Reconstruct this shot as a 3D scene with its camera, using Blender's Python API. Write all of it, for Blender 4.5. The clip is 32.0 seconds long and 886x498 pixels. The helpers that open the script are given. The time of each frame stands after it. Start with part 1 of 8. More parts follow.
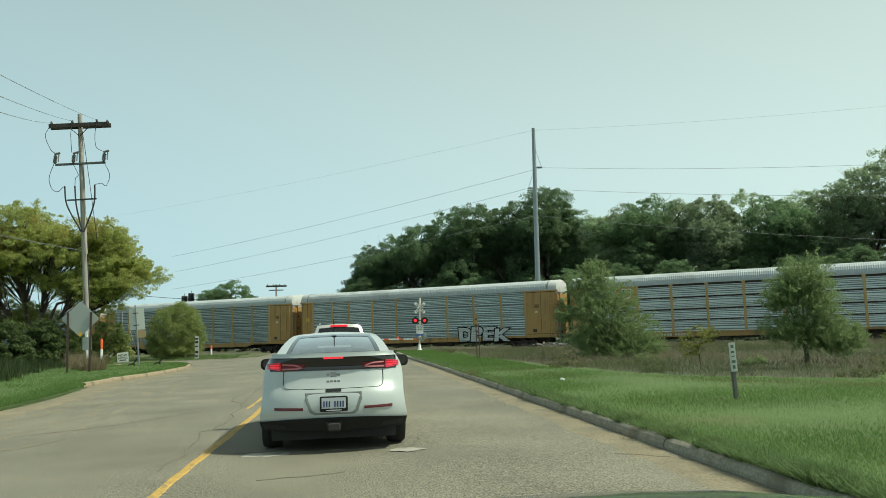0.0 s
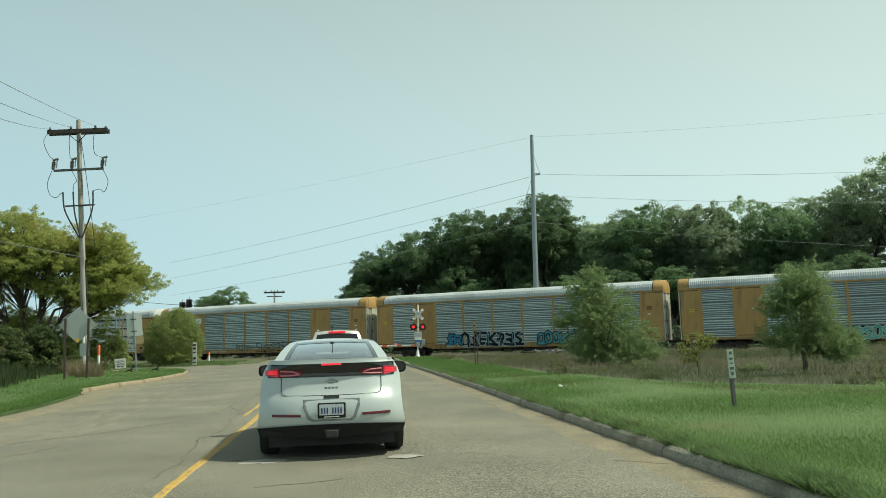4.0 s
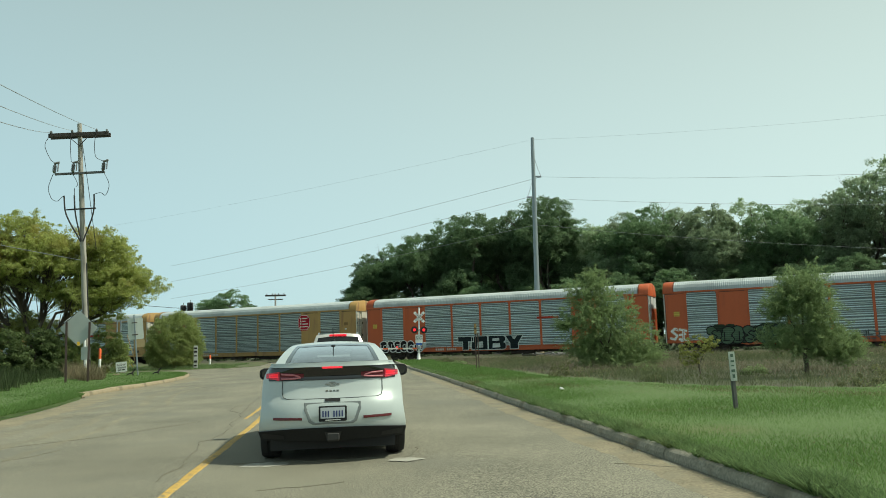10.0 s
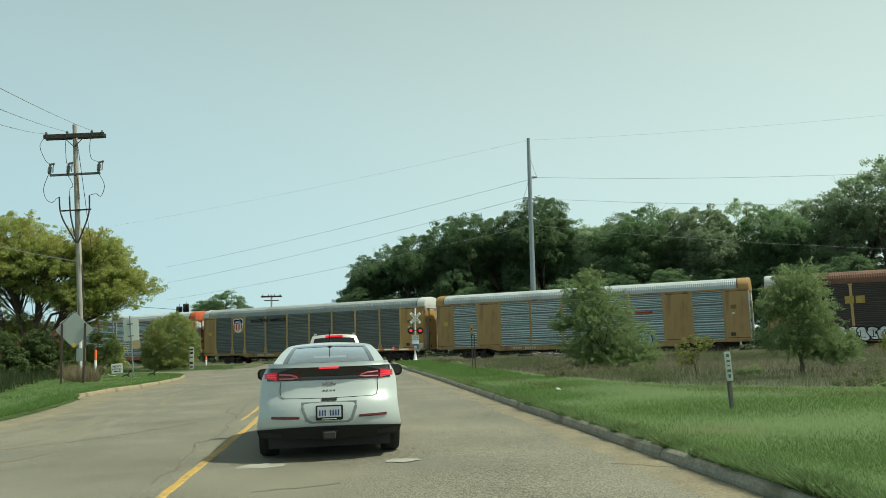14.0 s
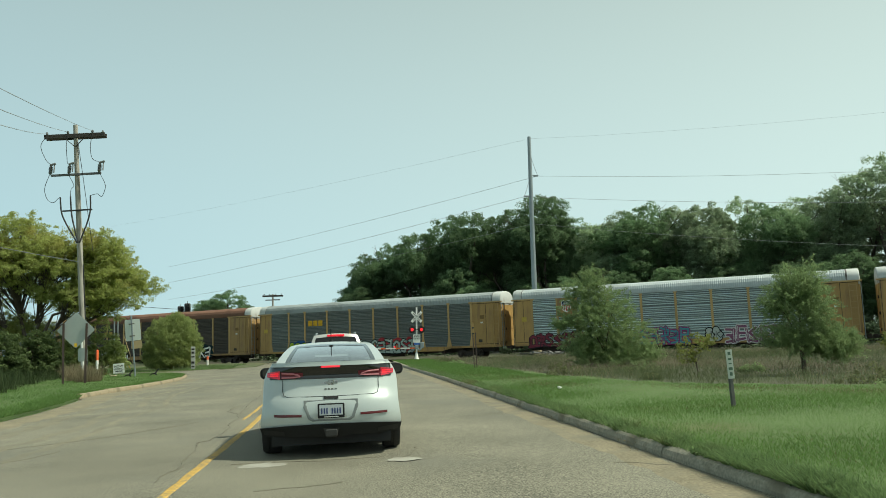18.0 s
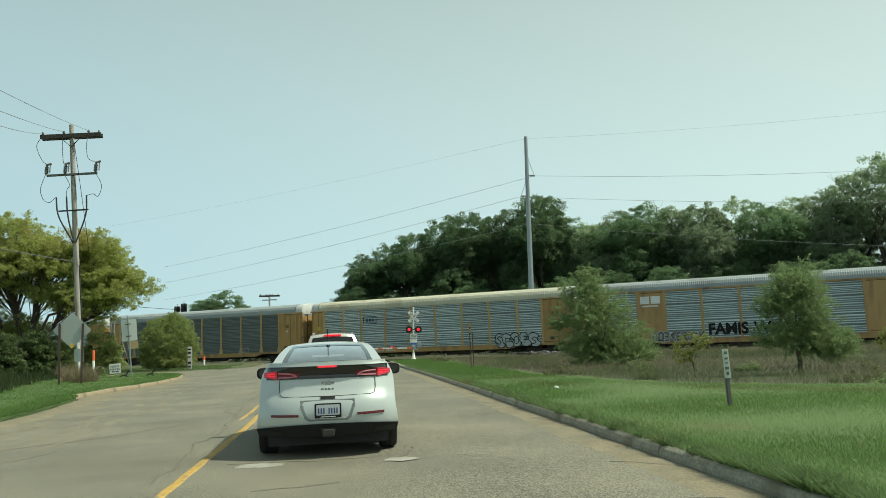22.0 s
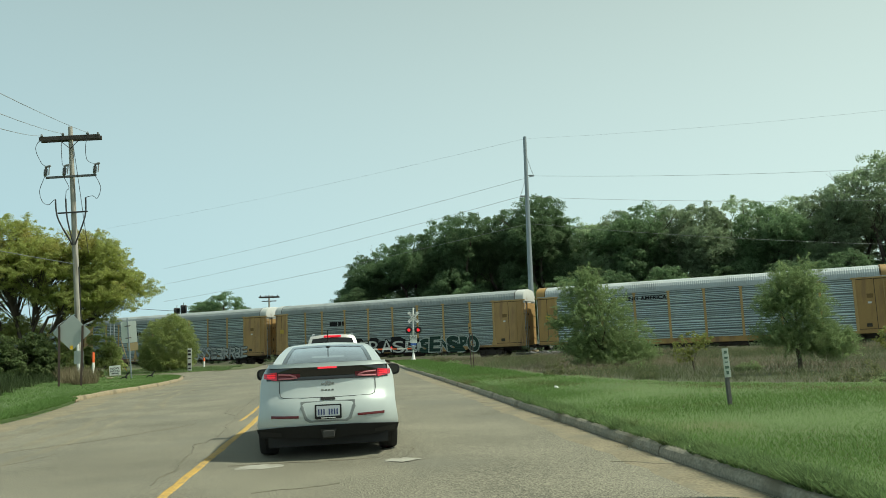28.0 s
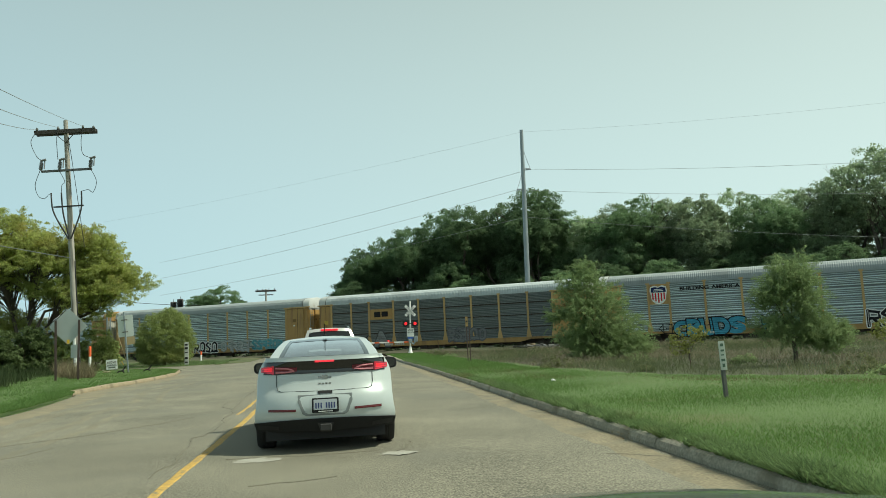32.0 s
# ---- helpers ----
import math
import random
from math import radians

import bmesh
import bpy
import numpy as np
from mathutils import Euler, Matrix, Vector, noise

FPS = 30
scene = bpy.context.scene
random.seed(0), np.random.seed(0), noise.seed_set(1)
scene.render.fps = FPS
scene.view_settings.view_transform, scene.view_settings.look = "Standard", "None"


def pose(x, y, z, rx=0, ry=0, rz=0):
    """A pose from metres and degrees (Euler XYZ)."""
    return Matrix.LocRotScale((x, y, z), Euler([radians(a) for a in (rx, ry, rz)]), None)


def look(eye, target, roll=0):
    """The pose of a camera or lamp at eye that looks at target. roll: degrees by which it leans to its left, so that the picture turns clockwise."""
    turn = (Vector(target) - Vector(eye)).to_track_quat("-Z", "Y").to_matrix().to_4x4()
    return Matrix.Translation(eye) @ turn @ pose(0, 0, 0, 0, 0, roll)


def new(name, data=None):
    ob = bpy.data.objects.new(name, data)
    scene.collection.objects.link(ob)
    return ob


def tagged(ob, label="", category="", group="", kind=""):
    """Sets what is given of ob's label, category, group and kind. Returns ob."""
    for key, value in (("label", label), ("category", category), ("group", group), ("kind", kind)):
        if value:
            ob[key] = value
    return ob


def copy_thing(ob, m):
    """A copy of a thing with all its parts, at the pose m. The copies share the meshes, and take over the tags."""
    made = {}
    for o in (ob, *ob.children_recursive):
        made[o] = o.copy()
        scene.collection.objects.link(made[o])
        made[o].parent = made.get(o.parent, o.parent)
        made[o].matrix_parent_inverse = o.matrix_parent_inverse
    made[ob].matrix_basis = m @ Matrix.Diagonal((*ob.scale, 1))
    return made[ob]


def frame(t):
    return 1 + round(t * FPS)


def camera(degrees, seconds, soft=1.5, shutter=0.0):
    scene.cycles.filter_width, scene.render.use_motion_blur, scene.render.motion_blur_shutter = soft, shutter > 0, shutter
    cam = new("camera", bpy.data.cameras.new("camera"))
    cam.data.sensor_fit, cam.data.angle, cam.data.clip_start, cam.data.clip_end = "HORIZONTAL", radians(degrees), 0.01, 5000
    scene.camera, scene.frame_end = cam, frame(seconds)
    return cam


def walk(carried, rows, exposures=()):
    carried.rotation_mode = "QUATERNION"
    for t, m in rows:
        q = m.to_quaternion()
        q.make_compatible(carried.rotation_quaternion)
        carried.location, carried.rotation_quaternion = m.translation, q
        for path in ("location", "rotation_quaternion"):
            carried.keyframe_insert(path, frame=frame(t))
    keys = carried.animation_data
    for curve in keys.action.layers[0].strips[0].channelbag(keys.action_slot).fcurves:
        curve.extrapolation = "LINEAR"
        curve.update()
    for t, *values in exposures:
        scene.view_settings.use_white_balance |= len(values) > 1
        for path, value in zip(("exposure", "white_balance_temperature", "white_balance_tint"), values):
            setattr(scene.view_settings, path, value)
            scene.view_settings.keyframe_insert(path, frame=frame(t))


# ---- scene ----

# camera and path
cam = camera(60.29, 32.0, soft=0.9)
EXPO = 0.0
BONNET = 1.10


def aim(yaw, pitch, roll):
    a, b = radians(yaw), radians(pitch)
    eye = Vector((0.0, 0.0, 1.41))
    return look(eye, eye + Vector((-math.sin(a) * math.cos(b), math.cos(a) * math.cos(b), math.sin(b))) * 20, roll)


walk(cam, [
    (0, aim(-7.71, 6.13, -1.73)), (0.5, aim(-7.78, 6.13, -1.73)), (1, aim(-7.84, 6.24, -1.73)), (1.5, aim(-7.86, 6.34, -1.77)),
    (2, aim(-7.87, 6.40, -1.65)), (2.5, aim(-7.85, 6.42, -1.59)), (3, aim(-7.85, 6.48, -1.57)), (3.5, aim(-7.86, 6.57, -1.65)),
    (5.5, aim(-7.85, 6.65, -1.71)), (6, aim(-7.90, 6.74, -1.70)), (6.5, aim(-7.92, 6.76, -1.75)), (7, aim(-7.87, 6.78, -1.74)),
    (7.5, aim(-7.77, 6.87, -1.71)), (8, aim(-7.76, 6.94, -1.63)), (8.5, aim(-7.79, 6.94, -1.70)), (9, aim(-7.83, 6.94, -1.75)),
    (9.5, aim(-7.83, 6.89, -1.79)), (10, aim(-7.79, 6.82, -1.77)), (10.5, aim(-7.79, 6.78, -1.72)), (11, aim(-7.84, 6.85, -1.73)),
    (11.5, aim(-7.85, 6.89, -1.79)), (12, aim(-7.86, 6.91, -1.87)), (12.5, aim(-7.88, 6.88, -1.88)), (13, aim(-7.90, 6.84, -1.83)),
    (13.5, aim(-7.99, 6.83, -1.83)), (14, aim(-8.08, 6.86, -1.90)), (14.5, aim(-8.08, 6.92, -1.90)), (16.5, aim(-8.01, 6.87, -1.95)),
    (17, aim(-8.01, 6.84, -2.05)), (17.5, aim(-8.00, 6.80, -2.07)), (18, aim(-8.00, 6.78, -2.09)), (18.5, aim(-8.00, 6.74, -2.07)),
    (19, aim(-8.02, 6.68, -2.06)), (19.5, aim(-8.07, 6.61, -2.09)), (20, aim(-8.12, 6.59, -2.16)), (20.5, aim(-8.14, 6.64, -2.18)),
    (21, aim(-8.15, 6.65, -2.15)), (21.5, aim(-8.18, 6.70, -2.16)), (22, aim(-8.24, 6.76, -2.16)), (22.5, aim(-8.25, 6.80, -2.24)),
    (23, aim(-8.26, 6.84, -2.28)), (23.5, aim(-8.26, 6.87, -2.24)), (24, aim(-8.21, 6.87, -2.23)), (24.5, aim(-8.25, 6.86, -2.24)),
    (25, aim(-8.30, 6.83, -2.31)), (25.5, aim(-8.33, 6.80, -2.38)), (27.5, aim(-8.23, 6.81, -2.35)), (28, aim(-8.28, 6.79, -2.41)),
    (28.5, aim(-8.28, 6.76, -2.46)), (29, aim(-8.28, 6.75, -2.48)), (29.5, aim(-8.31, 6.72, -2.41)), (30, aim(-8.41, 6.66, -2.43)),
    (30.5, aim(-8.51, 6.54, -2.54)), (31, aim(-8.52, 6.41, -2.55)), (31.5, aim(-8.51, 6.30, -2.58)), (32, aim(-8.50, 6.29, -2.52)),
], exposures=[(0.0, EXPO, 6350, 1.6), (32.0, EXPO, 6350, 1.6)])


# world and sun
SUN = Vector((1.0, -0.2, 1.36)).normalized()
world = bpy.data.worlds.new("sky")
scene.world = world
world.use_nodes = True
wn, wl = world.node_tree.nodes, world.node_tree.links
wn.clear()
sky = wn.new("ShaderNodeTexSky")
sky.sky_type, sky.sun_disc = "NISHITA", False
sky.sun_elevation = math.asin(SUN.z)
sky.sun_rotation = math.atan2(SUN.x, SUN.y)
sky.altitude, sky.air_density, sky.dust_density, sky.ozone_density = 200, 1.0, 1.0, 1.6
# thin high haze, brighter and warmer towards the sun
tc = wn.new("ShaderNodeTexCoord")
dot = wn.new("ShaderNodeVectorMath")
dot.operation = "DOT_PRODUCT"
dot.inputs[1].default_value = SUN
near = wn.new("ShaderNodeMapRange")
near.inputs["From Min"].default_value, near.inputs["From Max"].default_value = -0.25, 0.85
veil = wn.new("ShaderNodeMix")
veil.data_type = "RGBA"
veil.inputs["A"].default_value = (4.45, 6.1, 6.55, 1)
veil.inputs["B"].default_value = (7.9, 8.8, 7.8, 1)
haze = wn.new("ShaderNodeMix")
haze.data_type = "RGBA"
haze.inputs["Factor"].default_value = 0.9
wb = wn.new("ShaderNodeBackground")
wb.inputs["Strength"].default_value = 0.112
wo = wn.new("ShaderNodeOutputWorld")
wl.new(tc.outputs["Generated"], dot.inputs[0])
wl.new(dot.outputs["Value"], near.inputs["Value"])
wl.new(near.outputs[0], veil.inputs["Factor"])
wl.new(sky.outputs[0], haze.inputs["A"])
sep = wn.new("ShaderNodeSeparateXYZ")
rise = wn.new("ShaderNodeMapRange")
rise.interpolation_type = "SMOOTHSTEP"
rise.inputs["From Min"].default_value, rise.inputs["From Max"].default_value = 0.0, 0.95
rise.inputs["To Min"].default_value, rise.inputs["To Max"].default_value = 1.06, 0.34
fade = wn.new("ShaderNodeVectorMath")
fade.operation = "SCALE"
wl.new(tc.outputs["Generated"], sep.inputs[0])
wl.new(sep.outputs["Z"], rise.inputs["Value"])
wl.new(veil.outputs["Result"], fade.inputs[0])
wl.new(rise.outputs[0], fade.inputs["Scale"])
wl.new(fade.outputs[0], haze.inputs["B"])
wl.new(haze.outputs["Result"], wb.inputs[0])
wl.new(wb.outputs[0], wo.inputs[0])
sun = new("sun", bpy.data.lights.new("sun", "SUN"))
sun.data.energy, sun.data.angle, sun.data.color = 4.6, radians(2.2), (1.0, 0.95, 0.78)
sun.matrix_basis = look(SUN * 100, (0, 0, 0))


# materials
def mat(name, color, rough=0.7, metal=0.0, var=0.18, scale=1.5, fine=30.0, bump=0.15, second=None, amount=0.4,
        stretch=(1, 1, 1), spot=0.0, emit=0.0, coat=0.0, translucent=0.0, islands=0.0, each=0.0, dist=0.01, gain=1.8):
    m = bpy.data.materials.new(name)
    m.use_nodes = True
    n, l = m.node_tree.nodes, m.node_tree.links
    bsdf = n["Principled BSDF"]
    tc, mp = n.new("ShaderNodeTexCoord"), n.new("ShaderNodeMapping")
    mp.inputs["Scale"].default_value = stretch
    l.new(tc.outputs["Object"], mp.inputs["Vector"])
    big, small = n.new("ShaderNodeTexNoise"), n.new("ShaderNodeTexNoise")
    big.inputs["Scale"].default_value, small.inputs["Scale"].default_value = scale, fine
    big.inputs["Detail"].default_value, small.inputs["Detail"].default_value = 5, 3
    l.new(mp.outputs[0], big.inputs["Vector"])
    l.new(mp.outputs[0], small.inputs["Vector"])
    dark = tuple(c * (1 - var) for c in color) + (1,)
    lite = tuple(min(1, c * (1 + var)) for c in color) + (1,)
    ramp = n.new("ShaderNodeMix")
    ramp.data_type = "RGBA"
    ramp.inputs["A"].default_value, ramp.inputs["B"].default_value = dark, lite
    mean = n.new("ShaderNodeMath")
    mean.operation = "MULTIPLY_ADD"
    add = n.new("ShaderNodeMath")
    add.operation = "MULTIPLY_ADD"
    add.inputs[1].default_value = 0.9
    mean.inputs[1].default_value, mean.inputs[2].default_value = gain * 0.5, 0.5 - gain * 0.25 - 0.45
    l.new(small.outputs["Fac"], mean.inputs[0])
    l.new(mean.outputs[0], add.inputs[2])
    l.new(big.outputs["Fac"], add.inputs[0])
    l.new(add.outputs[0], ramp.inputs["Factor"])
    col = ramp.outputs["Result"]
    if second:
        mask = n.new("ShaderNodeTexNoise")
        mask.inputs["Scale"].default_value, mask.inputs["Detail"].default_value = scale * 0.7 + spot, 6
        l.new(mp.outputs[0], mask.inputs["Vector"])
        sharp = n.new("ShaderNodeMapRange")
        sharp.inputs["From Min"].default_value, sharp.inputs["From Max"].default_value = 0.68 - amount * 0.4, 0.82 - amount * 0.3
        l.new(mask.outputs["Fac"], sharp.inputs["Value"])
        mx = n.new("ShaderNodeMix")
        mx.data_type = "RGBA"
        mx.inputs["B"].default_value = (*second, 1)
        l.new(sharp.outputs[0], mx.inputs["Factor"])
        l.new(col, mx.inputs["A"])
        col = mx.outputs["Result"]
    for k, src in ((islands, n.new("ShaderNodeNewGeometry").outputs["Random Per Island"]), (each, n.new("ShaderNodeObjectInfo").outputs["Random"])):
        if not k:
            continue
        mr = n.new("ShaderNodeMapRange")
        mr.inputs["To Min"].default_value, mr.inputs["To Max"].default_value = 1 - k, 1 + k
        l.new(src, mr.inputs["Value"])
        hs = n.new("ShaderNodeHueSaturation")
        l.new(mr.outputs[0], hs.inputs["Value"])
        l.new(col, hs.inputs["Color"])
        col = hs.outputs["Color"]
    l.new(col, bsdf.inputs["Base Color"])
    bsdf.inputs["Roughness"].default_value, bsdf.inputs["Metallic"].default_value = rough, metal
    bsdf.inputs["Coat Weight"].default_value = coat
    bsdf.inputs["Coat Roughness"].default_value = 0.06
    if bump:
        bp = n.new("ShaderNodeBump")
        bp.inputs["Strength"].default_value, bp.inputs["Distance"].default_value = bump, dist
        l.new(small.outputs["Fac"], bp.inputs["Height"])
        l.new(bp.outputs[0], bsdf.inputs["Normal"])
    if emit:
        bsdf.inputs["Emission Color"].default_value = (*color, 1)
        bsdf.inputs["Emission Strength"].default_value = emit
    if translucent:
        tr, ms = n.new("ShaderNodeBsdfTranslucent"), n.new("ShaderNodeMixShader")
        ms.inputs[0].default_value = translucent
        l.new(col, tr.inputs["Color"])
        l.new(bsdf.outputs[0], ms.inputs[1])
        l.new(tr.outputs[0], ms.inputs[2])
        l.new(ms.outputs[0], n["Material Output"].inputs["Surface"])
        bsdf.inputs["Specular IOR Level"].default_value = 0.25
    return m


ASPHALT = mat("asphalt", (0.178, 0.168, 0.126), 0.9, var=0.7, scale=0.45, fine=62, bump=0.4, second=(0.152, 0.148, 0.118), amount=0.42, gain=6.5)
CRACK = mat("crack_seal", (0.118, 0.108, 0.082), 0.9, var=0.3, scale=6, bump=0.3, second=(0.15, 0.14, 0.10), amount=0.5)
PATCH = mat("patch_concrete", (0.34, 0.33, 0.285), 0.85, var=0.25, scale=4, bump=0.3, second=(0.24, 0.23, 0.19), amount=0.35)
PAINT_YELLOW = mat("line_yellow", (0.50, 0.315, 0.07), 0.8, var=0.3, scale=6, second=(0.20, 0.175, 0.11), amount=0.48, spot=14, gain=3)
CONCRETE = mat("kerb_concrete", (0.295, 0.278, 0.22), 0.9, var=0.4, scale=2.5, bump=0.5, second=(0.175, 0.16, 0.115), amount=0.4, gain=3)
CONCRETE_PALE = mat("kerb_pale", (0.31, 0.255, 0.17), 0.9, var=0.35, scale=2.5, bump=0.5, second=(0.17, 0.145, 0.095), amount=0.5)
SAND = mat("gutter_sand", (0.222, 0.192, 0.128), 0.95, var=0.45, scale=2, bump=0.4, second=(0.172, 0.160, 0.116), amount=0.5, gain=3)
DUST = mat("road_dust", (0.196, 0.178, 0.126), 0.95, var=0.65, scale=0.8, fine=62, bump=0.3, second=(0.168, 0.158, 0.118), amount=0.5, gain=6)
GROUND = mat("soil", (0.075, 0.072, 0.045), 0.95, var=0.35, scale=0.3, fine=6, bump=0.4, second=(0.05, 0.07, 0.026), amount=0.5)
LAWN = mat("lawn", (0.088, 0.140, 0.040), 0.9, var=0.35, scale=0.45, fine=28, bump=0.6, second=(0.12, 0.13, 0.05), amount=0.28, dist=0.03)
ROUGH = mat("rough_grass_soil", (0.080, 0.098, 0.040), 0.95, var=0.4, scale=0.45, fine=28, bump=0.6, second=(0.12, 0.11, 0.06), amount=0.4, dist=0.03)
BLADE = mat("grass_blade", (0.130, 0.222, 0.064), 0.75, var=0.18, scale=0.35, bump=0, second=(0.155, 0.205, 0.068), amount=0.12, islands=0.25, translucent=0.5)
BLADE_DRY = mat("dry_grass_blade", (0.140, 0.128, 0.060), 0.8, var=0.3, scale=0.6, bump=0, islands=0.3, translucent=0.4)
EDGE_GRASS = mat("edge_grass", (0.150, 0.225, 0.090), 0.8, var=0.3, scale=0.9, bump=0, second=(0.15, 0.15, 0.065), amount=0.3, islands=0.4, translucent=0.45)
WEED = mat("weed", (0.135, 0.156, 0.082), 0.9, var=0.35, scale=0.3, bump=0, second=(0.068, 0.098, 0.036), amount=0.5, islands=0.4, translucent=0.4)
WEED_OLIVE = mat("weed_olive", (0.165, 0.182, 0.088), 0.9, var=0.3, scale=0.3, bump=0, islands=0.4, translucent=0.55)
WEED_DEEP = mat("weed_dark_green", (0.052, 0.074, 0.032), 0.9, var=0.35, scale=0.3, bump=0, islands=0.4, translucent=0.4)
WEED_DRY = mat("weed_dry", (0.265, 0.225, 0.165), 0.9, var=0.35, scale=0.3, bump=0, second=(0.105, 0.11, 0.06), amount=0.4, islands=0.4, translucent=0.4)
LEAF_UNDER = mat("leaf_undergrowth", (0.085, 0.118, 0.062), 0.95, var=0.3, scale=0.3, bump=0, islands=0.3)
LEAF_YELLOW = mat("leaf_yellow_green", (0.39, 0.435, 0.145), 0.7, var=0.25, scale=0.35, bump=0, second=(0.49, 0.39, 0.135), amount=0.42, islands=0.3, translucent=0.66)
LEAF_DARK = mat("leaf_dark", (0.168, 0.254, 0.130), 0.7, var=0.3, scale=0.2, bump=0, islands=0.25, translucent=0.66, each=0.25)
# paler leaf for the wood's right side, with the haze put into its colour
LEAF_HAZED = mat("leaf_hazed", (0.320, 0.405, 0.250), 0.7, var=0.3, scale=0.2, bump=0, islands=0.25, translucent=0.62, each=0.3)
LEAF_FINE = mat("leaf_feathery", (0.245, 0.325, 0.148), 0.7, var=0.25, scale=0.8, bump=0, islands=0.3, translucent=0.6)
LEAF_BUSH = mat("leaf_bush", (0.292, 0.350, 0.130), 0.7, var=0.25, scale=0.7, bump=0, second=(0.35, 0.33, 0.11), amount=0.22, islands=0.35, translucent=0.55)
# dark shrub leaf, its colour lowered further for deep shade under the broad tree
LEAF_SHADE = mat("leaf_shaded_shrub", (0.115, 0.160, 0.062), 0.7, var=0.3, scale=0.7, bump=0, islands=0.35, translucent=0.45)
LEAF_SHRUB = mat("leaf_shrub", (0.25, 0.27, 0.08), 0.6, var=0.3, scale=0.7, bump=0, islands=0.35, translucent=0.5)
BARK = mat("bark", (0.085, 0.07, 0.052), 0.95, var=0.35, scale=4, fine=20, bump=0.8, stretch=(1, 1, 0.25))
POLE_WOOD = mat("pole_wood", (0.345, 0.328, 0.292), 0.9, var=0.3, scale=3, fine=25, bump=0.4, stretch=(4, 4, 0.25), second=(0.16, 0.145, 0.125), amount=0.4)
WOOD_DARK = mat("dark_timber", (0.045, 0.04, 0.036), 0.85, var=0.3, scale=5, bump=0.3)
POST_BROWN = mat("post_brown_steel", (0.075, 0.05, 0.042), 0.75, var=0.25, scale=6, bump=0.15)
STEEL_GREY = mat("galvanised", (0.27, 0.31, 0.33), 0.5, 0.4, var=0.12, scale=2, bump=0.08)
SIGN_BACK = mat("sign_back_aluminium", (0.40, 0.43, 0.41), 0.5, 0.35, var=0.08, scale=3, bump=0.03)
SIGN_PALE = mat("sign_back_pale", (0.60, 0.64, 0.60), 0.55, 0.1, var=0.08, scale=3, bump=0.03)
SIGN_TAN = mat("sign_back_tan", (0.40, 0.30, 0.16), 0.6, var=0.1, scale=3)
CERAMIC = mat("insulator_ceramic", (0.17, 0.175, 0.18), 0.3, var=0.15, scale=5, bump=0)
CABLE = mat("cable_black", (0.022, 0.022, 0.023), 0.6, var=0.2, scale=4, bump=0)
WIRE = mat("bare_wire", (0.30, 0.31, 0.32), 0.5, 0.3, var=0.1, scale=1, bump=0)
WHITE = mat("white_paint", (0.78, 0.78, 0.76), 0.5, var=0.07, scale=3, bump=0.03)
ORANGE = mat("marker_orange", (0.78, 0.13, 0.035), 0.55, var=0.1, scale=4, bump=0.03)
BLACK = mat("black_paint", (0.018, 0.018, 0.019), 0.55, var=0.2, scale=3, bump=0.05)
SIGN_YELLOW = mat("sign_yellow", (0.75, 0.46, 0.03), 0.5, var=0.08, scale=4, bump=0.02)
SIGN_BLUE = mat("sign_blue", (0.04, 0.12, 0.42), 0.5, var=0.08, scale=4, bump=0.02)
LENS_RED = mat("lens_red_lit", (1.0, 0.03, 0.04), 0.3, var=0.05, scale=4, bump=0, emit=1.3)
STRAW = mat("straw_grass", (0.26, 0.22, 0.14), 0.9, var=0.3, scale=0.6, bump=0, second=(0.13, 0.14, 0.07), amount=0.4, islands=0.35, translucent=0.4)
LENS_DARK = mat("lens_red_unlit", (0.12, 0.012, 0.015), 0.2, var=0.1, scale=4, bump=0)
RUST = mat("rail_rust", (0.11, 0.075, 0.055), 0.75, 0.4, var=0.3, scale=3, bump=0.2)
RAIL_TOP = mat("rail_bright", (0.42, 0.41, 0.40), 0.3, 0.9, var=0.1, scale=2, bump=0.02)
BALLAST = mat("ballast", (0.135, 0.128, 0.12), 0.95, var=0.5, scale=3, fine=14, bump=1.0, dist=0.05)
TIE = mat("tie_wood", (0.07, 0.06, 0.05), 0.95, var=0.3, scale=4, bump=0.4)
# rail cars
CAR_YELLOW = mat("railcar_yellow", (0.375, 0.232, 0.078), 0.6, var=0.2, scale=0.9, fine=12, bump=0.05, second=(0.22, 0.13, 0.065), amount=0.42, stretch=(2.2, 2.2, 0.5), each=0.12)
POST_PALE = mat("railcar_post_yellow", (0.43, 0.285, 0.115), 0.6, var=0.2, scale=0.9, fine=12, bump=0.05, second=(0.26, 0.17, 0.08), amount=0.42, stretch=(2.2, 2.2, 0.5), each=0.12)
CAR_ORANGE = mat("railcar_orange", (0.44, 0.090, 0.026), 0.55, var=0.14, scale=0.9, fine=12, bump=0.05, second=(0.24, 0.055, 0.025), amount=0.24, stretch=(2.2, 2.2, 0.5), each=0.1)
CAR_TAN = mat("railcar_tan_faded", (0.37, 0.235, 0.095), 0.65, var=0.2, scale=0.9, fine=12, bump=0.05, second=(0.20, 0.12, 0.07), amount=0.44, stretch=(2.2, 2.2, 0.5), each=0.1)
GALV_LIGHT = mat("screen_galvanised_light", (0.54, 0.64, 0.65), 0.5, 0.0, var=0.3, scale=1.0, fine=7, bump=0.05, second=(0.29, 0.335, 0.34), amount=0.5, stretch=(0.22, 0.22, 4.0), each=0.12)
GALV_BRIGHT = mat("screen_galvanised_bright", (0.62, 0.69, 0.69), 0.5, 0.0, var=0.22, scale=1.0, fine=7, bump=0.05, second=(0.40, 0.43, 0.42), amount=0.45, stretch=(0.22, 0.22, 4.0), each=0.1)
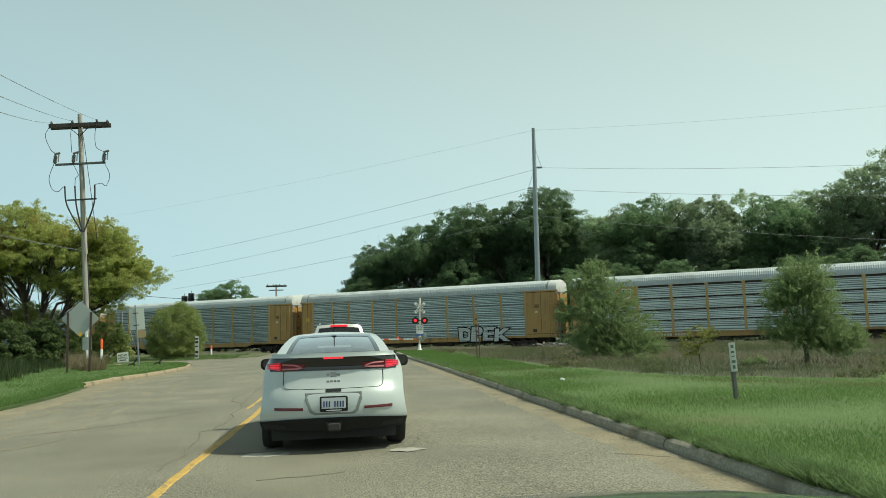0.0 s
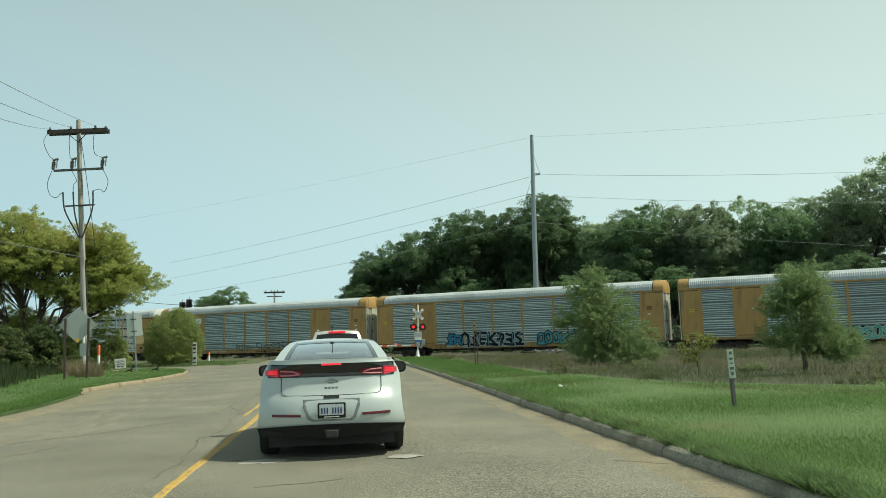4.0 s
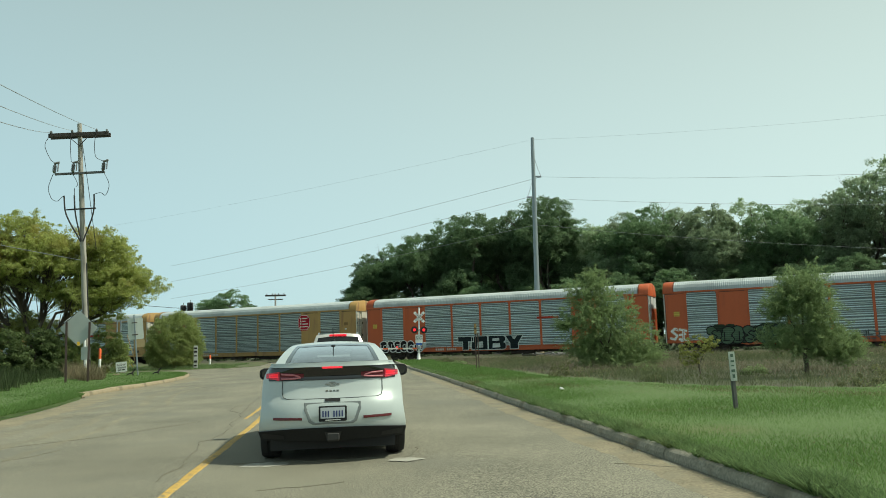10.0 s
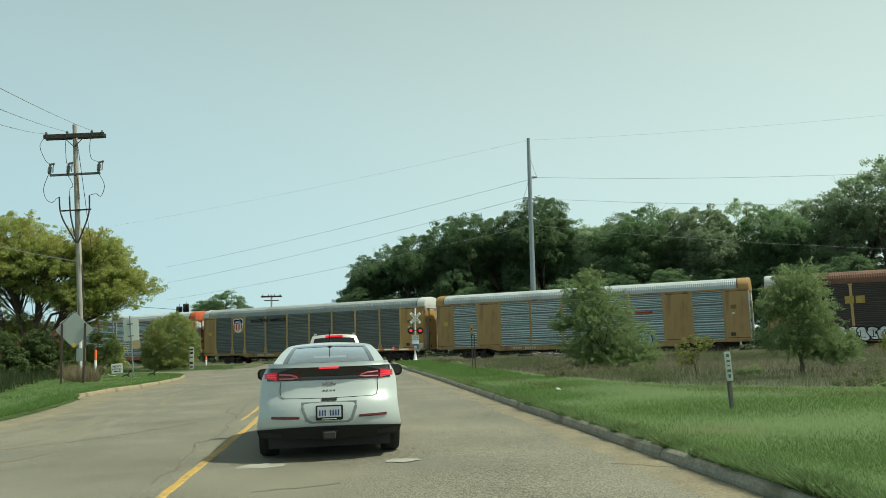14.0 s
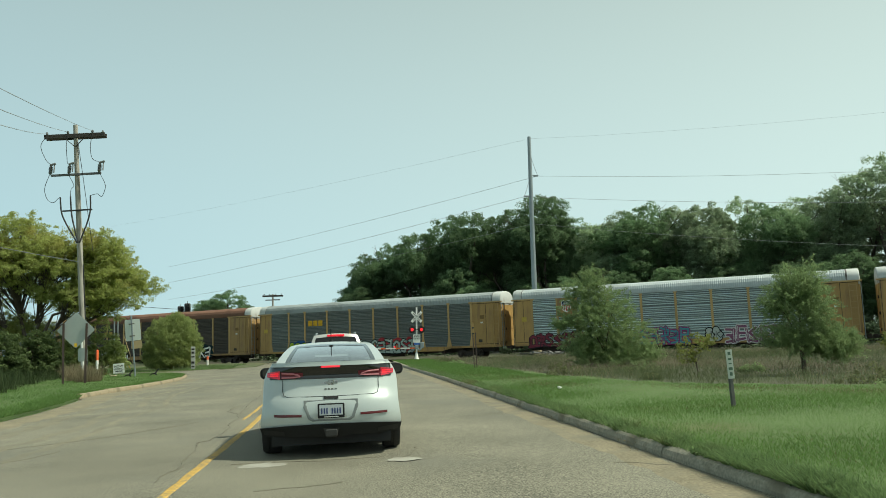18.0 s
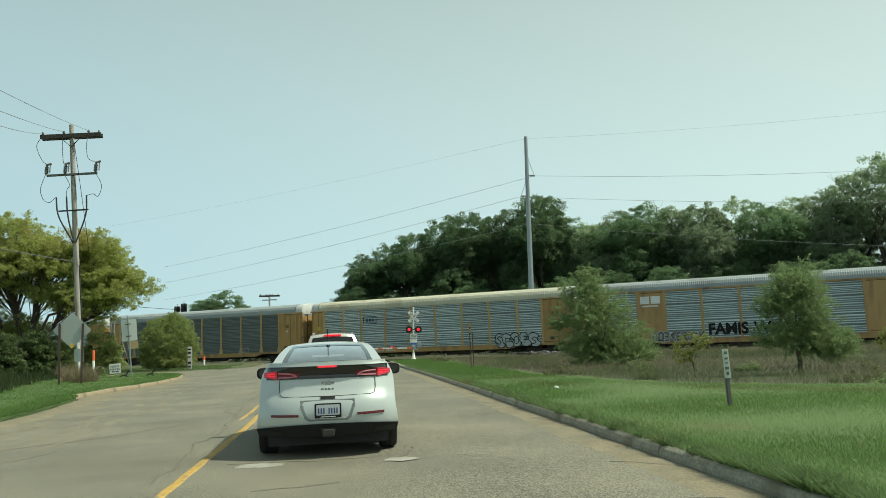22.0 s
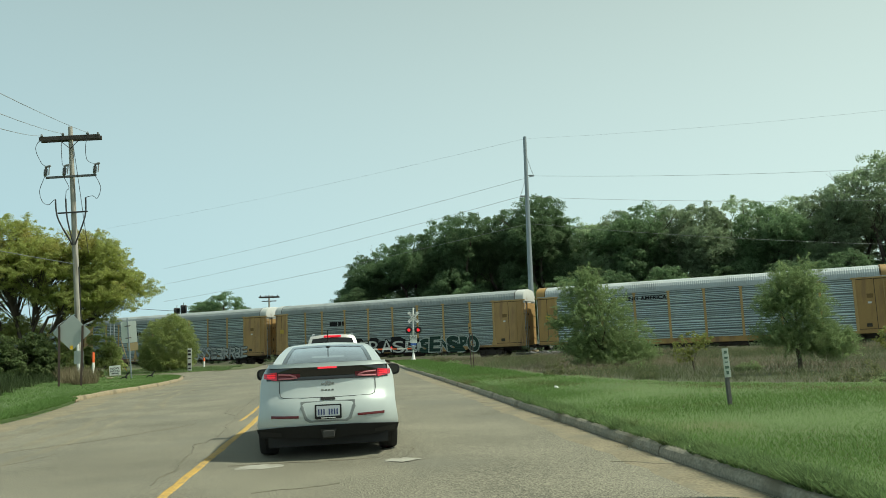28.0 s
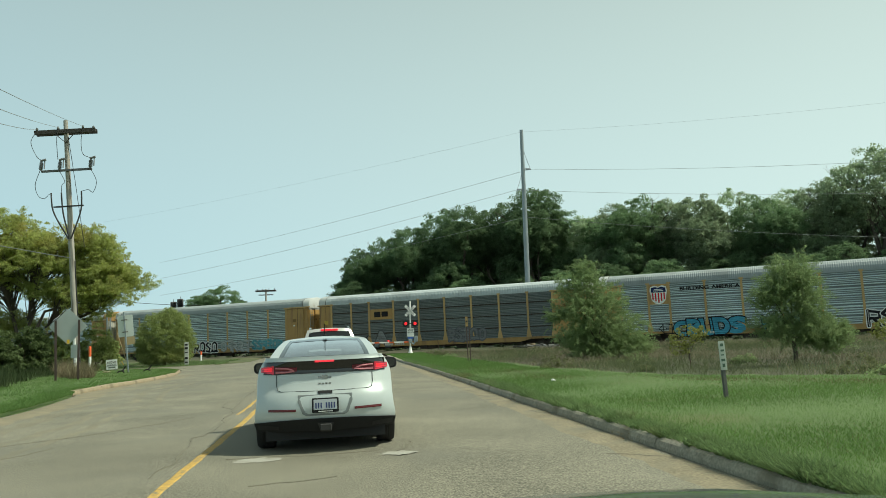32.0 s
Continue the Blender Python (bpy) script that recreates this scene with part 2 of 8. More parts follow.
GALV_MID = mat("screen_galvanised_mid", (0.40, 0.47, 0.475), 0.55, 0.0, var=0.22, scale=1.0, fine=7, bump=0.05, second=(0.18, 0.19, 0.185), amount=0.42, stretch=(0.22, 0.22, 4.0), each=0.12)
GALV_DARK = mat("screen_galvanised_dark", (0.165, 0.188, 0.185), 0.6, 0.2, var=0.3, scale=1.0, fine=7, bump=0.05, second=(0.11, 0.11, 0.10), amount=0.42, stretch=(0.3, 0.3, 3.0), each=0.12)
SCREEN_TIERED = mat("screen_dark_tiered", (0.165, 0.188, 0.185), 0.6, 0.1, var=0.3, scale=1.0, fine=7, bump=0.05, second=(0.11, 0.115, 0.11), amount=0.42, stretch=(0.3, 0.3, 3.0), each=0.12)
SCREEN_BROWN = mat("screen_brown_dark", (0.085, 0.07, 0.06), 0.7, 0.15, var=0.25, scale=1.0, fine=7, bump=0.05, second=(0.05, 0.04, 0.035), amount=0.4, stretch=(0.3, 0.3, 3.0))
ROOF_LIGHT = mat("roof_galvanised", (0.40, 0.445, 0.455), 0.55, 0.1, var=0.14, scale=0.6, fine=9, bump=0.04, second=(0.29, 0.32, 0.325), amount=0.34)
ROOF_GREY = mat("roof_weathered", (0.265, 0.30, 0.305), 0.55, 0.05, var=0.16, scale=0.6, fine=9, bump=0.04, second=(0.19, 0.212, 0.212), amount=0.3)
ROOF_CREAM = mat("roof_cream", (0.46, 0.45, 0.35), 0.6, 0.1, var=0.12, scale=0.6, fine=9, bump=0.04, second=(0.32, 0.28, 0.19), amount=0.3)
ROOF_RUST = mat("roof_rust", (0.17, 0.085, 0.055), 0.8, 0.1, var=0.25, scale=0.6, fine=9, bump=0.05, second=(0.10, 0.05, 0.035), amount=0.4)
CAP_WHITE = mat("cap_white", (0.50, 0.52, 0.51), 0.6, var=0.15, scale=1.5, second=(0.32, 0.27, 0.21), amount=0.3)
DOOR_GALV = mat("end_door_galvanised", (0.55, 0.54, 0.47), 0.5, 0.1, var=0.25, scale=1.2, fine=9, bump=0.05, second=(0.30, 0.22, 0.13), amount=0.42, stretch=(2.5, 2.5, 0.35), each=0.1)
UNDER = mat("underframe", (0.045, 0.036, 0.03), 0.85, var=0.35, scale=2, bump=0.2)
WHEEL_STEEL = mat("wheel_steel", (0.09, 0.075, 0.065), 0.65, 0.5, var=0.25, scale=4, bump=0.1)
# rib valleys: the shade between ribs is put into a darker colour
VALLEY_LIGHT = mat("valley_shade_light", (0.150, 0.185, 0.19), 0.7, 0.1, var=0.25, scale=1.0, fine=9, bump=0.05, second=(0.12, 0.138, 0.138), amount=0.45, stretch=(0.3, 0.3, 3.0), each=0.1)
VALLEY_MID = mat("valley_shade_mid", (0.130, 0.156, 0.158), 0.7, 0.1, var=0.2, scale=1.0, fine=9, bump=0.05, stretch=(0.3, 0.3, 3.0), each=0.1)
VALLEY_DARK = mat("valley_shade_dark", (0.098, 0.112, 0.110), 0.7, 0.1, var=0.25, scale=1.0, fine=9, bump=0.05, stretch=(0.3, 0.3, 3.0), each=0.1)
VALLEY_BROWN = mat("valley_shade_brown", (0.045, 0.038, 0.033), 0.75, 0.1, var=0.25, scale=1.0, fine=9, bump=0.05)
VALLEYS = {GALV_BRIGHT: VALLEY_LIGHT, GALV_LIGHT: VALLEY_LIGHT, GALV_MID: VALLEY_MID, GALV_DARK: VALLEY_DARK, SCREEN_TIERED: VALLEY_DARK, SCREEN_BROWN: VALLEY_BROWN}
# road cars
CAR_WHITE = mat("pearl_white_paint", (0.465, 0.515, 0.51), 0.36, 0.2, var=0.03, scale=2, bump=0, coat=0.35)
CAR_WHITE.node_tree.nodes["Principled BSDF"].inputs["Specular IOR Level"].default_value = 0.25
CAR_SILVER = mat("silver_white_paint", (0.60, 0.60, 0.58), 0.3, 0.2, var=0.03, scale=2, bump=0, coat=0.6)
CAR_DARK = mat("dark_blue_grey_paint", (0.055, 0.072, 0.074), 0.3, 0.1, var=0.05, scale=2, bump=0, coat=0.8)
TRIM_BLACK = mat("black_plastic", (0.018, 0.019, 0.020), 0.65, var=0.15, scale=5, bump=0.05)
TRIM_BLACK.node_tree.nodes["Principled BSDF"].inputs["Specular IOR Level"].default_value = 0.2
MIRROR = mat("mirror_glass", (0.10, 0.11, 0.12), 0.05, 1.0, var=0.02, scale=2, bump=0)
CABIN_GREY = mat("cabin_trim_grey", (0.075, 0.08, 0.08), 0.85, var=0.2, scale=4, bump=0.05)
SEAT_GREY = mat("seat_fabric_grey", (0.19, 0.20, 0.20), 0.9, var=0.2, scale=8, bump=0.1)
GLOSS_BLACK = mat("gloss_black_panel", (0.010, 0.010, 0.011), 0.08, var=0.1, scale=5, bump=0, coat=0.5)
GLASS_DARK = mat("dark_window_glass", (0.012, 0.014, 0.015), 0.04, var=0.1, scale=1, bump=0, coat=0.6)
FRIT = mat("printed_glass_border", (0.022, 0.027, 0.026), 0.12, var=0.1, scale=2, bump=0)
TYRE = mat("tyre_rubber", (0.018, 0.018, 0.018), 0.85, var=0.25, scale=8, bump=0.2)
RIM = mat("alloy_rim", (0.5, 0.5, 0.5), 0.3, 0.8, var=0.05, scale=4, bump=0)
LIGHT_ON = mat("tail_light_lit", (0.85, 0.02, 0.04), 0.2, var=0.35, scale=20, fine=60, bump=0, emit=0.55)
LIGHT_LENS = mat("tail_light_red_lens", (0.52, 0.035, 0.06), 0.12, var=0.2, scale=20, fine=60, bump=0, emit=0.16)
LIGHT_OFF = mat("tail_light_lens", (0.13, 0.012, 0.025), 0.12, var=0.15, scale=20, bump=0)
REFLECTOR = mat("reflector_dark_red", (0.10, 0.012, 0.015), 0.25, var=0.1, scale=20, bump=0)
CHROME = mat("chrome", (0.60, 0.62, 0.62), 0.18, 1.0, var=0.03, scale=4, bump=0)
PLATE = mat("plate_white_blue", (0.48, 0.52, 0.56), 0.4, var=0.05, scale=10, bump=0)
PLATE_INK = mat("plate_ink", (0.03, 0.05, 0.16), 0.5, var=0.05, scale=10, bump=0)


def clear_glass(name, tint, gloss):
    """A thin pane: tinted, with reflections that grow towards grazing angles."""
    m = bpy.data.materials.new(name)
    m.use_nodes = True
    n, l = m.node_tree.nodes, m.node_tree.links
    n.remove(n["Principled BSDF"])
    tr, gl, fr, mx, gain = n.new("ShaderNodeBsdfTransparent"), n.new("ShaderNodeBsdfGlossy"), n.new("ShaderNodeFresnel"), n.new("ShaderNodeMixShader"), n.new("ShaderNodeMath")
    tr.inputs["Color"].default_value = (*tint, 1)
    gl.inputs["Roughness"].default_value = 0.04
    fr.inputs["IOR"].default_value = 1.75
    gain.operation, gain.use_clamp = "MULTIPLY", True
    gain.inputs[1].default_value = gloss
    l.new(fr.outputs[0], gain.inputs[0])
    l.new(gain.outputs[0], mx.inputs[0])
    l.new(tr.outputs[0], mx.inputs[1])
    l.new(gl.outputs[0], mx.inputs[2])
    l.new(mx.outputs[0], n["Material Output"].inputs["Surface"])
    return m


PANE = clear_glass("car_pane", (0.72, 0.80, 0.79), 2.0)
PAINTS = {}


def paint(r, g, b):
    key = (r, g, b)
    if key not in PAINTS:
        m = mat("spray_paint", key, 0.75, var=0.22, scale=1.5, fine=9, bump=0, second=tuple(c * 0.6 for c in key), amount=0.3)
        # the corrugation of the panel shows through the paint
        n, l = m.node_tree.nodes, m.node_tree.links
        tc, wave, bp = n.new("ShaderNodeTexCoord"), n.new("ShaderNodeTexWave"), n.new("ShaderNodeBump")
        wave.bands_direction = "Z"
        wave.inputs["Scale"].default_value, wave.inputs["Distortion"].default_value = 1.9, 0.4
        bp.inputs["Strength"].default_value, bp.inputs["Distance"].default_value = 0.7, 0.03
        l.new(tc.outputs["Object"], wave.inputs["Vector"])
        l.new(wave.outputs["Fac"], bp.inputs["Height"])
        l.new(bp.outputs[0], n["Principled BSDF"].inputs["Normal"])
        n["Principled BSDF"].inputs["Specular IOR Level"].default_value = 0.12
        PAINTS[key] = m
    return PAINTS[key]


# mesh helpers
class Mesh:
    """Collects corners and faces of one mesh."""

    def __init__(self):
        self.v, self.f, self.mi, self.cur = [], [], [], 0

    def face(self, pts):
        i = len(self.v)
        self.v += [tuple(p) for p in pts]
        self.f.append(tuple(range(i, i + len(pts))))
        self.mi.append(self.cur)

    def grid(self, pts, loop=False):
        """pts: rows of equal length."""
        i, n = len(self.v), len(pts[0])
        for row in pts:
            self.v += [tuple(p) for p in row]
        for a in range(len(pts) - 1):
            for b in range(n if loop else n - 1):
                c = (b + 1) % n
                self.f.append((i + a * n + b, i + a * n + c, i + (a + 1) * n + c, i + (a + 1) * n + b))
                self.mi.append(self.cur)

    def box(self, x0, x1, y0, y1, z0, z1, b=0.0):
        """A box, with chamfered upright and lying edges where b is given."""
        if b <= 0:
            p = [(x, y, z) for z in (z0, z1) for x, y in ((x0, y0), (x1, y0), (x1, y1), (x0, y1))]
            i = len(self.v)
            self.v += p
            for q in ((3, 2, 1, 0), (4, 5, 6, 7), (0, 1, 5, 4), (1, 2, 6, 5), (2, 3, 7, 6), (3, 0, 4, 7)):
                self.f.append(tuple(i + k for k in q))
                self.mi.append(self.cur)
            return

        def ring(z, k):
            return [(x0 + b + k, y0 + k, z), (x1 - b - k, y0 + k, z), (x1 - k, y0 + b + k, z), (x1 - k, y1 - b - k, z),
                    (x1 - b - k, y1 - k, z), (x0 + b + k, y1 - k, z), (x0 + k, y1 - b - k, z), (x0 + k, y0 + b + k, z)]
        k = b * 0.7
        rows = [ring(z0, k), ring(z0 + b, 0), ring(z1 - b, 0), ring(z1, k)]
        self.grid(rows, True)
        self.face(rows[0][::-1])
        self.face(rows[3])

    def tube(self, pts, r, sides=8, r2=None, cap=True):
        pts = [Vector(p) for p in pts]
        rows = []
        for i, p in enumerate(pts):
            d = (pts[min(i + 1, len(pts) - 1)] - pts[max(i - 1, 0)]).normalized()
            a = d.orthogonal().normalized() if abs(d.z) > 0.9 else d.cross(Vector((0, 0, 1))).normalized()
            c = d.cross(a)
            k = r if r2 is None else r + (r2 - r) * i / max(1, len(pts) - 1)
            rows.append([p + (a * math.cos(t) + c * math.sin(t)) * k for t in (2 * math.pi * j / sides for j in range(sides))])
        self.grid(rows, True)
        if cap:
            self.face(rows[0][::-1])
            self.face(rows[-1])

    def disc(self, c, axis, r, depth, sides=20, r2=None):
        """A short cylinder centred at c."""
        a = Vector(axis).normalized() * depth / 2
        self.tube([Vector(c) - a, Vector(c) + a], r, sides, r2)

    def lathe(self, c, axis, prof, sides=24):
        """prof: (along, radius) rows."""
        ax = Vector(axis).normalized()
        a = ax.orthogonal().normalized()
        b = ax.cross(a)
        rows = [[Vector(c) + ax * s + (a * math.cos(t) + b * math.sin(t)) * r for t in (2 * math.pi * j / sides for j in range(sides))] for s, r in prof]
        self.grid(rows, True)

    def data(self, name, *mats, smooth=False):
        me = bpy.data.meshes.new(name)
        me.from_pydata(self.v, [], self.f)
        for m in mats:
            me.materials.append(m)
        if len(mats) > 1:
            me.polygons.foreach_set("material_index", self.mi)
        bm = bmesh.new()
        bm.from_mesh(me)
        if len(bm.verts) < 60000:
            bmesh.ops.remove_doubles(bm, verts=bm.verts, dist=1e-5)
            bmesh.ops.recalc_face_normals(bm, faces=bm.faces)
        bm.to_mesh(me)
        bm.free()
        if smooth:
            me.shade_smooth()
            me.set_sharp_from_angle(angle=radians(smooth if smooth is not True else 40))
        return me


def thing(name, label, category, group="", kind="", at=None, mesh=None):
    ob = new(name, mesh)
    if at is not None:
        ob.matrix_basis = at
    return tagged(ob, label, category, group, kind)


def part(name, data, parent, label="", at=None):
    ob = new(name, data)
    ob.parent = parent
    if at is not None:
        ob.matrix_basis = at
    if label:
        tagged(ob, label)
    return ob


SHARED = {}


def shared(key, make):
    if key not in SHARED:
        SHARED[key] = make()
    return SHARED[key]


def text_mesh(body, size, material, depth=0.004, squeeze=1.0, bold=0.0):
    cu = bpy.data.curves.new("lettering", "FONT")
    cu.body, cu.size, cu.extrude, cu.align_x, cu.align_y = body, size, depth, "CENTER", "CENTER"
    cu.offset = bold
    tmp = bpy.data.objects.new("lettering", cu)
    me = bpy.data.meshes.new_from_object(tmp)
    bpy.data.objects.remove(tmp)
    me.materials.clear()
    me.materials.append(material)
    if squeeze != 1.0:
        me.transform(Matrix.Diagonal((squeeze, 1, 1, 1)))
    return me


def leaf_mesh(name, centres, size, material, count, spread, rng, flat=0.0, slim=0.28, puff=False, corners=4):
    """Many small pointed leaves in clumps round the given centres."""
    centres = np.asarray(centres, float)
    idx = rng.integers(0, len(centres), count)
    c = centres[idx] + rng.normal(0, 1, (count, 3)) * spread
    a = rng.normal(0, 1, (count, 3))
    a[:, 2] *= 1 - flat
    a /= np.linalg.norm(a, axis=1)[:, None]
    b = np.cross(a, rng.normal(0, 1, (count, 3)))
    if puff:
        # each clump is a small dome whose leaves face outwards and up
        d = rng.normal(0, 1, (count, 3))
        d[:, 2] = d[:, 2] * 0.8 + 0.35
        d /= np.linalg.norm(d, axis=1)[:, None]
        grow = rng.uniform(0.6, 1.3, len(centres))[idx][:, None]
        c = centres[idx] + d * spread * grow * rng.uniform(0.45, 1.05, (count, 1)) * np.array((1, 1, 0.75))
        out = d + np.array((0, 0, 0.45)) + rng.normal(0, 0.7, (count, 3))
        a = np.cross(out, rng.normal(0, 1, (count, 3)))
        a /= np.linalg.norm(a, axis=1)[:, None]
        b = np.cross(out, a)
    b /= np.linalg.norm(b, axis=1)[:, None]
    s = size * rng.uniform(0.6, 1.35, (count, 1))
    ring = [c - a * s * 0.5, c + b * s * slim, c + a * s * 0.5, c - b * s * slim] if corners == 4 else [c - a * s * 0.5 - b * s * slim, c - a * s * 0.5 + b * s * slim, c + a * s * 0.5]
    v = np.stack(ring, 1).reshape(-1, 3)
    f = np.arange(count * corners)
    me = bpy.data.meshes.new(name)
    me.vertices.add(len(v))
    me.vertices.foreach_set("co", v.ravel())
    me.loops.add(count * corners)
    me.loops.foreach_set("vertex_index", f)
    me.polygons.add(count)
    me.polygons.foreach_set("loop_start", np.arange(0, count * corners, corners))
    me.update(calc_edges=True)
    me.materials.append(material)
    return me


def twig_mesh(name, starts, ways, length, per, size, material, rng, slim=0.13, off=0.05):
    """Feathery twigs: narrow leaves set along thin bent lines."""
    n = len(starts)
    count = n * per
    i = np.repeat(np.arange(n), per)
    t = np.tile((np.arange(per) + 0.5) / per, n)[:, None]
    long = (length * rng.uniform(0.5, 1.4, n))[i][:, None]
    w = ways[i]
    c = starts[i] + w * t * long - np.array((0, 0, 0.35)) * t * t * long + rng.normal(0, off, (count, 3)) * (1.1 - 0.6 * t)
    a = w * 0.8 + rng.normal(0, 0.55, (count, 3)) + np.array((0, 0, 0.1))
    a /= np.linalg.norm(a, axis=1)[:, None]
    b = np.cross(a, rng.normal(0, 1, (count, 3)))
    b /= np.linalg.norm(b, axis=1)[:, None]
    s = size * rng.uniform(0.6, 1.35, (count, 1))
    v = np.stack([c - a * s * 0.5 - b * s * slim, c - a * s * 0.5 + b * s * slim, c + a * s * 0.5], 1).reshape(-1, 3)
    me = bpy.data.meshes.new(name)
    me.vertices.add(len(v))
    me.vertices.foreach_set("co", v.ravel())
    me.loops.add(count * 3)
    me.loops.foreach_set("vertex_index", np.arange(count * 3))
    me.polygons.add(count)
    me.polygons.foreach_set("loop_start", np.arange(0, count * 3, 3))
    me.update(calc_edges=True)
    me.materials.append(material)
    return me


def blade_mesh(name, base, height, width, material, rng, lean=0.3, push=0.0):
    """Upright blades of grass: one bent strip each."""
    n = len(base)
    h = height * rng.uniform(0.5, 1.25, (n, 1))
    t = rng.uniform(0, 2 * math.pi, n)
    side = np.stack([np.cos(t), np.sin(t), 0 * t], 1) * width * 0.5
    tip = base + np.stack([rng.normal(push, lean, n), rng.normal(0, lean, n), np.ones(n)], 1) * h
    v = np.stack([base - side, base + side, tip], 1).reshape(-1, 3)
    me = bpy.data.meshes.new(name)
    me.vertices.add(len(v))
    me.vertices.foreach_set("co", v.ravel())
    me.loops.add(n * 3)
    me.loops.foreach_set("vertex_index", np.arange(n * 3))
    me.polygons.add(n)
    me.polygons.foreach_set("loop_start", np.arange(0, n * 3, 3))
    me.update(calc_edges=True)
    me.materials.append(material)
    return me


# plan: the track as a line, the road and its edges
TRACK = Vector((1.41, 76.43, 0)) + Vector((0.5568, 0.8306, 0)) * 1.55
ALONG, AWAY = Vector((0.8306, -0.5568, 0)), Vector((0.5568, 0.8306, 0))
TURN = math.degrees(math.atan2(ALONG.y, ALONG.x))
RAIL = -0.36


def gz(y):
    k = min(1, max(0, (y - 12) / 58))
    return -0.33 * k


def off_track(x, y):
    return (x - TRACK.x) * AWAY.x + (y - TRACK.y) * AWAY.y


def left_edge(y):
    """The road's left edge."""
    return float(np.interp(y, [-30, 0, 18, 20, 22, 25.5, 27, 30, 33, 38, 42, 46.6, 50], [-6.6, -7.0, -7.38, -7.42, -7.62, -8.1, -8.5, -8.45, -8.1, -7.95, -8.1, -8.76, -9.64]))


def lawn_corner(y):
    """The lawn's edge on the left, rounding the corner into the side street."""
    return left_edge(y) if y < 46.6 else float(np.interp(y, [46.6, 49, 51.5, 54, 55], [-8.76, -9.4, -10.5, -12.4, -13.5]))


def right_edge(y):
    """The foot of the kerb on the right."""
    return float(np.interp(y, [-30, 6, 13, 17, 20.7, 26.4, 30.8, 40, 48, 62, 70], [3.6, 3.61, 3.62, 3.69, 3.77, 3.83, 3.9, 3.95, 3.98, 4.3, 4.5]))


def soil(x, y):
    d = off_track(x, y)
    dip = 0.55 * max(0.0, 1 - max(0.0, abs(d) - 4.0) / 3.0)
    return gz(y) - 0.06 - dip


# ground, road, kerbs
def make_ground():
    xs = [-2500, -900, -400, -200, -120] + list(range(-80, 125, 4)) + [140, 200, 400, 900, 2500]
    ys = [-2500, -900, -400, -150, -60] + list(range(-20, 145, 3)) + [160, 220, 400, 900, 2500]
    m = Mesh()
    m.grid([[(x, y, soil(x, y)) for x in xs] for y in ys])
    thing("ground", "brown soil with sparse green cover", "ground", kind="structure", mesh=m.data("ground", GROUND))


def make_road():
    m = Mesh()
    ys = [-30, -10, 0, 4, 8, 12, 16, 20, 24, 28, 32, 36, 40, 44, 48, 52, 56, 60, 64, 68, 72, 76, 80, 84, 90, 100, 130, 200]
    rows = []
    for y in ys:
        x0 = left_edge(y) if y < 50 else left_edge(50) + min(1, max(0, (y - 62) / 6)) * 2.6
        x1 = right_edge(y) + 0.02
        xs = [x0 + (x1 - x0) * k / 8 for k in range(9)]
        # a slight crown
        rows.append([(x, y, gz(y) + 0.02 * (1 - abs((x + 1.75) / 6))) for x in xs])
    m.grid(rows)
    for k in (0, -1):
        m.grid([[(*r[k][:2], r[k][2]) for r in rows], [(*r[k][:2], r[k][2] - 0.8) for r in rows]])
    road = thing("road", "worn light grey asphalt road with fine cracks", "road", kind="structure", mesh=m.data("road", ASPHALT))
    # the side street on the left
    m = Mesh()
    xs = [-60, -40, -25, -16, -12, -9.2]
    m.grid([[(x, y + (2.5 if x > -10 and y > 58 else 0) - (2.0 if x > -10 and y < 58 else 0), gz(57) - 0.008) for x in xs] for y in (54.5, 58, 61.5)])
    thing("side_street", "grey asphalt side street meeting the main road", "road", kind="structure", mesh=m.data("side_street", ASPHALT))
    return road


def strip(name, pts, width, z, material, label, category, parent=None, wobble=0.0, seed=1):
    """A thin flat strip on the road along the given line."""
    rng = random.Random(seed)
    m = Mesh()
    row = []
    pts = [Vector((*p, 0)) for p in pts]
    fine = []
    for a, b in zip(pts, pts[1:]):
        n = max(1, int((b - a).length / (0.1 if width < 0.07 else 0.35)))
        fine += [a.lerp(b, k / n) for k in range(n)]
    fine.append(pts[-1])
    for i, p in enumerate(fine):
        d = (fine[min(i + 1, len(fine) - 1)] - fine[max(i - 1, 0)]).normalized()
        s = Vector((-d.y, d.x, 0))
        w = width * 0.5 * (1 + rng.uniform(-wobble, wobble))
        p = p + s * rng.uniform(-1, 1) * wobble * width * 0.8
        if width < 0.07:
            # cracks wander
            p = p + s * 0.09 * noise.noise((p.x * 1.3, p.y * 1.3, seed)) + s * 0.04 * noise.noise((p.x * 4, p.y * 4, seed))
        h = gz(p.y) + 0.02 * (1 - abs((p.x + 1.75) / 6)) + z
        e = w * 0.5 if z < 0.004 else min(0.03, w * 0.4)
        row.append([(p.x + s.x * o, p.y + s.y * o, h - d2) for o, d2 in ((w, z + 0.003), (w - e, 0), (e - w, 0), (-w, z + 0.003))])
    m.grid(row)
    return thing(name, label, category, kind="structure", mesh=m.data(name, material))


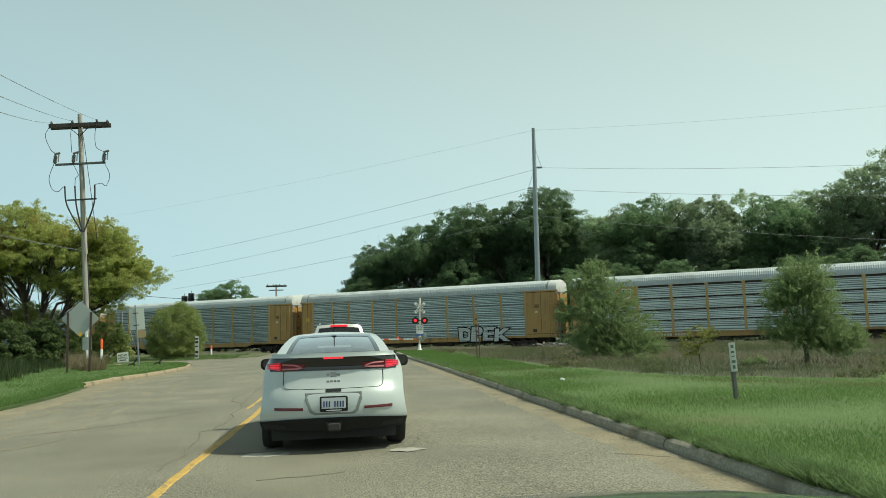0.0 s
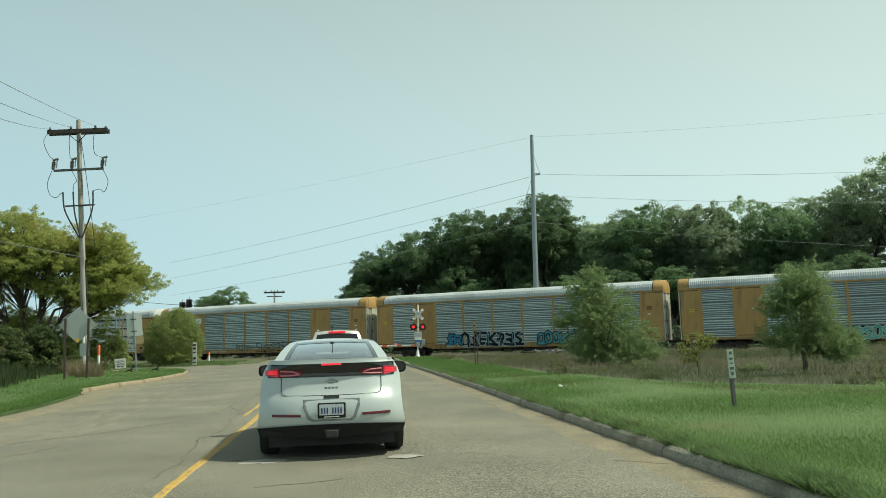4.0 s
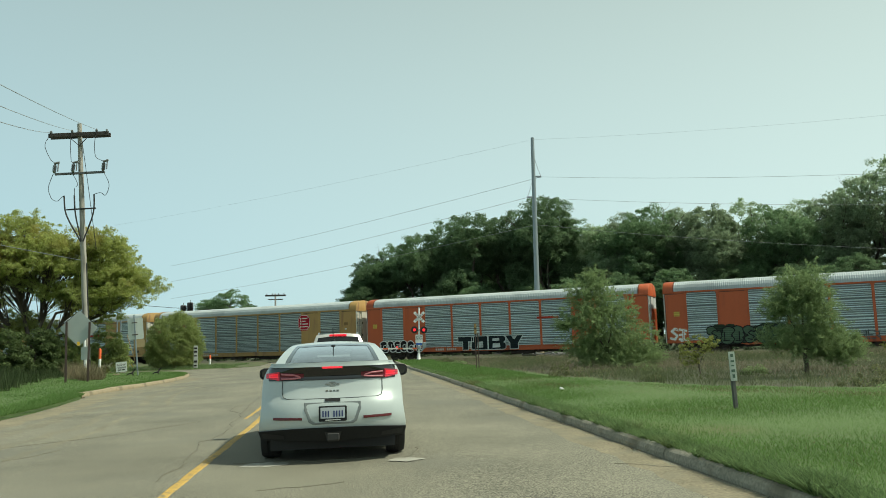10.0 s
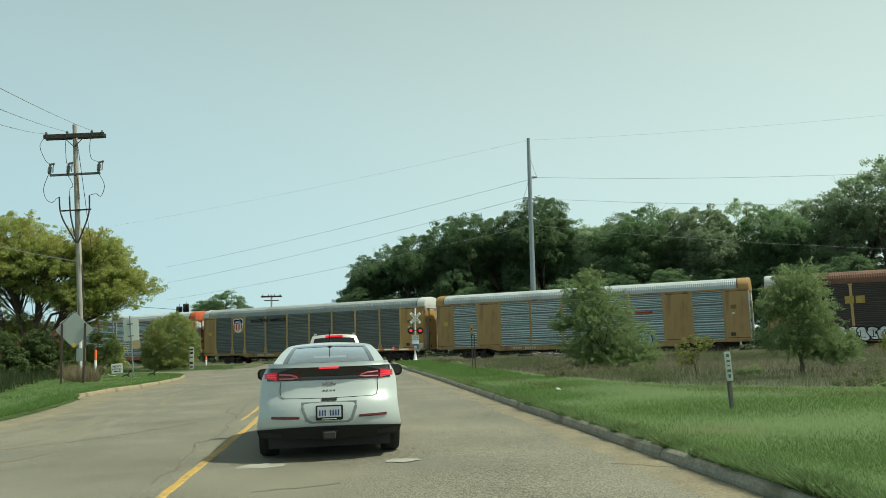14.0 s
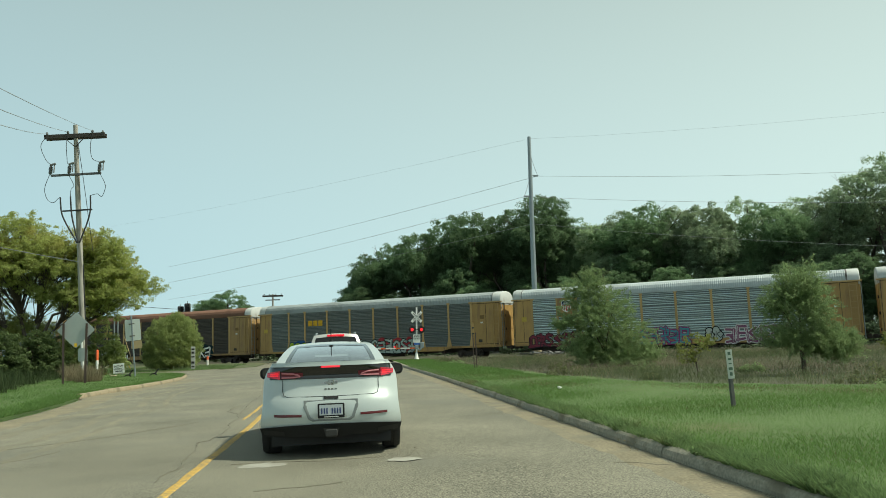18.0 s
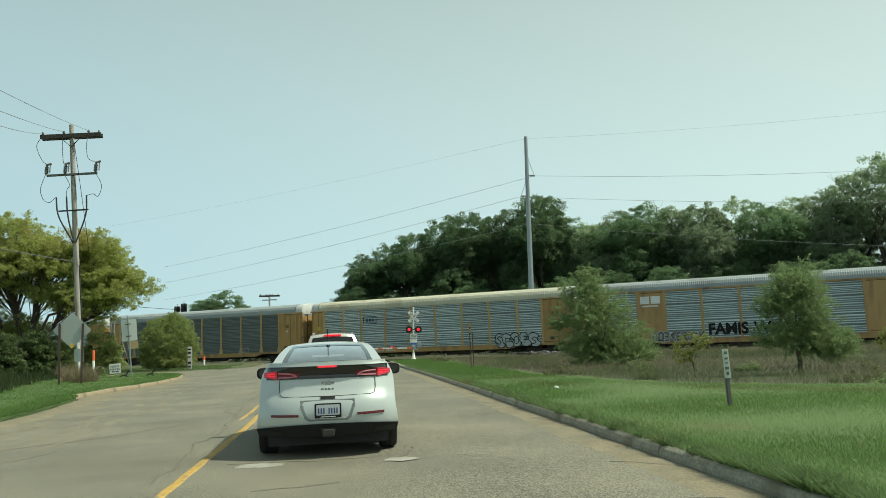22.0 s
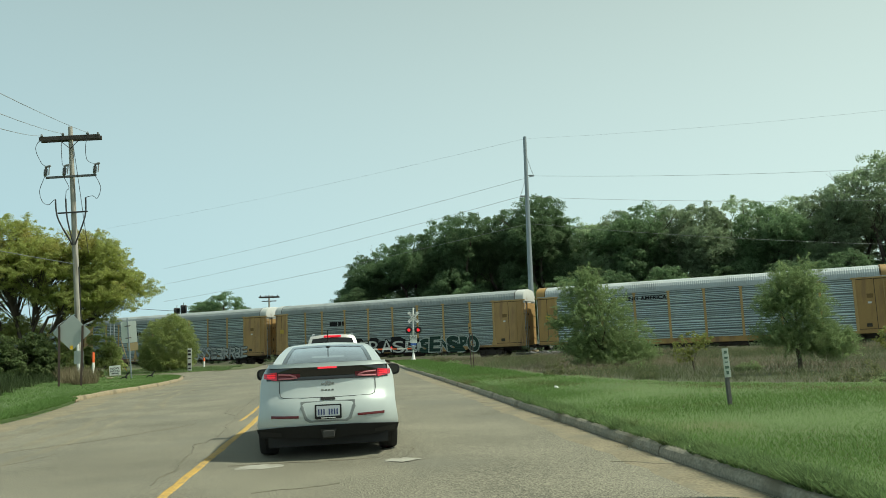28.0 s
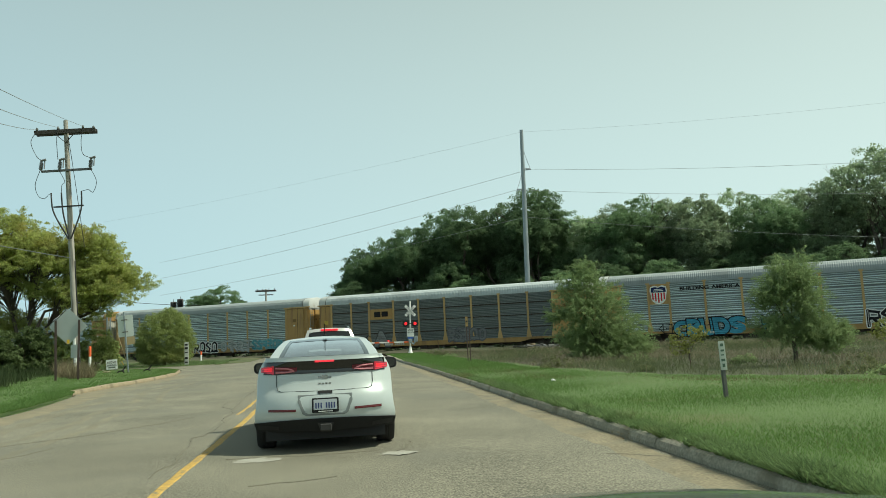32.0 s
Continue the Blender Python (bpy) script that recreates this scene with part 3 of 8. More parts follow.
def make_markings():
    strip("centre_line", [(-1.74, -5), (-1.70, 6), (-1.68, 8.2), (-1.62, 11.2), (-1.58, 14.1), (-1.62, 24), (-1.8, 62)], 0.12, 0.006, PAINT_YELLOW, "worn yellow centre line painted on asphalt", "road marking", wobble=0.08)
    strip("centre_line", [(-1.88, 15.6), (-1.86, 17.3), (-1.92, 24), (-2.1, 62)], 0.08, 0.006, PAINT_YELLOW, "faded second yellow centre line with gaps", "road marking", wobble=0.25, seed=3)
    for pts, w, s in (
        ([(-1.96, 8.6), (-1.95, 9.4), (-1.97, 11.1), (-2.11, 12.0), (-1.93, 12.2), (-1.96, 13.9), (-2.12, 17.0), (-2.25, 19.5), (-2.3, 22), (-2.5, 34)], 0.02, 6),
        ([(-2.15, 17.0), (-2.5, 18.0), (-2.45, 20.0)], 0.02, 15),
        ([(2.95, 8.26), (3.21, 8.17), (3.37, 8.03), (3.51, 7.91)], 0.045, 8),
        ([(-0.84, 7.78), (-0.58, 7.87), (-0.25, 7.95), (0.0, 8.05)], 0.018, 10),
        ([(0.75, 9.5), (0.95, 9.9), (1.0, 10.4)], 0.03, 11),
        ([(-1.3, 9.65), (-0.4, 9.55), (0.5, 9.62)], 0.035, 12),
        ([(3.40, 24.5), (3.5, 22.8), (3.55, 21.6)], 0.06, 13),
        ([(3.41, 13.3), (3.50, 12.6), (3.54, 12.0)], 0.025, 16),
        ([(3.2, 17.2), (3.35, 16.8)], 0.03, 17),
        ([(3.25, 19.0), (3.45, 18.2)], 0.03, 19),
        ([(-5.4, 30), (-4.6, 31.5), (-4.4, 34)], 0.025, 14),
        ([(-5.6, 11.9), (-4.9, 12.5), (-4.2, 13.2), (-3.4, 14.2), (-2.7, 15.6)], 0.014, 23),
        ([(-4.6, 10.6), (-4.2, 11.3), (-4.0, 11.9)], 0.016, 24),
    ):
        strip("crack", pts, w, 0.005, CRACK, "dark sealed crack running through the asphalt", "crack", wobble=0.6, seed=s)
    # pale filled patches
    rng = random.Random(4)
    for cx, cy, rx, ry in ((-0.89, 9.42, 0.30, 0.20), (0.74, 9.28, 0.22, 0.17)):
        m = Mesh()
        h = 0.021
        m.face([(cx + rx * math.cos(a) * rng.uniform(0.75, 1.15), cy + ry * math.sin(a) * rng.uniform(0.6, 1.1), h) for a in (k * math.pi / 16 for k in range(32))])
        thing("road_patch", "pale concrete repair patch in grey asphalt", "patch", kind="structure", mesh=m.data("road_patch", PATCH))
    strip("gutter", [(right_edge(q) - 0.29, q) for q in (-5, 6, 13, 17, 20.7, 26.4, 30.8, 40)], 0.6, 0.003, SAND, "strip of dry sand lying along the kerb", "sand", wobble=0.12, seed=21)
    for o, w, sd in ((1.35, 0.5, 31), (2.25, 0.34, 32), (2.9, 0.22, 33)):
        strip("gutter", [(left_edge(q) + o + 0.12 * math.sin(q * 0.9 + sd), q) for q in (11, 13, 15, 17, 19, 21, 23.5, 26, 29, 32)], w, 0.0025, DUST, "faint streak of dust on the asphalt", "sand", wobble=0.35, seed=sd)
    strip("gutter", [(left_edge(q) + 0.55, q) for q in (12, 18, 20, 22, 25.5, 27.5, 30, 33, 38, 42)], 1.1, 0.003, SAND, "strip of dry sand lying along the lawn", "sand", wobble=0.15, seed=22)


def kerb_run(name, label, line, material, height, width, length, side, seed):
    """A kerb of single concrete lengths along a line; side +1: its back lies to the right."""
    rng = random.Random(seed)
    root = thing(name, label, "kerb", kind="structure")
    d = 0.0
    total = sum((Vector(b) - Vector(a)).length for a, b in zip(line, line[1:]))

    def point(s):
        for a, b in zip(line, line[1:]):
            n = (Vector(b) - Vector(a)).length
            if s <= n:
                return Vector(a).lerp(Vector(b), s / n)
            s -= n
        return Vector(line[-1])
    while d < total - 0.5:
        n = min(length * rng.uniform(0.9, 1.1), total - d)
        a, b = point(d), point(d + n - 0.012)
        dy = (b - a)
        t = math.atan2(dy.y, dy.x)
        m = Mesh()
        w, L, k = width * side, dy.length, height
        prof = [(0, -0.3), (0.0, k * 0.35), (0.025 * side, k * 0.8), (0.06 * side, k * 0.97), (0.11 * side, k), (w, k), (w, -0.3)]
        cuts = [0, L / 3, 2 * L / 3, L]
        m.grid([[(x, -p, z + rng.uniform(-0.004, 0.004)) for p, z in prof] for x in cuts])
        for x in (0, L):
            m.face([(x, -p, z) for p, z in prof])
        part("kerb_stone", m.data("kerb_stone", material), root,
             at=Matrix.Translation((a.x, a.y, gz(a.y) + rng.uniform(-0.006, 0.006))) @ Euler((0, -math.atan2(gz(b.y) - gz(a.y), L), t)).to_matrix().to_4x4())
        d += n
    return root


def lawn_end(y):
    """Where the mown lawn gives way to weeds."""
    return float(np.interp(y, [-20, 5, 14, 16.7, 17.9, 19.1, 21.2, 22.9, 25.5, 28, 32, 38, 60, 70], [40, 22, 12.4, 10.4, 9.6, 8.75, 8.0, 7.75, 7.55, 7.3, 7.15, 7.05, 7.4, 7.6]))


def make_lawns():
    def sheet(name, label, inside, x0, x1, y0, y1, step, lift):
        m = Mesh()
        xs = np.arange(x0, x1 + 0.01, step)
        ys = np.arange(y0, y1 + 0.01, step)
        h = {}
        for i, x in enumerate(xs):
            for j, y in enumerate(ys):
                h[i, j] = gz(y) + lift + 0.035 * noise.noise((x * 0.35, y * 0.35, 2.0))
        for i in range(len(xs) - 1):
            for j in range(len(ys) - 1):
                if inside(xs[i] + step / 2, ys[j] + step / 2):
                    m.face([(xs[a] + (right_edge(ys[b]) - 3.62) * max(0, 1 - a / 6), ys[b], h[a, b]) for a, b in ((i, j), (i + 1, j), (i + 1, j + 1), (i, j + 1))])
        thing(name, label, "lawn", kind="structure", mesh=m.data(name, LAWN, smooth=60))

    sheet("lawn_right", "mown green lawn with dry patches beside the kerb", lambda x, y: off_track(x, y) < -6.5 and x < lawn_end(y) + 0.5, 3.8, 50.3, -20, 72, 0.5, 0.10)
    m = Mesh()
    rows = []
    for k in range(96):
        y = -20 + k * 0.8
        x0 = lawn_corner(y) - (0.24 if y > 26.5 else 0.0)
        edge = 0.13 if y > 26.5 else 0.02
        row = [(x0, y, gz(y) - 0.25), (x0, y, gz(y) + edge)]
        for o in (0.25, 0.6, 1.2, 2, 3, 4.5, 6, 9, 14, 24, 50):
            row.append((x0 - o, y, gz(y) + min(0.14, edge + o * 0.12) + 0.035 * noise.noise((o, y * 0.35, 2.0))))
        if y < 55:
            rows.append(row)
    m.grid(rows)
    thing("lawn_left", "mown green lawn behind the pale kerb", "lawn", kind="structure", mesh=m.data("lawn_left", LAWN, smooth=60))
    m = Mesh()
    rows = []
    for o in (0.0, 0.02, 0.4, 1, 2, 3.5, 5, 8, 12, 20, 34, 55):
        row = []
        for k in range(13):
            lim = 1.41 - 9.64 - o
            y1 = TRACK.y + (-4.6 - (lim - TRACK.x) * AWAY.x) / AWAY.y
            y = 61.6 + (y1 - 61.6) * k / 12
            x = left_edge(50) + min(1, max(0, (y - 62) / 6)) * 2.6 - o
            row.append((x, y, gz(y) + (-0.3 if o == 0 or k == 0 else min(0.12, 0.03 + o * 0.1) * min(1, k / 3))))
        rows.append(row)
    m.grid(rows)
    thing("lawn_far", "narrow grass strip between side street and track", "lawn", kind="structure", mesh=m.data("lawn_far", ROUGH, smooth=60))


def make_grass():
    rng = np.random.default_rng(5)
    # nearest lawn, thinning out with distance
    n = 270000
    y = 5 + 30 * rng.random(n) ** 1.75
    x = np.array([right_edge(q) for q in y]) + 0.2 + 8.8 * rng.random(n) ** 1.1
    ok = x < np.array([lawn_end(q) for q in y])
    x, y = x[ok], y[ok]
    z = np.array([gz(q) for q in y]) + 0.09
    tall = 0.034 + 0.0011 * y
    b = np.stack([x, y, z], 1)
    inner = np.array([lawn_end(q) for q in y]) - x
    band = 1.1 * np.exp(-((inner - 1.7) / 0.8) ** 2) * np.interp(y, [10, 12.5, 20, 27], [0.3, 1, 0.9, 0.35]) + 0.04
    band *= np.array([0.62 + 0.9 * noise.noise((a * 0.5, c * 0.3, 9.0)) for a, c in zip(x, y)]).clip(0, 1.2)
    dry = rng.random(len(x)) < band
    tagged(new("dry_lawn_grass", blade_mesh("dry_lawn_grass", b[dry], tall[dry][:, None], 0.009, BLADE_DRY, rng, 0.6)), "dry brownish grass blades along the lawn's edge", "grass", kind="stuff")
    b, tall = b[~dry], tall[~dry]
    tagged(new("lawn_grass", blade_mesh("lawn_grass", b, tall[:, None], 0.009, BLADE, rng, 0.6)), "short mown grass blades covering the lawn", "grass", kind="stuff")
    # ragged edge over the kerb
    n = 27000
    y = 4.5 + 40 * rng.random(n) ** 1.8
    clump = np.array([0.5 + 0.9 * noise.noise((q * 1.7, 0.3, 4.0)) + 0.5 * noise.noise((q * 5.0, 0.3, 4.0)) for q in y]).clip(0.05, 1.2)
    x = np.array([right_edge(q) for q in y]) + 0.035 + 0.07 * (1 - clump) + rng.random(n) * 0.34
    b = np.stack([x, y, np.array([gz(q) for q in y]) + 0.115], 1)
    tagged(new("kerb_grass", blade_mesh("kerb_grass", b, (0.065 + 0.10 * clump)[:, None], 0.013, EDGE_GRASS, rng, 0.75, -0.45)), "rough grass tufts hanging over the kerb", "grass", kind="stuff")
    pick = (rng.random(n) < 0.10) & (clump > 0.45)
    tuft = b[pick] + np.stack([0 * x[pick] - 0.03, 0 * x[pick], 0.02 + 0.05 * clump[pick]], 1)
    tagged(new("kerb_weeds", leaf_mesh("kerb_weeds", tuft, 0.04, EDGE_GRASS, 11000, 0.05, rng, puff=True)), "small leafy weeds along the kerb edge", "weeds", kind="stuff")
    y = np.concatenate([rng.normal(c, w, 240) for c, w in ((9.3, 0.25), (12.6, 0.4), (15.2, 0.3), (19.5, 0.5), (22.5, 0.6), (27, 0.8), (31, 1.0))])
    x = np.array([right_edge(q) for q in y]) - 0.02 - np.abs(rng.normal(0, 0.10, len(y)))
    b = np.stack([x, y, np.array([gz(q) for q in y]) + 0.035], 1)
    tagged(new("gutter_litter", leaf_mesh("gutter_litter", b, 0.022, STRAW, 520, 0.03, rng, 0.8)), "dry leaves and dirt gathered along the kerb", "litter", kind="stuff")
    # farther lawn up to the crossing
    n = 60000
    y = 30 + 37 * rng.random(n)
    x = np.array([right_edge(q) for q in y]) + 0.22 + 3.2 * rng.random(n)
    b = np.stack([x, y, np.array([gz(q) for q in y]) + 0.09], 1)
    tagged(new("lawn_grass", blade_mesh("lawn_grass", b, 0.085, 0.022, BLADE, rng, 0.6)), "short mown grass blades covering the lawn", "grass", kind="stuff")
    n = 100000
    y = 12 + 42 * rng.random(n) ** 1.3
    x = np.array([lawn_corner(q) - (0.12 if q > 26.5 else -0.04 - 0.16 * max(0.0, noise.noise((q * 1.3, 3.0, 1.0)) + 0.6 * noise.noise((q * 4.0, 3.0, 1.0)))) for q in y]) - rng.random(n) ** 1.8 * 7.5
    b = np.stack([x, y, np.array([gz(q) for q in y]) + 0.10], 1)
    tagged(new("verge_grass", blade_mesh("verge_grass", b, 0.09, 0.02, BLADE, rng, 0.6)), "short grass blades on the lawn behind the kerb", "grass", kind="stuff")
    # rough strip beyond the side street
    n = 26000
    x = -27 + 18.5 * rng.random(n)
    y = 61.8 + 13 * rng.random(n)
    ok = np.array([off_track(a, c) < -4.4 for a, c in zip(x, y)])
    b = np.stack([x[ok], y[ok], np.array([gz(q) for q in y[ok]]) + 0.06], 1)
    tall = np.array([0.16 + 0.22 * noise.noise((a * 0.6, c * 0.6, 3.5)) for a, c in zip(x[ok], y[ok])]).clip(0.06, 0.4)
    tagged(new("verge_weeds", blade_mesh("verge_weeds", b, tall[:, None], 0.03, EDGE_GRASS, rng, 0.5)), "green weeds on the strip beyond the side street", "weeds", kind="stuff")
    # tall weeds between lawn and track
    n = 230000
    x = 6.8 + 43 * rng.random(n)
    y = 14 + 55 * rng.random(n)
    lim = np.array([lawn_end(q) for q in y]) + 0.25 * np.sin(y * 3) + 0.2
    d = (x - TRACK.x) * AWAY.x + (y - TRACK.y) * AWAY.y
    ok = (x > lim) & (d < -7.5)
    x, y = x[ok], y[ok]
    tall = np.array([0.27 + 0.30 * noise.noise((a * 0.22, c * 0.22, 0.5)) + 0.16 * noise.noise((a * 0.9, c * 0.9, 0.5)) for a, c in zip(x, y)])
    tall = tall.clip(0.12, 0.8) * 0.88 * (1 + 0.25 * rng.random(len(x)))
    b = np.stack([x, y, np.array([gz(q) for q in y]) + 0.08], 1)
    half = rng.random(len(x)) < np.array([0.68 + 1.1 * noise.noise((a * 0.16, c * 0.16, 7.5)) for a, c in zip(x, y)])
    tagged(new("tall_weeds", blade_mesh("tall_weeds", b[half], tall[half][:, None], 0.011, WEED, rng, 0.55)), "tall rough weeds, green and straw-coloured", "weeds", kind="stuff")
    tagged(new("dry_weeds", blade_mesh("dry_weeds", b[~half], (tall[~half] * 1.15)[:, None], 0.010, WEED_DRY, rng, 0.5)), "dry brown seed stalks among the weeds", "weeds", kind="stuff")
    pick = (rng.random(len(x)) < 0.3) & (tall > 0.27)
    tuft = b[pick] + np.stack([0 * x[pick], 0 * x[pick], tall[pick] * 0.6], 1)
    tagged(new("low_weeds", leaf_mesh("low_weeds", tuft, 0.045, WEED_OLIVE, 20000, 0.14, rng, puff=True)), "low leafy weeds between lawn and track", "weeds", kind="stuff")
    # low leafy clumps of weeds
    n = 14
    cy = 15 + 45 * rng.random(n) ** 1.4
    cx = np.array([lawn_end(q) for q in cy]) + 0.2 + rng.random(n) ** 1.5 * 9
    d = (cx - TRACK.x) * AWAY.x + (cy - TRACK.y) * AWAY.y
    k = rng.uniform(0.2, 0.55, n)
    for i in np.nonzero(d < -5.5)[0]:
        m = 26
        a, q = rng.random(m) * 6.28, np.sqrt(rng.random(m))
        pts = np.stack([cx[i] + np.cos(a) * q * k[i] * 1.6, cy[i] + np.sin(a) * q * k[i] * 1.3, gz(cy[i]) + k[i] * (0.2 + 0.9 * (1 - q) * rng.random(m))], 1)
        lush = i % 3 == 0
        tagged(new("weed_clump", leaf_mesh("weed_clump", pts, 0.07, LEAF_FINE if lush else WEED_OLIVE, 900, 0.13, rng, puff=True)), "fresh green leafy weed clump beside the lawn" if lush else "low dull green weed clump beside the lawn", "weeds", "weed clumps", "stuff")
    # dark rough growth on the left
    n = 42000
    y = 24 + 32 * rng.random(n)
    x = -11.3 - 26 * rng.random(n) ** 1.3
    lim = np.interp(y, [24, 29, 42, 56], [-11.0, -12.2, -15.4, -17.5])
    ok = x < lim + 0.4 * np.sin(y * 2.1)
    x, y = x[ok], y[ok]
    b = np.stack([x, y, np.array([gz(q) for q in y]) + 0.1], 1)
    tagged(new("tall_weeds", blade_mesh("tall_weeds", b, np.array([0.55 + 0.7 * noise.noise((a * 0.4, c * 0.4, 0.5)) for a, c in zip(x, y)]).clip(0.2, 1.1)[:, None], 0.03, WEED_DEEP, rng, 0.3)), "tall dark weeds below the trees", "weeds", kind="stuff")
    for cx, cy, r, h, n in ((-13.4, 43.2, 0.9, 0.8, 1100), (-12.4, 40.6, 0.6, 0.75, 600), (-15.9, 49.5, 0.8, 0.9, 800)):
        t, q = rng.random(n) * 2 * math.pi, np.sqrt(rng.random(n)) * r
        b = np.stack([cx + np.cos(t) * q, cy + np.sin(t) * q, np.full(n, gz(cy) + 0.1)], 1)
        tagged(new("dry_grass_clump", blade_mesh("dry_grass_clump", b, h, 0.02, STRAW, rng, 0.3)), "tall dry grass clump round a post", "grass", kind="stuff")


# railway
def along(s, d, z):
    p = TRACK + ALONG * s + AWAY * d
    return (p.x, p.y, z)


def make_track():
    base = Matrix.Translation(TRACK) @ Euler((0, 0, radians(TURN))).to_matrix().to_4x4()
    m = Mesh()
    prof = [(-3.6, -1.0), (-1.75, -0.62), (-1.55, -0.54), (1.55, -0.54), (1.75, -0.62), (3.6, -1.0)]
    m.grid([[(x, y, z) for y, z in prof] for x in (-220, -100, -60, -30, 0, 30, 60, 120, 400, 800)])
    thing("ballast", "grey crushed stone ballast under the track", "ballast", kind="structure", at=base, mesh=m.data("ballast", BALLAST))
    m = Mesh()
    for k in range(260):
        x = -70 + k * 0.55
        m.box(x - 0.11, x + 0.11, -1.3, 1.3, -0.68, RAIL - 0.16)
    thing("railway_ties", "dark timber ties laid in ballast", "railway tie", kind="stuff", at=base, mesh=m.data("railway_ties", TIE))
    for sgn in (-1, 1):
        rail = thing("rail", "rusty steel rail with a bright worn top", "rail", kind="structure", group="rails of the track", at=base)
        m = Mesh()
        prof = [(-0.07, -0.16), (0.07, -0.16), (0.07, -0.145), (0.012, -0.125), (0.012, -0.045), (0.036, -0.035), (0.036, -0.004), (-0.036, -0.004), (-0.036, -0.035), (-0.012, -0.045), (-0.012, -0.125), (-0.07, -0.145)]
        m.grid([[(x, sgn * 0.7525 + y, RAIL + z) for y, z in prof] for x in (-220, 800)], True)
        part("web", m.data("web", RUST), rail)
        m = Mesh()
        m.box(-220, 800, sgn * 0.7525 - 0.03, sgn * 0.7525 + 0.03, RAIL - 0.003, RAIL)
        part("running_surface", m.data("running_surface", RAIL_TOP), rail)


CAR_LEN, HALF, SIDE = 28.6, 13.62, 1.53


def panel_mesh(w, material, ribs=0, z0=1.14, z1=5.02):
    """A corrugated galvanised screen panel: bright ribs between strips coloured dark for the valleys' shade."""
    ribs = ribs or {GALV_LIGHT: 23, GALV_BRIGHT: 24, GALV_MID: 25}.get(material, 27)

    def make():
        m = Mesh()
        jig = random.Random(ribs)
        share = [jig.choice((0.7, 0.85, 1.0, 1.0, 1.5)) for _ in range(ribs)]
        z = z0
        step = 0.0
        for k in range(ribs):
            z += step
            step = (z1 - z0) * share[k] / sum(share)
            c = jig.uniform(0.30, 0.46) + (0.2 if material is GALV_BRIGHT else 0.0)
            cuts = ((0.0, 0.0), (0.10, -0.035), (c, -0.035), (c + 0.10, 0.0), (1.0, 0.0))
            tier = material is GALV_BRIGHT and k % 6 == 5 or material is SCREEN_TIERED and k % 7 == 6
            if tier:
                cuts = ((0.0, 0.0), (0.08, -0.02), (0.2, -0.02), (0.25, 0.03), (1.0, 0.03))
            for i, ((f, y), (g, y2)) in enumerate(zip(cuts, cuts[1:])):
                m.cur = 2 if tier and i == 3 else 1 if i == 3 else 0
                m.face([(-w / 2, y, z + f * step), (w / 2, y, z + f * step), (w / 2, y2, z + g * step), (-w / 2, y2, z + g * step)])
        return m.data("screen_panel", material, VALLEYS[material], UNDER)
    return shared(("panel", round(w, 2), material.name, ribs), make)


def solid_mesh(w, material, leaves=2):
    def make():
        m = Mesh()
        m.box(-w / 2, w / 2, -0.02, 0.06, 1.13, 5.05)
        k = w / leaves
        for i in range(leaves):
            x = -w / 2 + i * k
            m.box(x + 0.05, x + k - 0.05, -0.035, -0.016, 1.3, 4.9, 0.006)
            # dark seams round each leaf and a row of latch bars
            m.cur = 1
            m.box(x + 0.012, x + 0.045, -0.03, -0.018, 1.2, 4.98)
            m.box(x + 0.05, x + k - 0.05, -0.03, -0.018, 4.91, 4.95)
            m.box(x + 0.05, x + k - 0.05, -0.03, -0.018, 1.24, 1.28)
            m.cur = 0
        m.box(-w / 2 + 0.12, -w / 2 + 0.42, -0.05, -0.034, 2.35, 2.6, 0.006)
        return m.data("plate_panel", material, UNDER)
    return shared(("solid", round(w, 2), material.name, leaves), make)


def post_mesh(material, flared):
    def make():
        m = Mesh()
        if flared:
            prof = [(1.12, 0.24), (1.35, 0.2), (1.9, 0.085), (4.98, 0.085), (4.99, 0.16), (5.12, 0.16)]
            rows = []
            for z, h in prof:
                rows.append([(-h, 0.02, z), (-h, -0.07, z), (h, -0.07, z), (h, 0.02, z)])
            m.grid(rows)
        else:
            m.box(-0.095, 0.095, -0.065, 0.03, 1.12, 4.98, 0.015)
            m.box(-0.15, 0.15, -0.06, 0.03, 4.9, 5.0, 0.01)
        return m.data("post", material)
    return shared(("post", material.name, flared), make)


def roof_mesh(material):
    def make():
        m = Mesh()
        prof = [(-1.56, 5.06), (-1.57, 5.16), (-1.53, 5.42), (-1.40, 5.66), (-1.12, 5.83), (-0.6, 5.96), (0, 6.0),
                (0.6, 5.96), (1.12, 5.83), (1.40, 5.66), (1.53, 5.42), (1.57, 5.16), (1.56, 5.06)]
        rows = []
        n = 165
        step = 2 * (HALF - 0.75) / n
        for k in range(n):
            x = -HALF + 0.75 + k * step
            for f, o in ((0.0, 0.0), (0.16, 0.012), (0.45, 0.012), (0.61, 0.0)):
                rows.append([(x + f * step, y * (1 + o * 0.7), z + o) for y, z in prof])
        m.grid(rows)
        return m.data("roof", material)
    return shared(("roof", material.name), make)


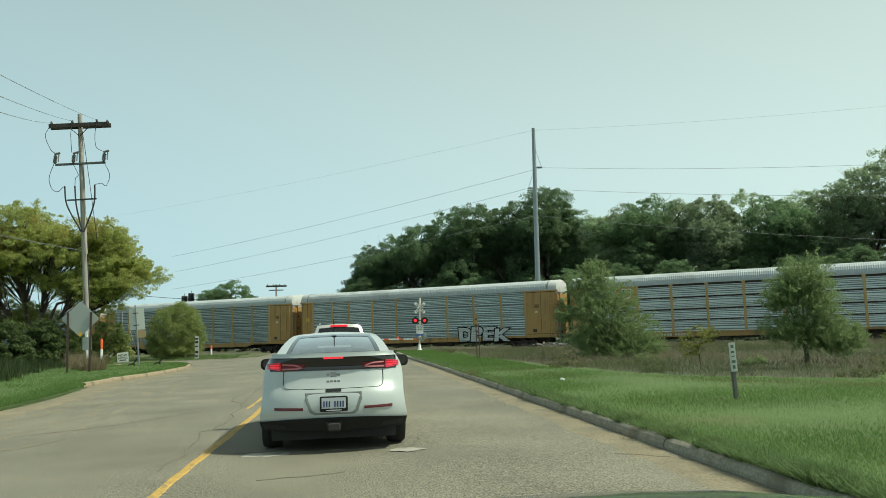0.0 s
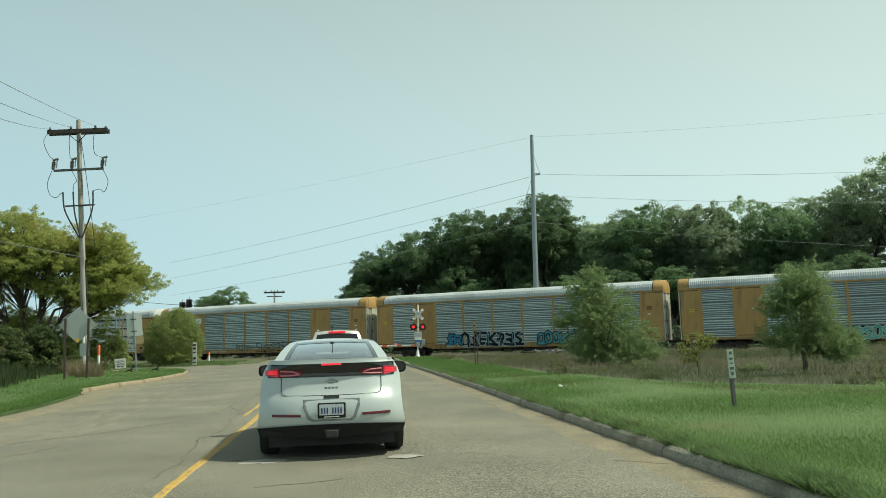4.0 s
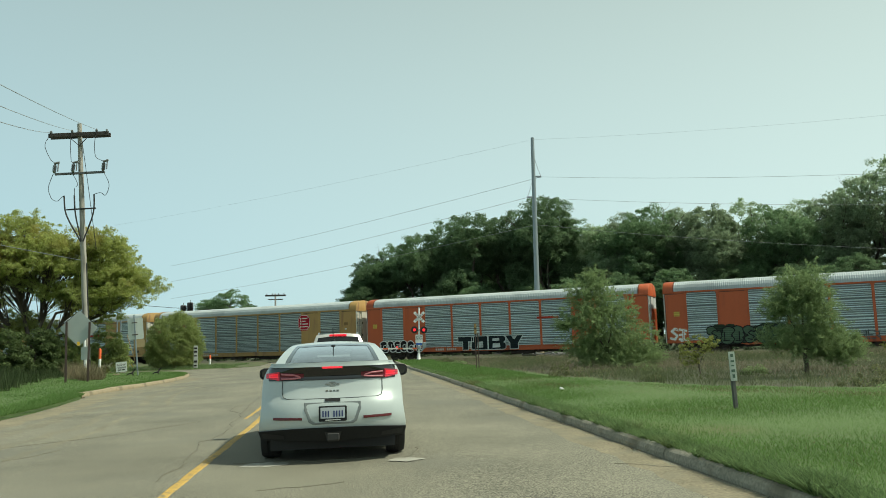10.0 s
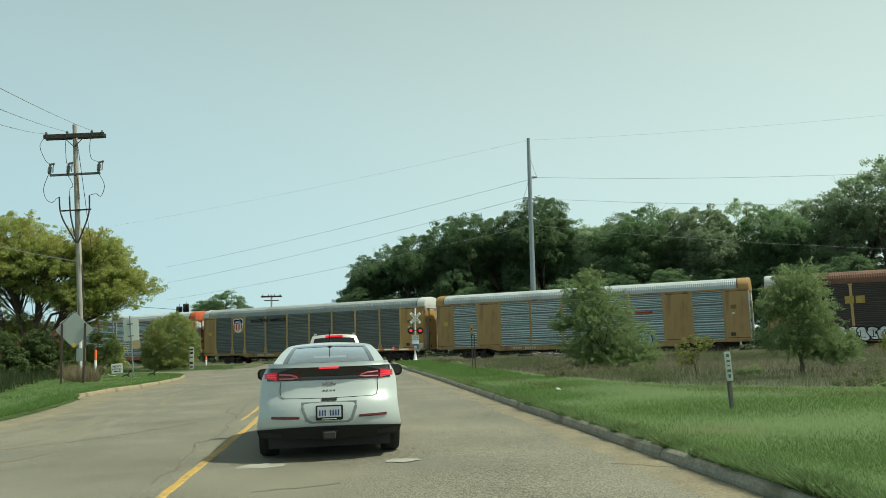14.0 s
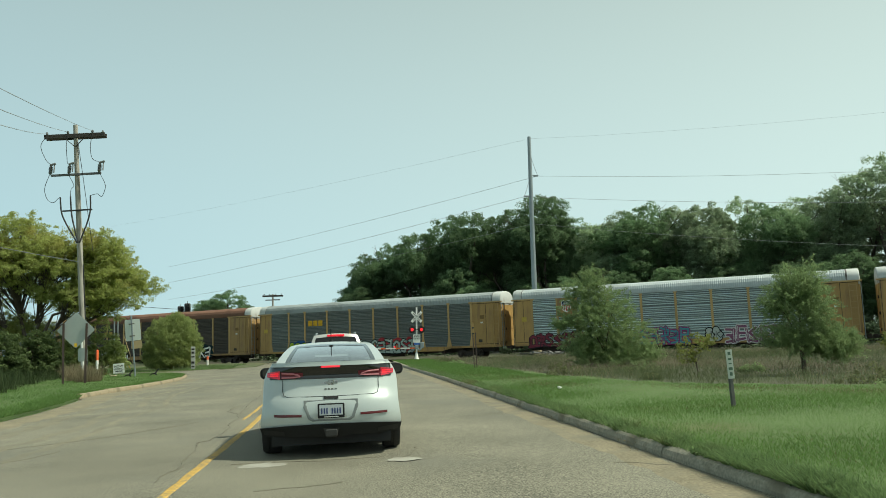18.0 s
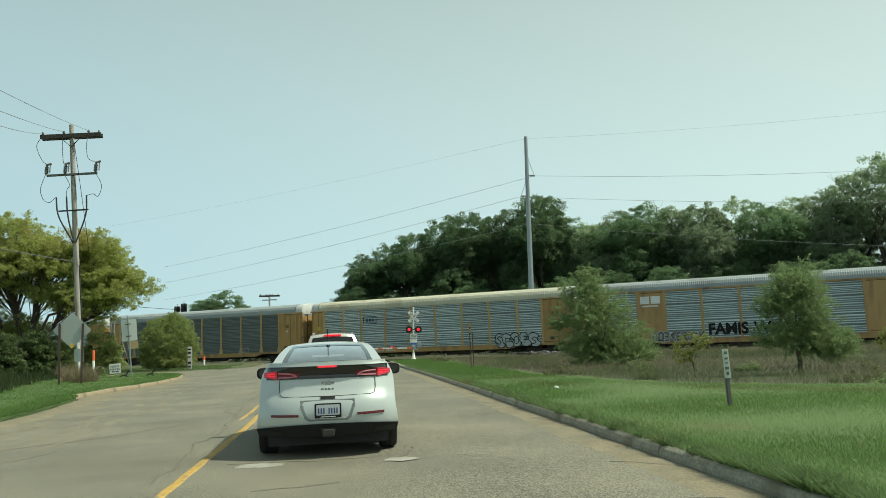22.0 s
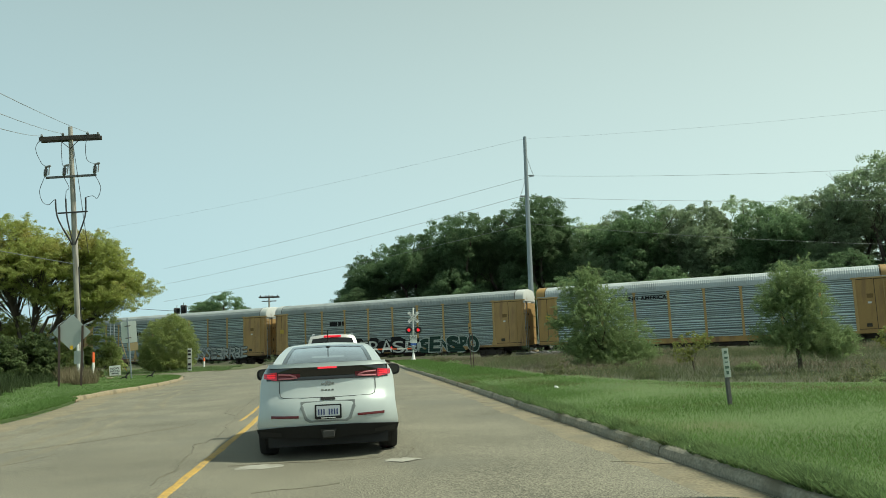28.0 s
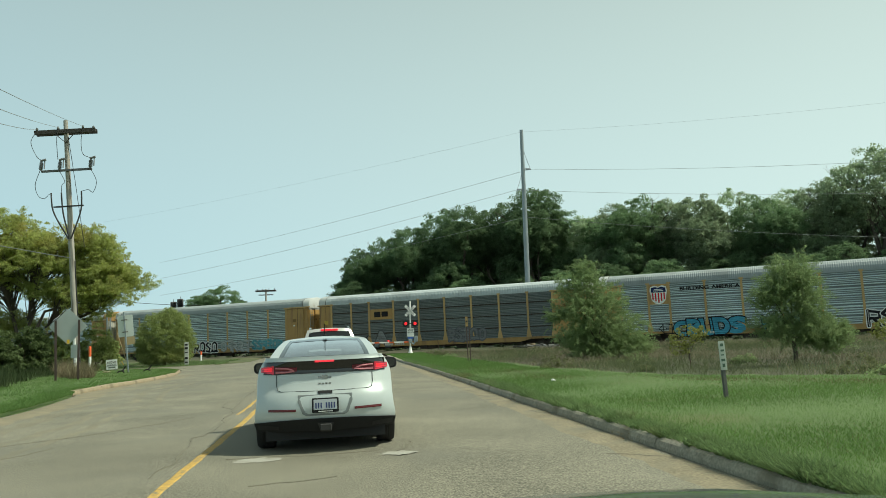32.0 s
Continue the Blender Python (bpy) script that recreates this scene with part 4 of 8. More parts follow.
def cap_mesh(material, sgn):
    def make():
        m = Mesh()
        prof = [(-1.57, 4.98), (-1.58, 5.16), (-1.54, 5.43), (-1.41, 5.68), (-1.13, 5.86), (-0.6, 5.99), (0, 6.03),
                (0.6, 5.99), (1.13, 5.86), (1.41, 5.68), (1.54, 5.43), (1.58, 5.16), (1.57, 4.98)]
        a, b = HALF - 0.78, HALF + 0.12
        m.grid([[(sgn * x, y * k, z - q) for y, z in prof] for x, k, q in ((a, 1, 0), (b - 0.10, 1, 0), (b - 0.03, 0.985, 0.025), (b, 0.95, 0.07))])
        m.face([(sgn * b, y * 0.95, z - 0.07) for y, z in prof])
        # dark seam where the cap meets the roof
        m.cur = 1
        m.grid([[(sgn * x, y * 1.006, z + 0.006) for y, z in prof] for x in (a + 0.02, a + 0.07)])
        return m.data("roof_cap", material, UNDER, smooth=35)
    return shared(("cap", material.name, sgn), make)


def core_mesh(material):
    def make():
        m = Mesh()
        m.box(-HALF + 0.1, HALF - 0.1, -SIDE + 0.07, SIDE - 0.07, 1.0, 5.15)
        return m.data("inner_shell", material)
    return shared(("core", material.name), make)


def under_mesh():
    """Centre sill, cross bearers and brake gear below the floor."""
    def make():
        m = Mesh()
        m.box(-12.6, 12.6, -0.4, 0.4, 0.55, 0.98, 0.02)
        for k in range(9):
            x = -7.6 + k * 1.9
            m.box(x - 0.09, x + 0.09, -1.4, 1.4, 0.5, 0.98, 0.02)
        m.box(-2.6, -0.9, -1.25, -0.55, 0.38, 0.8, 0.05)
        m.tube([(1.2, -1.0, 0.55), (3.4, -1.0, 0.55)], 0.2, 12)
        m.tube([(-8.4, -1.1, 0.6), (8.4, -1.1, 0.6)], 0.04, 6)
        return m.data("underframe", UNDER)
    return shared("under", make)


def sill_mesh(material):
    def make():
        m = Mesh()
        pts = [(-HALF, 0.95), (-8.6, 0.95), (-7.6, 0.72), (7.6, 0.72), (8.6, 0.95), (HALF, 0.95)]
        for (a, za), (b, zb) in zip(pts, pts[1:]):
            m.grid([[(a, 0.10, za), (a, -0.05, za), (a, -0.05, 1.13), (a, 0.10, 1.13)], [(b, 0.10, zb), (b, -0.05, zb), (b, -0.05, 1.13), (b, 0.10, 1.13)]], True)
        m.box(-HALF, HALF, -0.09, -0.04, 1.05, 1.12)
        return m.data("side_sill", material)
    return shared(("sill", material.name), make)


def chord_mesh(material):
    def make():
        m = Mesh()
        m.box(-HALF, HALF, -0.06, 0.06, 5.0, 5.13, 0.015)
        return m.data("top_chord", material)
    return shared(("chord", material.name), make)


def leaf_door(lower, upper_paint, split, ribbed):
    """One leaf of an end door: two paints, hinges and stiffeners."""
    def make():
        m = Mesh()
        w = 1.0
        m.box(-0.05, 0.05, -w / 2, w / 2, 1.0, split, 0.02)
        m.cur = 1
        m.box(-0.05, 0.05, -w / 2, w / 2, split + 0.004, 5.02, 0.02)
        m.cur = 0
        if ribbed:
            for k in range(4):
                y = -w / 2 + 0.14 + k * 0.24
                m.box(-0.08, 0.08, y - 0.035, y + 0.035, 1.1, split - 0.05, 0.01)
        else:
            for z in (1.6, 2.6, 3.6):
                m.box(-0.09, 0.09, -w / 2 + 0.06, w / 2 - 0.06, z, z + 0.07)
        m.cur = 2
        for z in (1.25, 2.45, 3.65):
            m.box(-0.1, 0.1, -w / 2 + 0.02, -w / 2 + 0.12, z, z + 0.22, 0.01)
        return m.data("end_door", lower, upper_paint, UNDER)
    return shared(("door", lower.name, upper_paint.name, split, ribbed), make)


def truck_meshes():
    def make():
        m = Mesh()
        for sgn in (-1, 1):
            y = sgn * 1.0
            m.box(-1.25, 1.25, y - 0.07, y + 0.07, 0.52, 0.70, 0.03)
            m.box(-0.45, 0.45, y - 0.08, y + 0.08, 0.22, 0.55, 0.04)
            for x in (-0.86, 0.86):
                m.box(x - 0.17, x + 0.17, y - 0.09, y + 0.09, 0.28, 0.6, 0.03)
            for x in (-0.2, 0.0, 0.2):
                m.tube([(x, y - 0.03 * sgn, 0.28), (x, y - 0.03 * sgn, 0.55)], 0.07, 8)
        m.box(-0.25, 0.25, -1.0, 1.0, 0.45, 0.85, 0.04)
        f = m.data("truck_frame", UNDER)
        m = Mesh()
        for sgn in (-1, 1):
            m.lathe((0, sgn * 0.75, 0), (0, sgn, 0), [(-0.11, 0.02), (-0.1, 0.455), (-0.07, 0.455), (-0.06, 0.42), (0.06, 0.415), (0.06, 0.34), (0.02, 0.30), (0.02, 0.16), (0.08, 0.14), (0.08, 0.02)], 28)
        m.tube([(0, -1.1, 0), (0, 1.1, 0)], 0.08, 10)
        return f, m.data("wheelset", WHEEL_STEEL, smooth=40)
    return shared("truck", make)


def coupler_mesh():
    def make():
        m = Mesh()
        m.box(HALF - 0.1, HALF + 0.36, -0.1, 0.1, 0.78, 0.98, 0.03)
        m.box(HALF + 0.3, HALF + 0.66, -0.17, 0.12, 0.72, 1.04, 0.05)
        m.tube([(HALF, 0.35, 0.9), (HALF + 0.3, 0.38, 0.6), (HALF + 0.6, 0.36, 0.55)], 0.03, 6)
        return m.data("coupler", UNDER)
    return shared("coupler", make)


def ladder_mesh():
    def make():
        m = Mesh()
        for y in (-0.22, 0.22):
            m.tube([(0, y, 0.75), (0, y, 4.9)], 0.02, 6)
        for k in range(11):
            m.tube([(0, -0.22, 0.9 + k * 0.37), (0, 0.22, 0.9 + k * 0.37)], 0.016, 6)
        return m.data("ladder", STEEL_GREY)
    return shared("ladder", make)


def side_ladder_mesh(material):
    def make():
        m = Mesh()
        for x in (-0.24, 0.24):
            m.box(x - 0.025, x + 0.025, -0.13, -0.04, 1.15, 4.85)
        for k in range(9):
            z = 1.35 + k * 0.42
            m.box(-0.24, 0.24, -0.12, -0.085, z, z + 0.035)
        return m.data("side_ladder", material)
    return shared(("side_ladder", material.name), make)


def notice_mesh(w, h, color):
    def make():
        m = Mesh()
        m.box(-w / 2, w / 2, -0.044, -0.036, -h / 2, h / 2)
        return m.data("notice", paint(*color))
    return shared(("notice", w, h, color), make)


def rail_mesh(w, material):
    def make():
        m = Mesh()
        m.box(-w / 2 - 0.22, w / 2 + 0.22, -0.10, -0.02, 4.96, 5.08, 0.012)
        return m.data("door_rail", material)
    return shared(("rail", round(w, 2), material.name), make)


def strokes(rng, w, h):
    """One sprayed shape out of thick strokes in a box of w by h: stems, bars, hooks and a tail."""
    def j(k=0.06):
        return rng.uniform(-k, k)
    stem = rng.choice((0.12, 0.2, 0.5, 0.8))
    out = [[((stem + j()) * w, (0.0 + j()) * h), ((stem + j(0.1)) * w, (1.0 + j()) * h)]]
    kind = rng.randrange(5)
    if kind == 0:
        out.append([(0.1 * w, (0.95 + j()) * h), (0.85 * w, (0.85 + j()) * h), (0.8 * w, 0.5 * h), (0.2 * w, (0.45 + j()) * h)])
        out.append([(0.45 * w, 0.45 * h), (0.95 * w, j() * h)])
    elif kind == 1:
        out += [[(0.1 * w, q * h + j() * h), ((0.8 + j(0.1)) * w, (q + j(0.1)) * h)] for q in (0.04, 0.5, 0.95)]
    elif kind == 2:
        out.append([(0.15 * w, 0.15 * h), (0.15 * w, 0.8 * h), (0.5 * w, 1.0 * h), (0.85 * w, 0.8 * h), (0.85 * w, 0.2 * h), (0.5 * w, 0.0), (0.15 * w, 0.15 * h)])
        out.pop(0)
    elif kind == 3:
        out.append([(0.9 * w, 0.95 * h), (0.3 * w, (0.55 + j()) * h), (0.95 * w, 0.0)])
    else:
        out.append([(0.9 * w, 0.85 * h), (0.5 * w, 1.0 * h), (0.15 * w, 0.75 * h), (0.8 * w, 0.35 * h), (0.55 * w, 0.0), (0.1 * w, 0.1 * h)])
        out.pop(0)
    if rng.random() < 0.5:
        out.append([(rng.uniform(-0.1, 0.3) * w, rng.uniform(-0.05, 0.1) * h), (rng.uniform(0.8, 1.15) * w, rng.uniform(-0.1, 0.12) * h)])
    return out


def stroke_faces(m, line, r, y, rng):
    """A flat band with rounded ends in the plane of the car's side."""
    pts = [Vector((a, 0, b)) for a, b in line]
    for i, (a, b) in enumerate(zip(pts, pts[1:])):
        d = (b - a).normalized()
        s = Vector((-d.z, 0, d.x)) * r
        e = Vector((0, -0.0003 * (i + 1), 0))
        o = Vector((0, y, 0))
        m.face([a + s + o + e, b + s + o + e, b - s + o + e, a - s + o + e])
    for i, p in enumerate(pts):
        e = y - 0.0003 * (i + 1) - 0.00015
        m.face([(p.x + r * math.cos(t), e, p.z + r * math.sin(t)) for t in (k * math.pi / 5 for k in range(10))])


def glyph(ch, bold):
    """The flat outline of one character, swollen by bold: corners and faces."""
    def make():
        me = text_mesh(ch, 1.0, BLACK, 0.0, 1.0, bold)
        out = ([(v.co.x, v.co.y) for v in me.vertices], [tuple(p.vertices) for p in me.polygons])
        bpy.data.meshes.remove(me)
        return out
    return shared(("glyph", ch, bold), make)


def graffiti(car, f0, f1, z0, z1, fill, outline, seed, label, backing=None, bubble=False, word="", fat=0.05, rim=0.075, thin=False):
    """A row of sprayed shapes on the side, from f0 to f1 of its length. Each shape has its own outline and overlaps the one before;
    word: the characters where they can be read; thin: outlines alone."""
    rng = random.Random(seed)
    x0, x1 = (f0 - 0.5) * 2 * HALF, (f1 - 0.5) * 2 * HALF
    z0, z1 = z0 - 0.2, z1 - 0.25
    high = z1 - z0
    n = len(word) or max(1, round((x1 - x0) / (high * 0.72)))
    lw = (x1 - x0) / n
    y = -SIDE - 0.085
    m = Mesh()
    if backing:
        m.cur = 2
        for i in range(n):
            for k in range(4):
                cx, cz, rr = x0 + (i + rng.random()) * lw, z0 + high * rng.random(), lw * rng.uniform(0.35, 0.65)
                e = y - 0.004 - rng.random() * 0.002
                m.face([(cx + rr * math.cos(t) * rng.uniform(0.8, 1.1), e, min(z1 + 0.25, max(0.8, cz + rr * 0.8 * math.sin(t)))) for t in (j * math.pi / 7 for j in range(14))])
    r = min(lw, high) * rng.uniform(0.10, 0.13)
    for i in range(n):
        x, z, h = x0 + i * lw, z0 + rng.uniform(-0.06, 0.06), high * rng.uniform(0.85, 1.05)
        base = y - 0.008 - 0.010 * (i % 2)
        lean = rng.uniform(-0.12, 0.12)
        if word:
            flat = glyph(word[i], 0.0)[0]
            ax, bx = min(p[0] for p in flat), max(p[0] for p in flat)
            az, bz = min(p[1] for p in flat), max(p[1] for p in flat)
            sx, sz = (lw * (0.98 if bx - ax > 0.25 else 0.45)) / (bx - ax), h / (bz - az)
            off = lw * (0.0 if bx - ax > 0.25 else 0.27)
            swell = min(fat, 0.035 if word[i] in "MWEN" else 0.06)
            for cur, bold, dy in ((0, swell + min(rim, 0.05), 0.0), (1, swell, 0.004)):
                v, f = glyph(word[i], bold)
                c = len(m.v)
                m.v += [(x + off + (p[0] - ax) * sx + lean * (p[1] - az) * sz, base - dy, z + (p[1] - az) * sz) for p in v]
                m.f += [tuple(c + q for q in g) for g in f]
                m.mi += [cur] * len(f)
            # shine and seams across the fill
            m.cur = 0
            for _ in range(2):
                a, b = rng.uniform(0.1, 0.7), rng.uniform(0.2, 0.8)
                stroke_faces(m, [(x + a * lw, z + b * h), (x + (a + 0.2) * lw, z + (b + rng.uniform(-0.12, 0.12)) * h)], 0.02, base - 0.006, rng)
        elif bubble:
            blobs = [(x + lw * rng.uniform(0.25, 0.75), z + high * (0.22 + 0.28 * k), lw * rng.uniform(0.36, 0.52), high * rng.uniform(0.2, 0.28)) for k in range(3)]
            ph = rng.uniform(0, 6)
            for cur, extra, dy in ((0, 0.075, 0.0), (1, 0.0, 0.004)):
                m.cur = cur
                for k, (cx, cz, rx, rz) in enumerate(blobs):
                    m.face([(cx + (rx + extra) * math.cos(t) * (1 + 0.1 * math.sin(3 * t + ph)), base - dy - 0.0008 * k, cz + (rz + extra) * math.sin(t)) for t in (j * math.pi / 10 for j in range(20))])
            m.cur = 0
            for line in strokes(rng, lw * 0.7, h * 0.6)[:2]:
                stroke_faces(m, [(x + a + lw * 0.15, z + b + h * 0.2) for a, b in line], lw * 0.04, base - 0.0075, rng)
        else:
            st = strokes(rng, lw * 1.02, h)
            for cur, rr, dy in (((0, 0.03, 0.0),) if thin else ((0, r + 0.075, 0.0), (1, r, 0.004))):
                m.cur = cur
                for q, line in enumerate(st):
                    stroke_faces(m, [(x + a + lean * b, z + b) for a, b in line], rr, base - dy - 0.0007 * q, rng)
            if not thin:
                # a paler edge along one stroke
                m.cur = 0
                a = st[0]
                stroke_faces(m, [(x + p + lean * q, z + q) for p, q in a[:2]], 0.018, base - 0.0085, rng)
    mats = [paint(*outline), paint(*fill)] + ([paint(*backing)] if backing else [])
    me = bpy.data.meshes.new("graffiti")
    me.from_pydata(m.v, [], m.f)
    for q in mats:
        me.materials.append(q)
    me.polygons.foreach_set("material_index", m.mi)
    part("graffiti", me, car, label)


def block_piece(car, f0, f1, z0, z1, label):
    """Four heavy block letters run together, T O B Y, with pale edges and pale counters."""
    x0, wide, high, y = (f0 - 0.5) * 2 * HALF, (f1 - f0) * 2 * HALF, z1 - z0, -SIDE - 0.092
    rng = random.Random(8)
    m = Mesh()

    def put(pts, e):
        return [(x0 + a * wide, e, z0 + b * high) for a, b in pts]
    letter_t = [(0, 1), (0.245, 1), (0.245, 0.60), (0.165, 0.60), (0.165, 0), (0.075, 0), (0.075, 0.60), (0, 0.60)]
    letter_o = [(0.235, 1), (0.475, 1), (0.475, 0), (0.215, 0), (0.215, 0.85)]
    letter_b = [(0.465, 1), (0.70, 1), (0.735, 0.9), (0.735, 0.62), (0.71, 0.52), (0.74, 0.42), (0.74, 0.1), (0.71, 0), (0.465, 0)]
    letter_y = [(0.725, 1), (0.82, 1), (0.865, 0.70), (0.91, 1), (1, 1), (0.925, 0.42), (0.925, 0), (0.80, 0), (0.80, 0.42)]
    for k, shape in enumerate((letter_t, letter_o, letter_b, letter_y)):
        e = y - 0.003 * (k % 2)
        m.cur = 1
        m.face(put(shape, e))
        m.cur = 0
        ring = put(shape, e - 0.006)
        for a, b in zip(ring, ring[1:] + ring[:1]):
            stroke_faces(m, [(a[0], a[2]), (b[0], b[2])], 0.034, e - 0.006, rng)
    # pale counters
    m.cur = 0
    for a, b, c, d in ((0.30, 0.12, 0.395, 0.60), (0.535, 0.60, 0.645, 0.82), (0.535, 0.12, 0.655, 0.46), (0.18, 0.08, 0.205, 0.52), (0.84, 0.75, 0.89, 0.95)):
        m.face(put([(a, b), (c, b + 0.02), (c - 0.006, d), (a + 0.006, d - 0.02)], y - 0.012))
    me = bpy.data.meshes.new("graffiti")
    me.from_pydata(m.v, [], m.f)
    me.materials.append(paint(0.56, 0.60, 0.59))
    me.materials.append(paint(0.016, 0.024, 0.027))
    me.polygons.foreach_set("material_index", m.mi)
    part("graffiti", me, car, label)


def letters_on(car, body, f, z, size, color, squeeze, label, y=0.075, bold=0.0):
    words = [text_mesh(w, size, paint(*color), 0.003, squeeze, bold) for w in body.split()]
    wide = [max(v.co.x for v in me.vertices) - min(v.co.x for v in me.vertices) for me in words]
    gap = size * 0.38 * squeeze
    x = (f - 0.5) * 2 * HALF - (sum(wide) + gap * (len(words) - 1)) / 2
    for me, w in zip(words, wide):
        part("lettering", me, car, label, at=Matrix.Translation((x + w / 2, -SIDE - y, z)) @ Euler((radians(90), 0, 0)).to_matrix().to_4x4())
        x += w + gap


def bars_on(car, f, z, widths, h, color, label, y=0.07, gap=0.12, frame_line=None):
    """Plain bars in place of a railway mark."""
    m = Mesh()
    total = sum(widths) + gap * (len(widths) - 1)
    x = (f - 0.5) * 2 * HALF - total / 2
    for w in widths:
        m.box(x, x + w, -SIDE - y, -SIDE - y + 0.01, z - h / 2, z + h / 2)
        x += w + gap
    if frame_line:
        a, b = (f - 0.5) * 2 * HALF - total / 2 - 0.3, (f - 0.5) * 2 * HALF + total / 2 + 0.3
        for q in ((a, a + 0.07, z - h, z + h), (b - 0.07, b, z - h, z + h), (a, b, z - h - 0.07, z - h), (a, b, z + h, z + h + 0.07)):
            m.box(q[0], q[1], -SIDE - y, -SIDE - y + 0.01, q[2], q[3])
    part("mark", m.data("mark", paint(*color)), car, label)


def shield_on(car, f, z, s=1.0):
    """A striped shield badge."""
    cx, y = (f - 0.5) * 2 * HALF, -SIDE - 0.085

    def outline(k):
        p = [(-0.62, 0.62), (-0.3, 0.72), (0, 0.62), (0.3, 0.72), (0.62, 0.62), (0.68, 0.3), (0.6, -0.1), (0.55, -0.45), (0.3, -0.7), (0, -0.8), (-0.3, -0.7), (-0.55, -0.45), (-0.6, -0.1), (-0.68, 0.3)]
        return [(cx + a * k * s, b * k * s + z) for a, b in p]
    m = Mesh()
    m.cur = 0
    m.face([(a, y, b) for a, b in outline(1.12)])
    m.cur = 1
    m.face([(cx + a * s, y - 0.008, z + b * s) for a, b in ((-0.66, 0.2), (0.66, 0.2), (0.62, 0.6), (0.3, 0.69), (0, 0.6), (-0.3, 0.69), (-0.62, 0.6))])
    m.cur = 2
    for k in range(5):
        a = -0.5 + k * 0.25
        low = -0.74 + abs(a) * 0.55
        m.face([(cx + (a - 0.06) * s, y - 0.008, z + low * s), (cx + (a + 0.06) * s, y - 0.008, z + low * s), (cx + (a + 0.06) * s, y - 0.008, z + 0.15 * s), (cx + (a - 0.06) * s, y - 0.008, z + 0.15 * s)])
    m.cur = 0
    for zz, w in ((0.46, 0.36), (0.33, 0.44)):
        m.face([(cx + a * s, y - 0.014, z + b * s) for a, b in ((-w, zz - 0.03), (w, zz - 0.03), (w, zz + 0.03), (-w, zz + 0.03))])
    me = bpy.data.meshes.new("shield")
    me.from_pydata(m.v, [], m.f)
    for q in (paint(0.75, 0.75, 0.72), paint(0.018, 0.03, 0.09), paint(0.5, 0.03, 0.04)):
        me.materials.append(q)
    me.polygons.foreach_set("material_index", m.mi)
    part("shield_badge", me, car, "striped shield badge, blue over red and white")


def red_badge(car, f, z):
    """A red octagon with a pale rim and plain pale blocks."""
    m = Mesh()
    cx, y = (f - 0.5) * 2 * HALF, -SIDE - 0.075

    def octagon(k):
        return [(a * k, b * k) for a, b in ((-0.66, -0.38), (-0.38, -0.72), (0.38, -0.72), (0.66, -0.38), (0.66, 0.38), (0.38, 0.72), (-0.38, 0.72), (-0.66, 0.38))]
    for cur, k, dy in ((0, 1.12, 0.006), (1, 1.05, 0.004), (0, 0.98, 0.0)):
        m.cur = cur
        m.face([(cx + a, y + dy, z + b) for a, b in octagon(k)])
    m.cur = 1
    for k, w in enumerate((0.62, 0.4, 0.72, 0.66)):
        zz = 0.42 - k * 0.28
        for a, b, h in ((-0.48, -0.33, 0.09), (-0.20, -0.20 + w, 0.05)):
            m.face([(cx + p, y - 0.006, z + q) for p, q in ((a, zz - h), (b, zz - h), (b, zz + h), (a, zz + h))])
    me = bpy.data.meshes.new("red_badge")
    me.from_pydata(m.v, [], m.f)
    for q in (paint(0.40, 0.02, 0.035), paint(0.75, 0.72, 0.68)):
        me.materials.append(q)
    me.polygons.foreach_set("material_index", m.mi)
    part("badge", me, car, "red octagonal badge with pale blocks")


# side layouts: (kind, share of the length); S solid plate, G screen, U screen with a plate above
LAY_B = [("S", .06), ("G", .092), ("S", .08), ("G", .106), ("G", .106), ("G", .106), ("G", .106), ("G", .106), ("S", .08), ("G", .092), ("S", .066)]
LAY_A = [("S", .062), ("G", .085), ("U", .062), ("G", .102), ("G", .102), ("G", .102), ("G", .102), ("G", .102), ("G", .102), ("G", .085), ("S", .094)]
LAY_D = [("S", .052), ("G", .085), ("G", .075), ("G", .10), ("G", .10), ("G", .10), ("G", .10), ("G", .10), ("G", .10), ("G", .085), ("S", .105)]


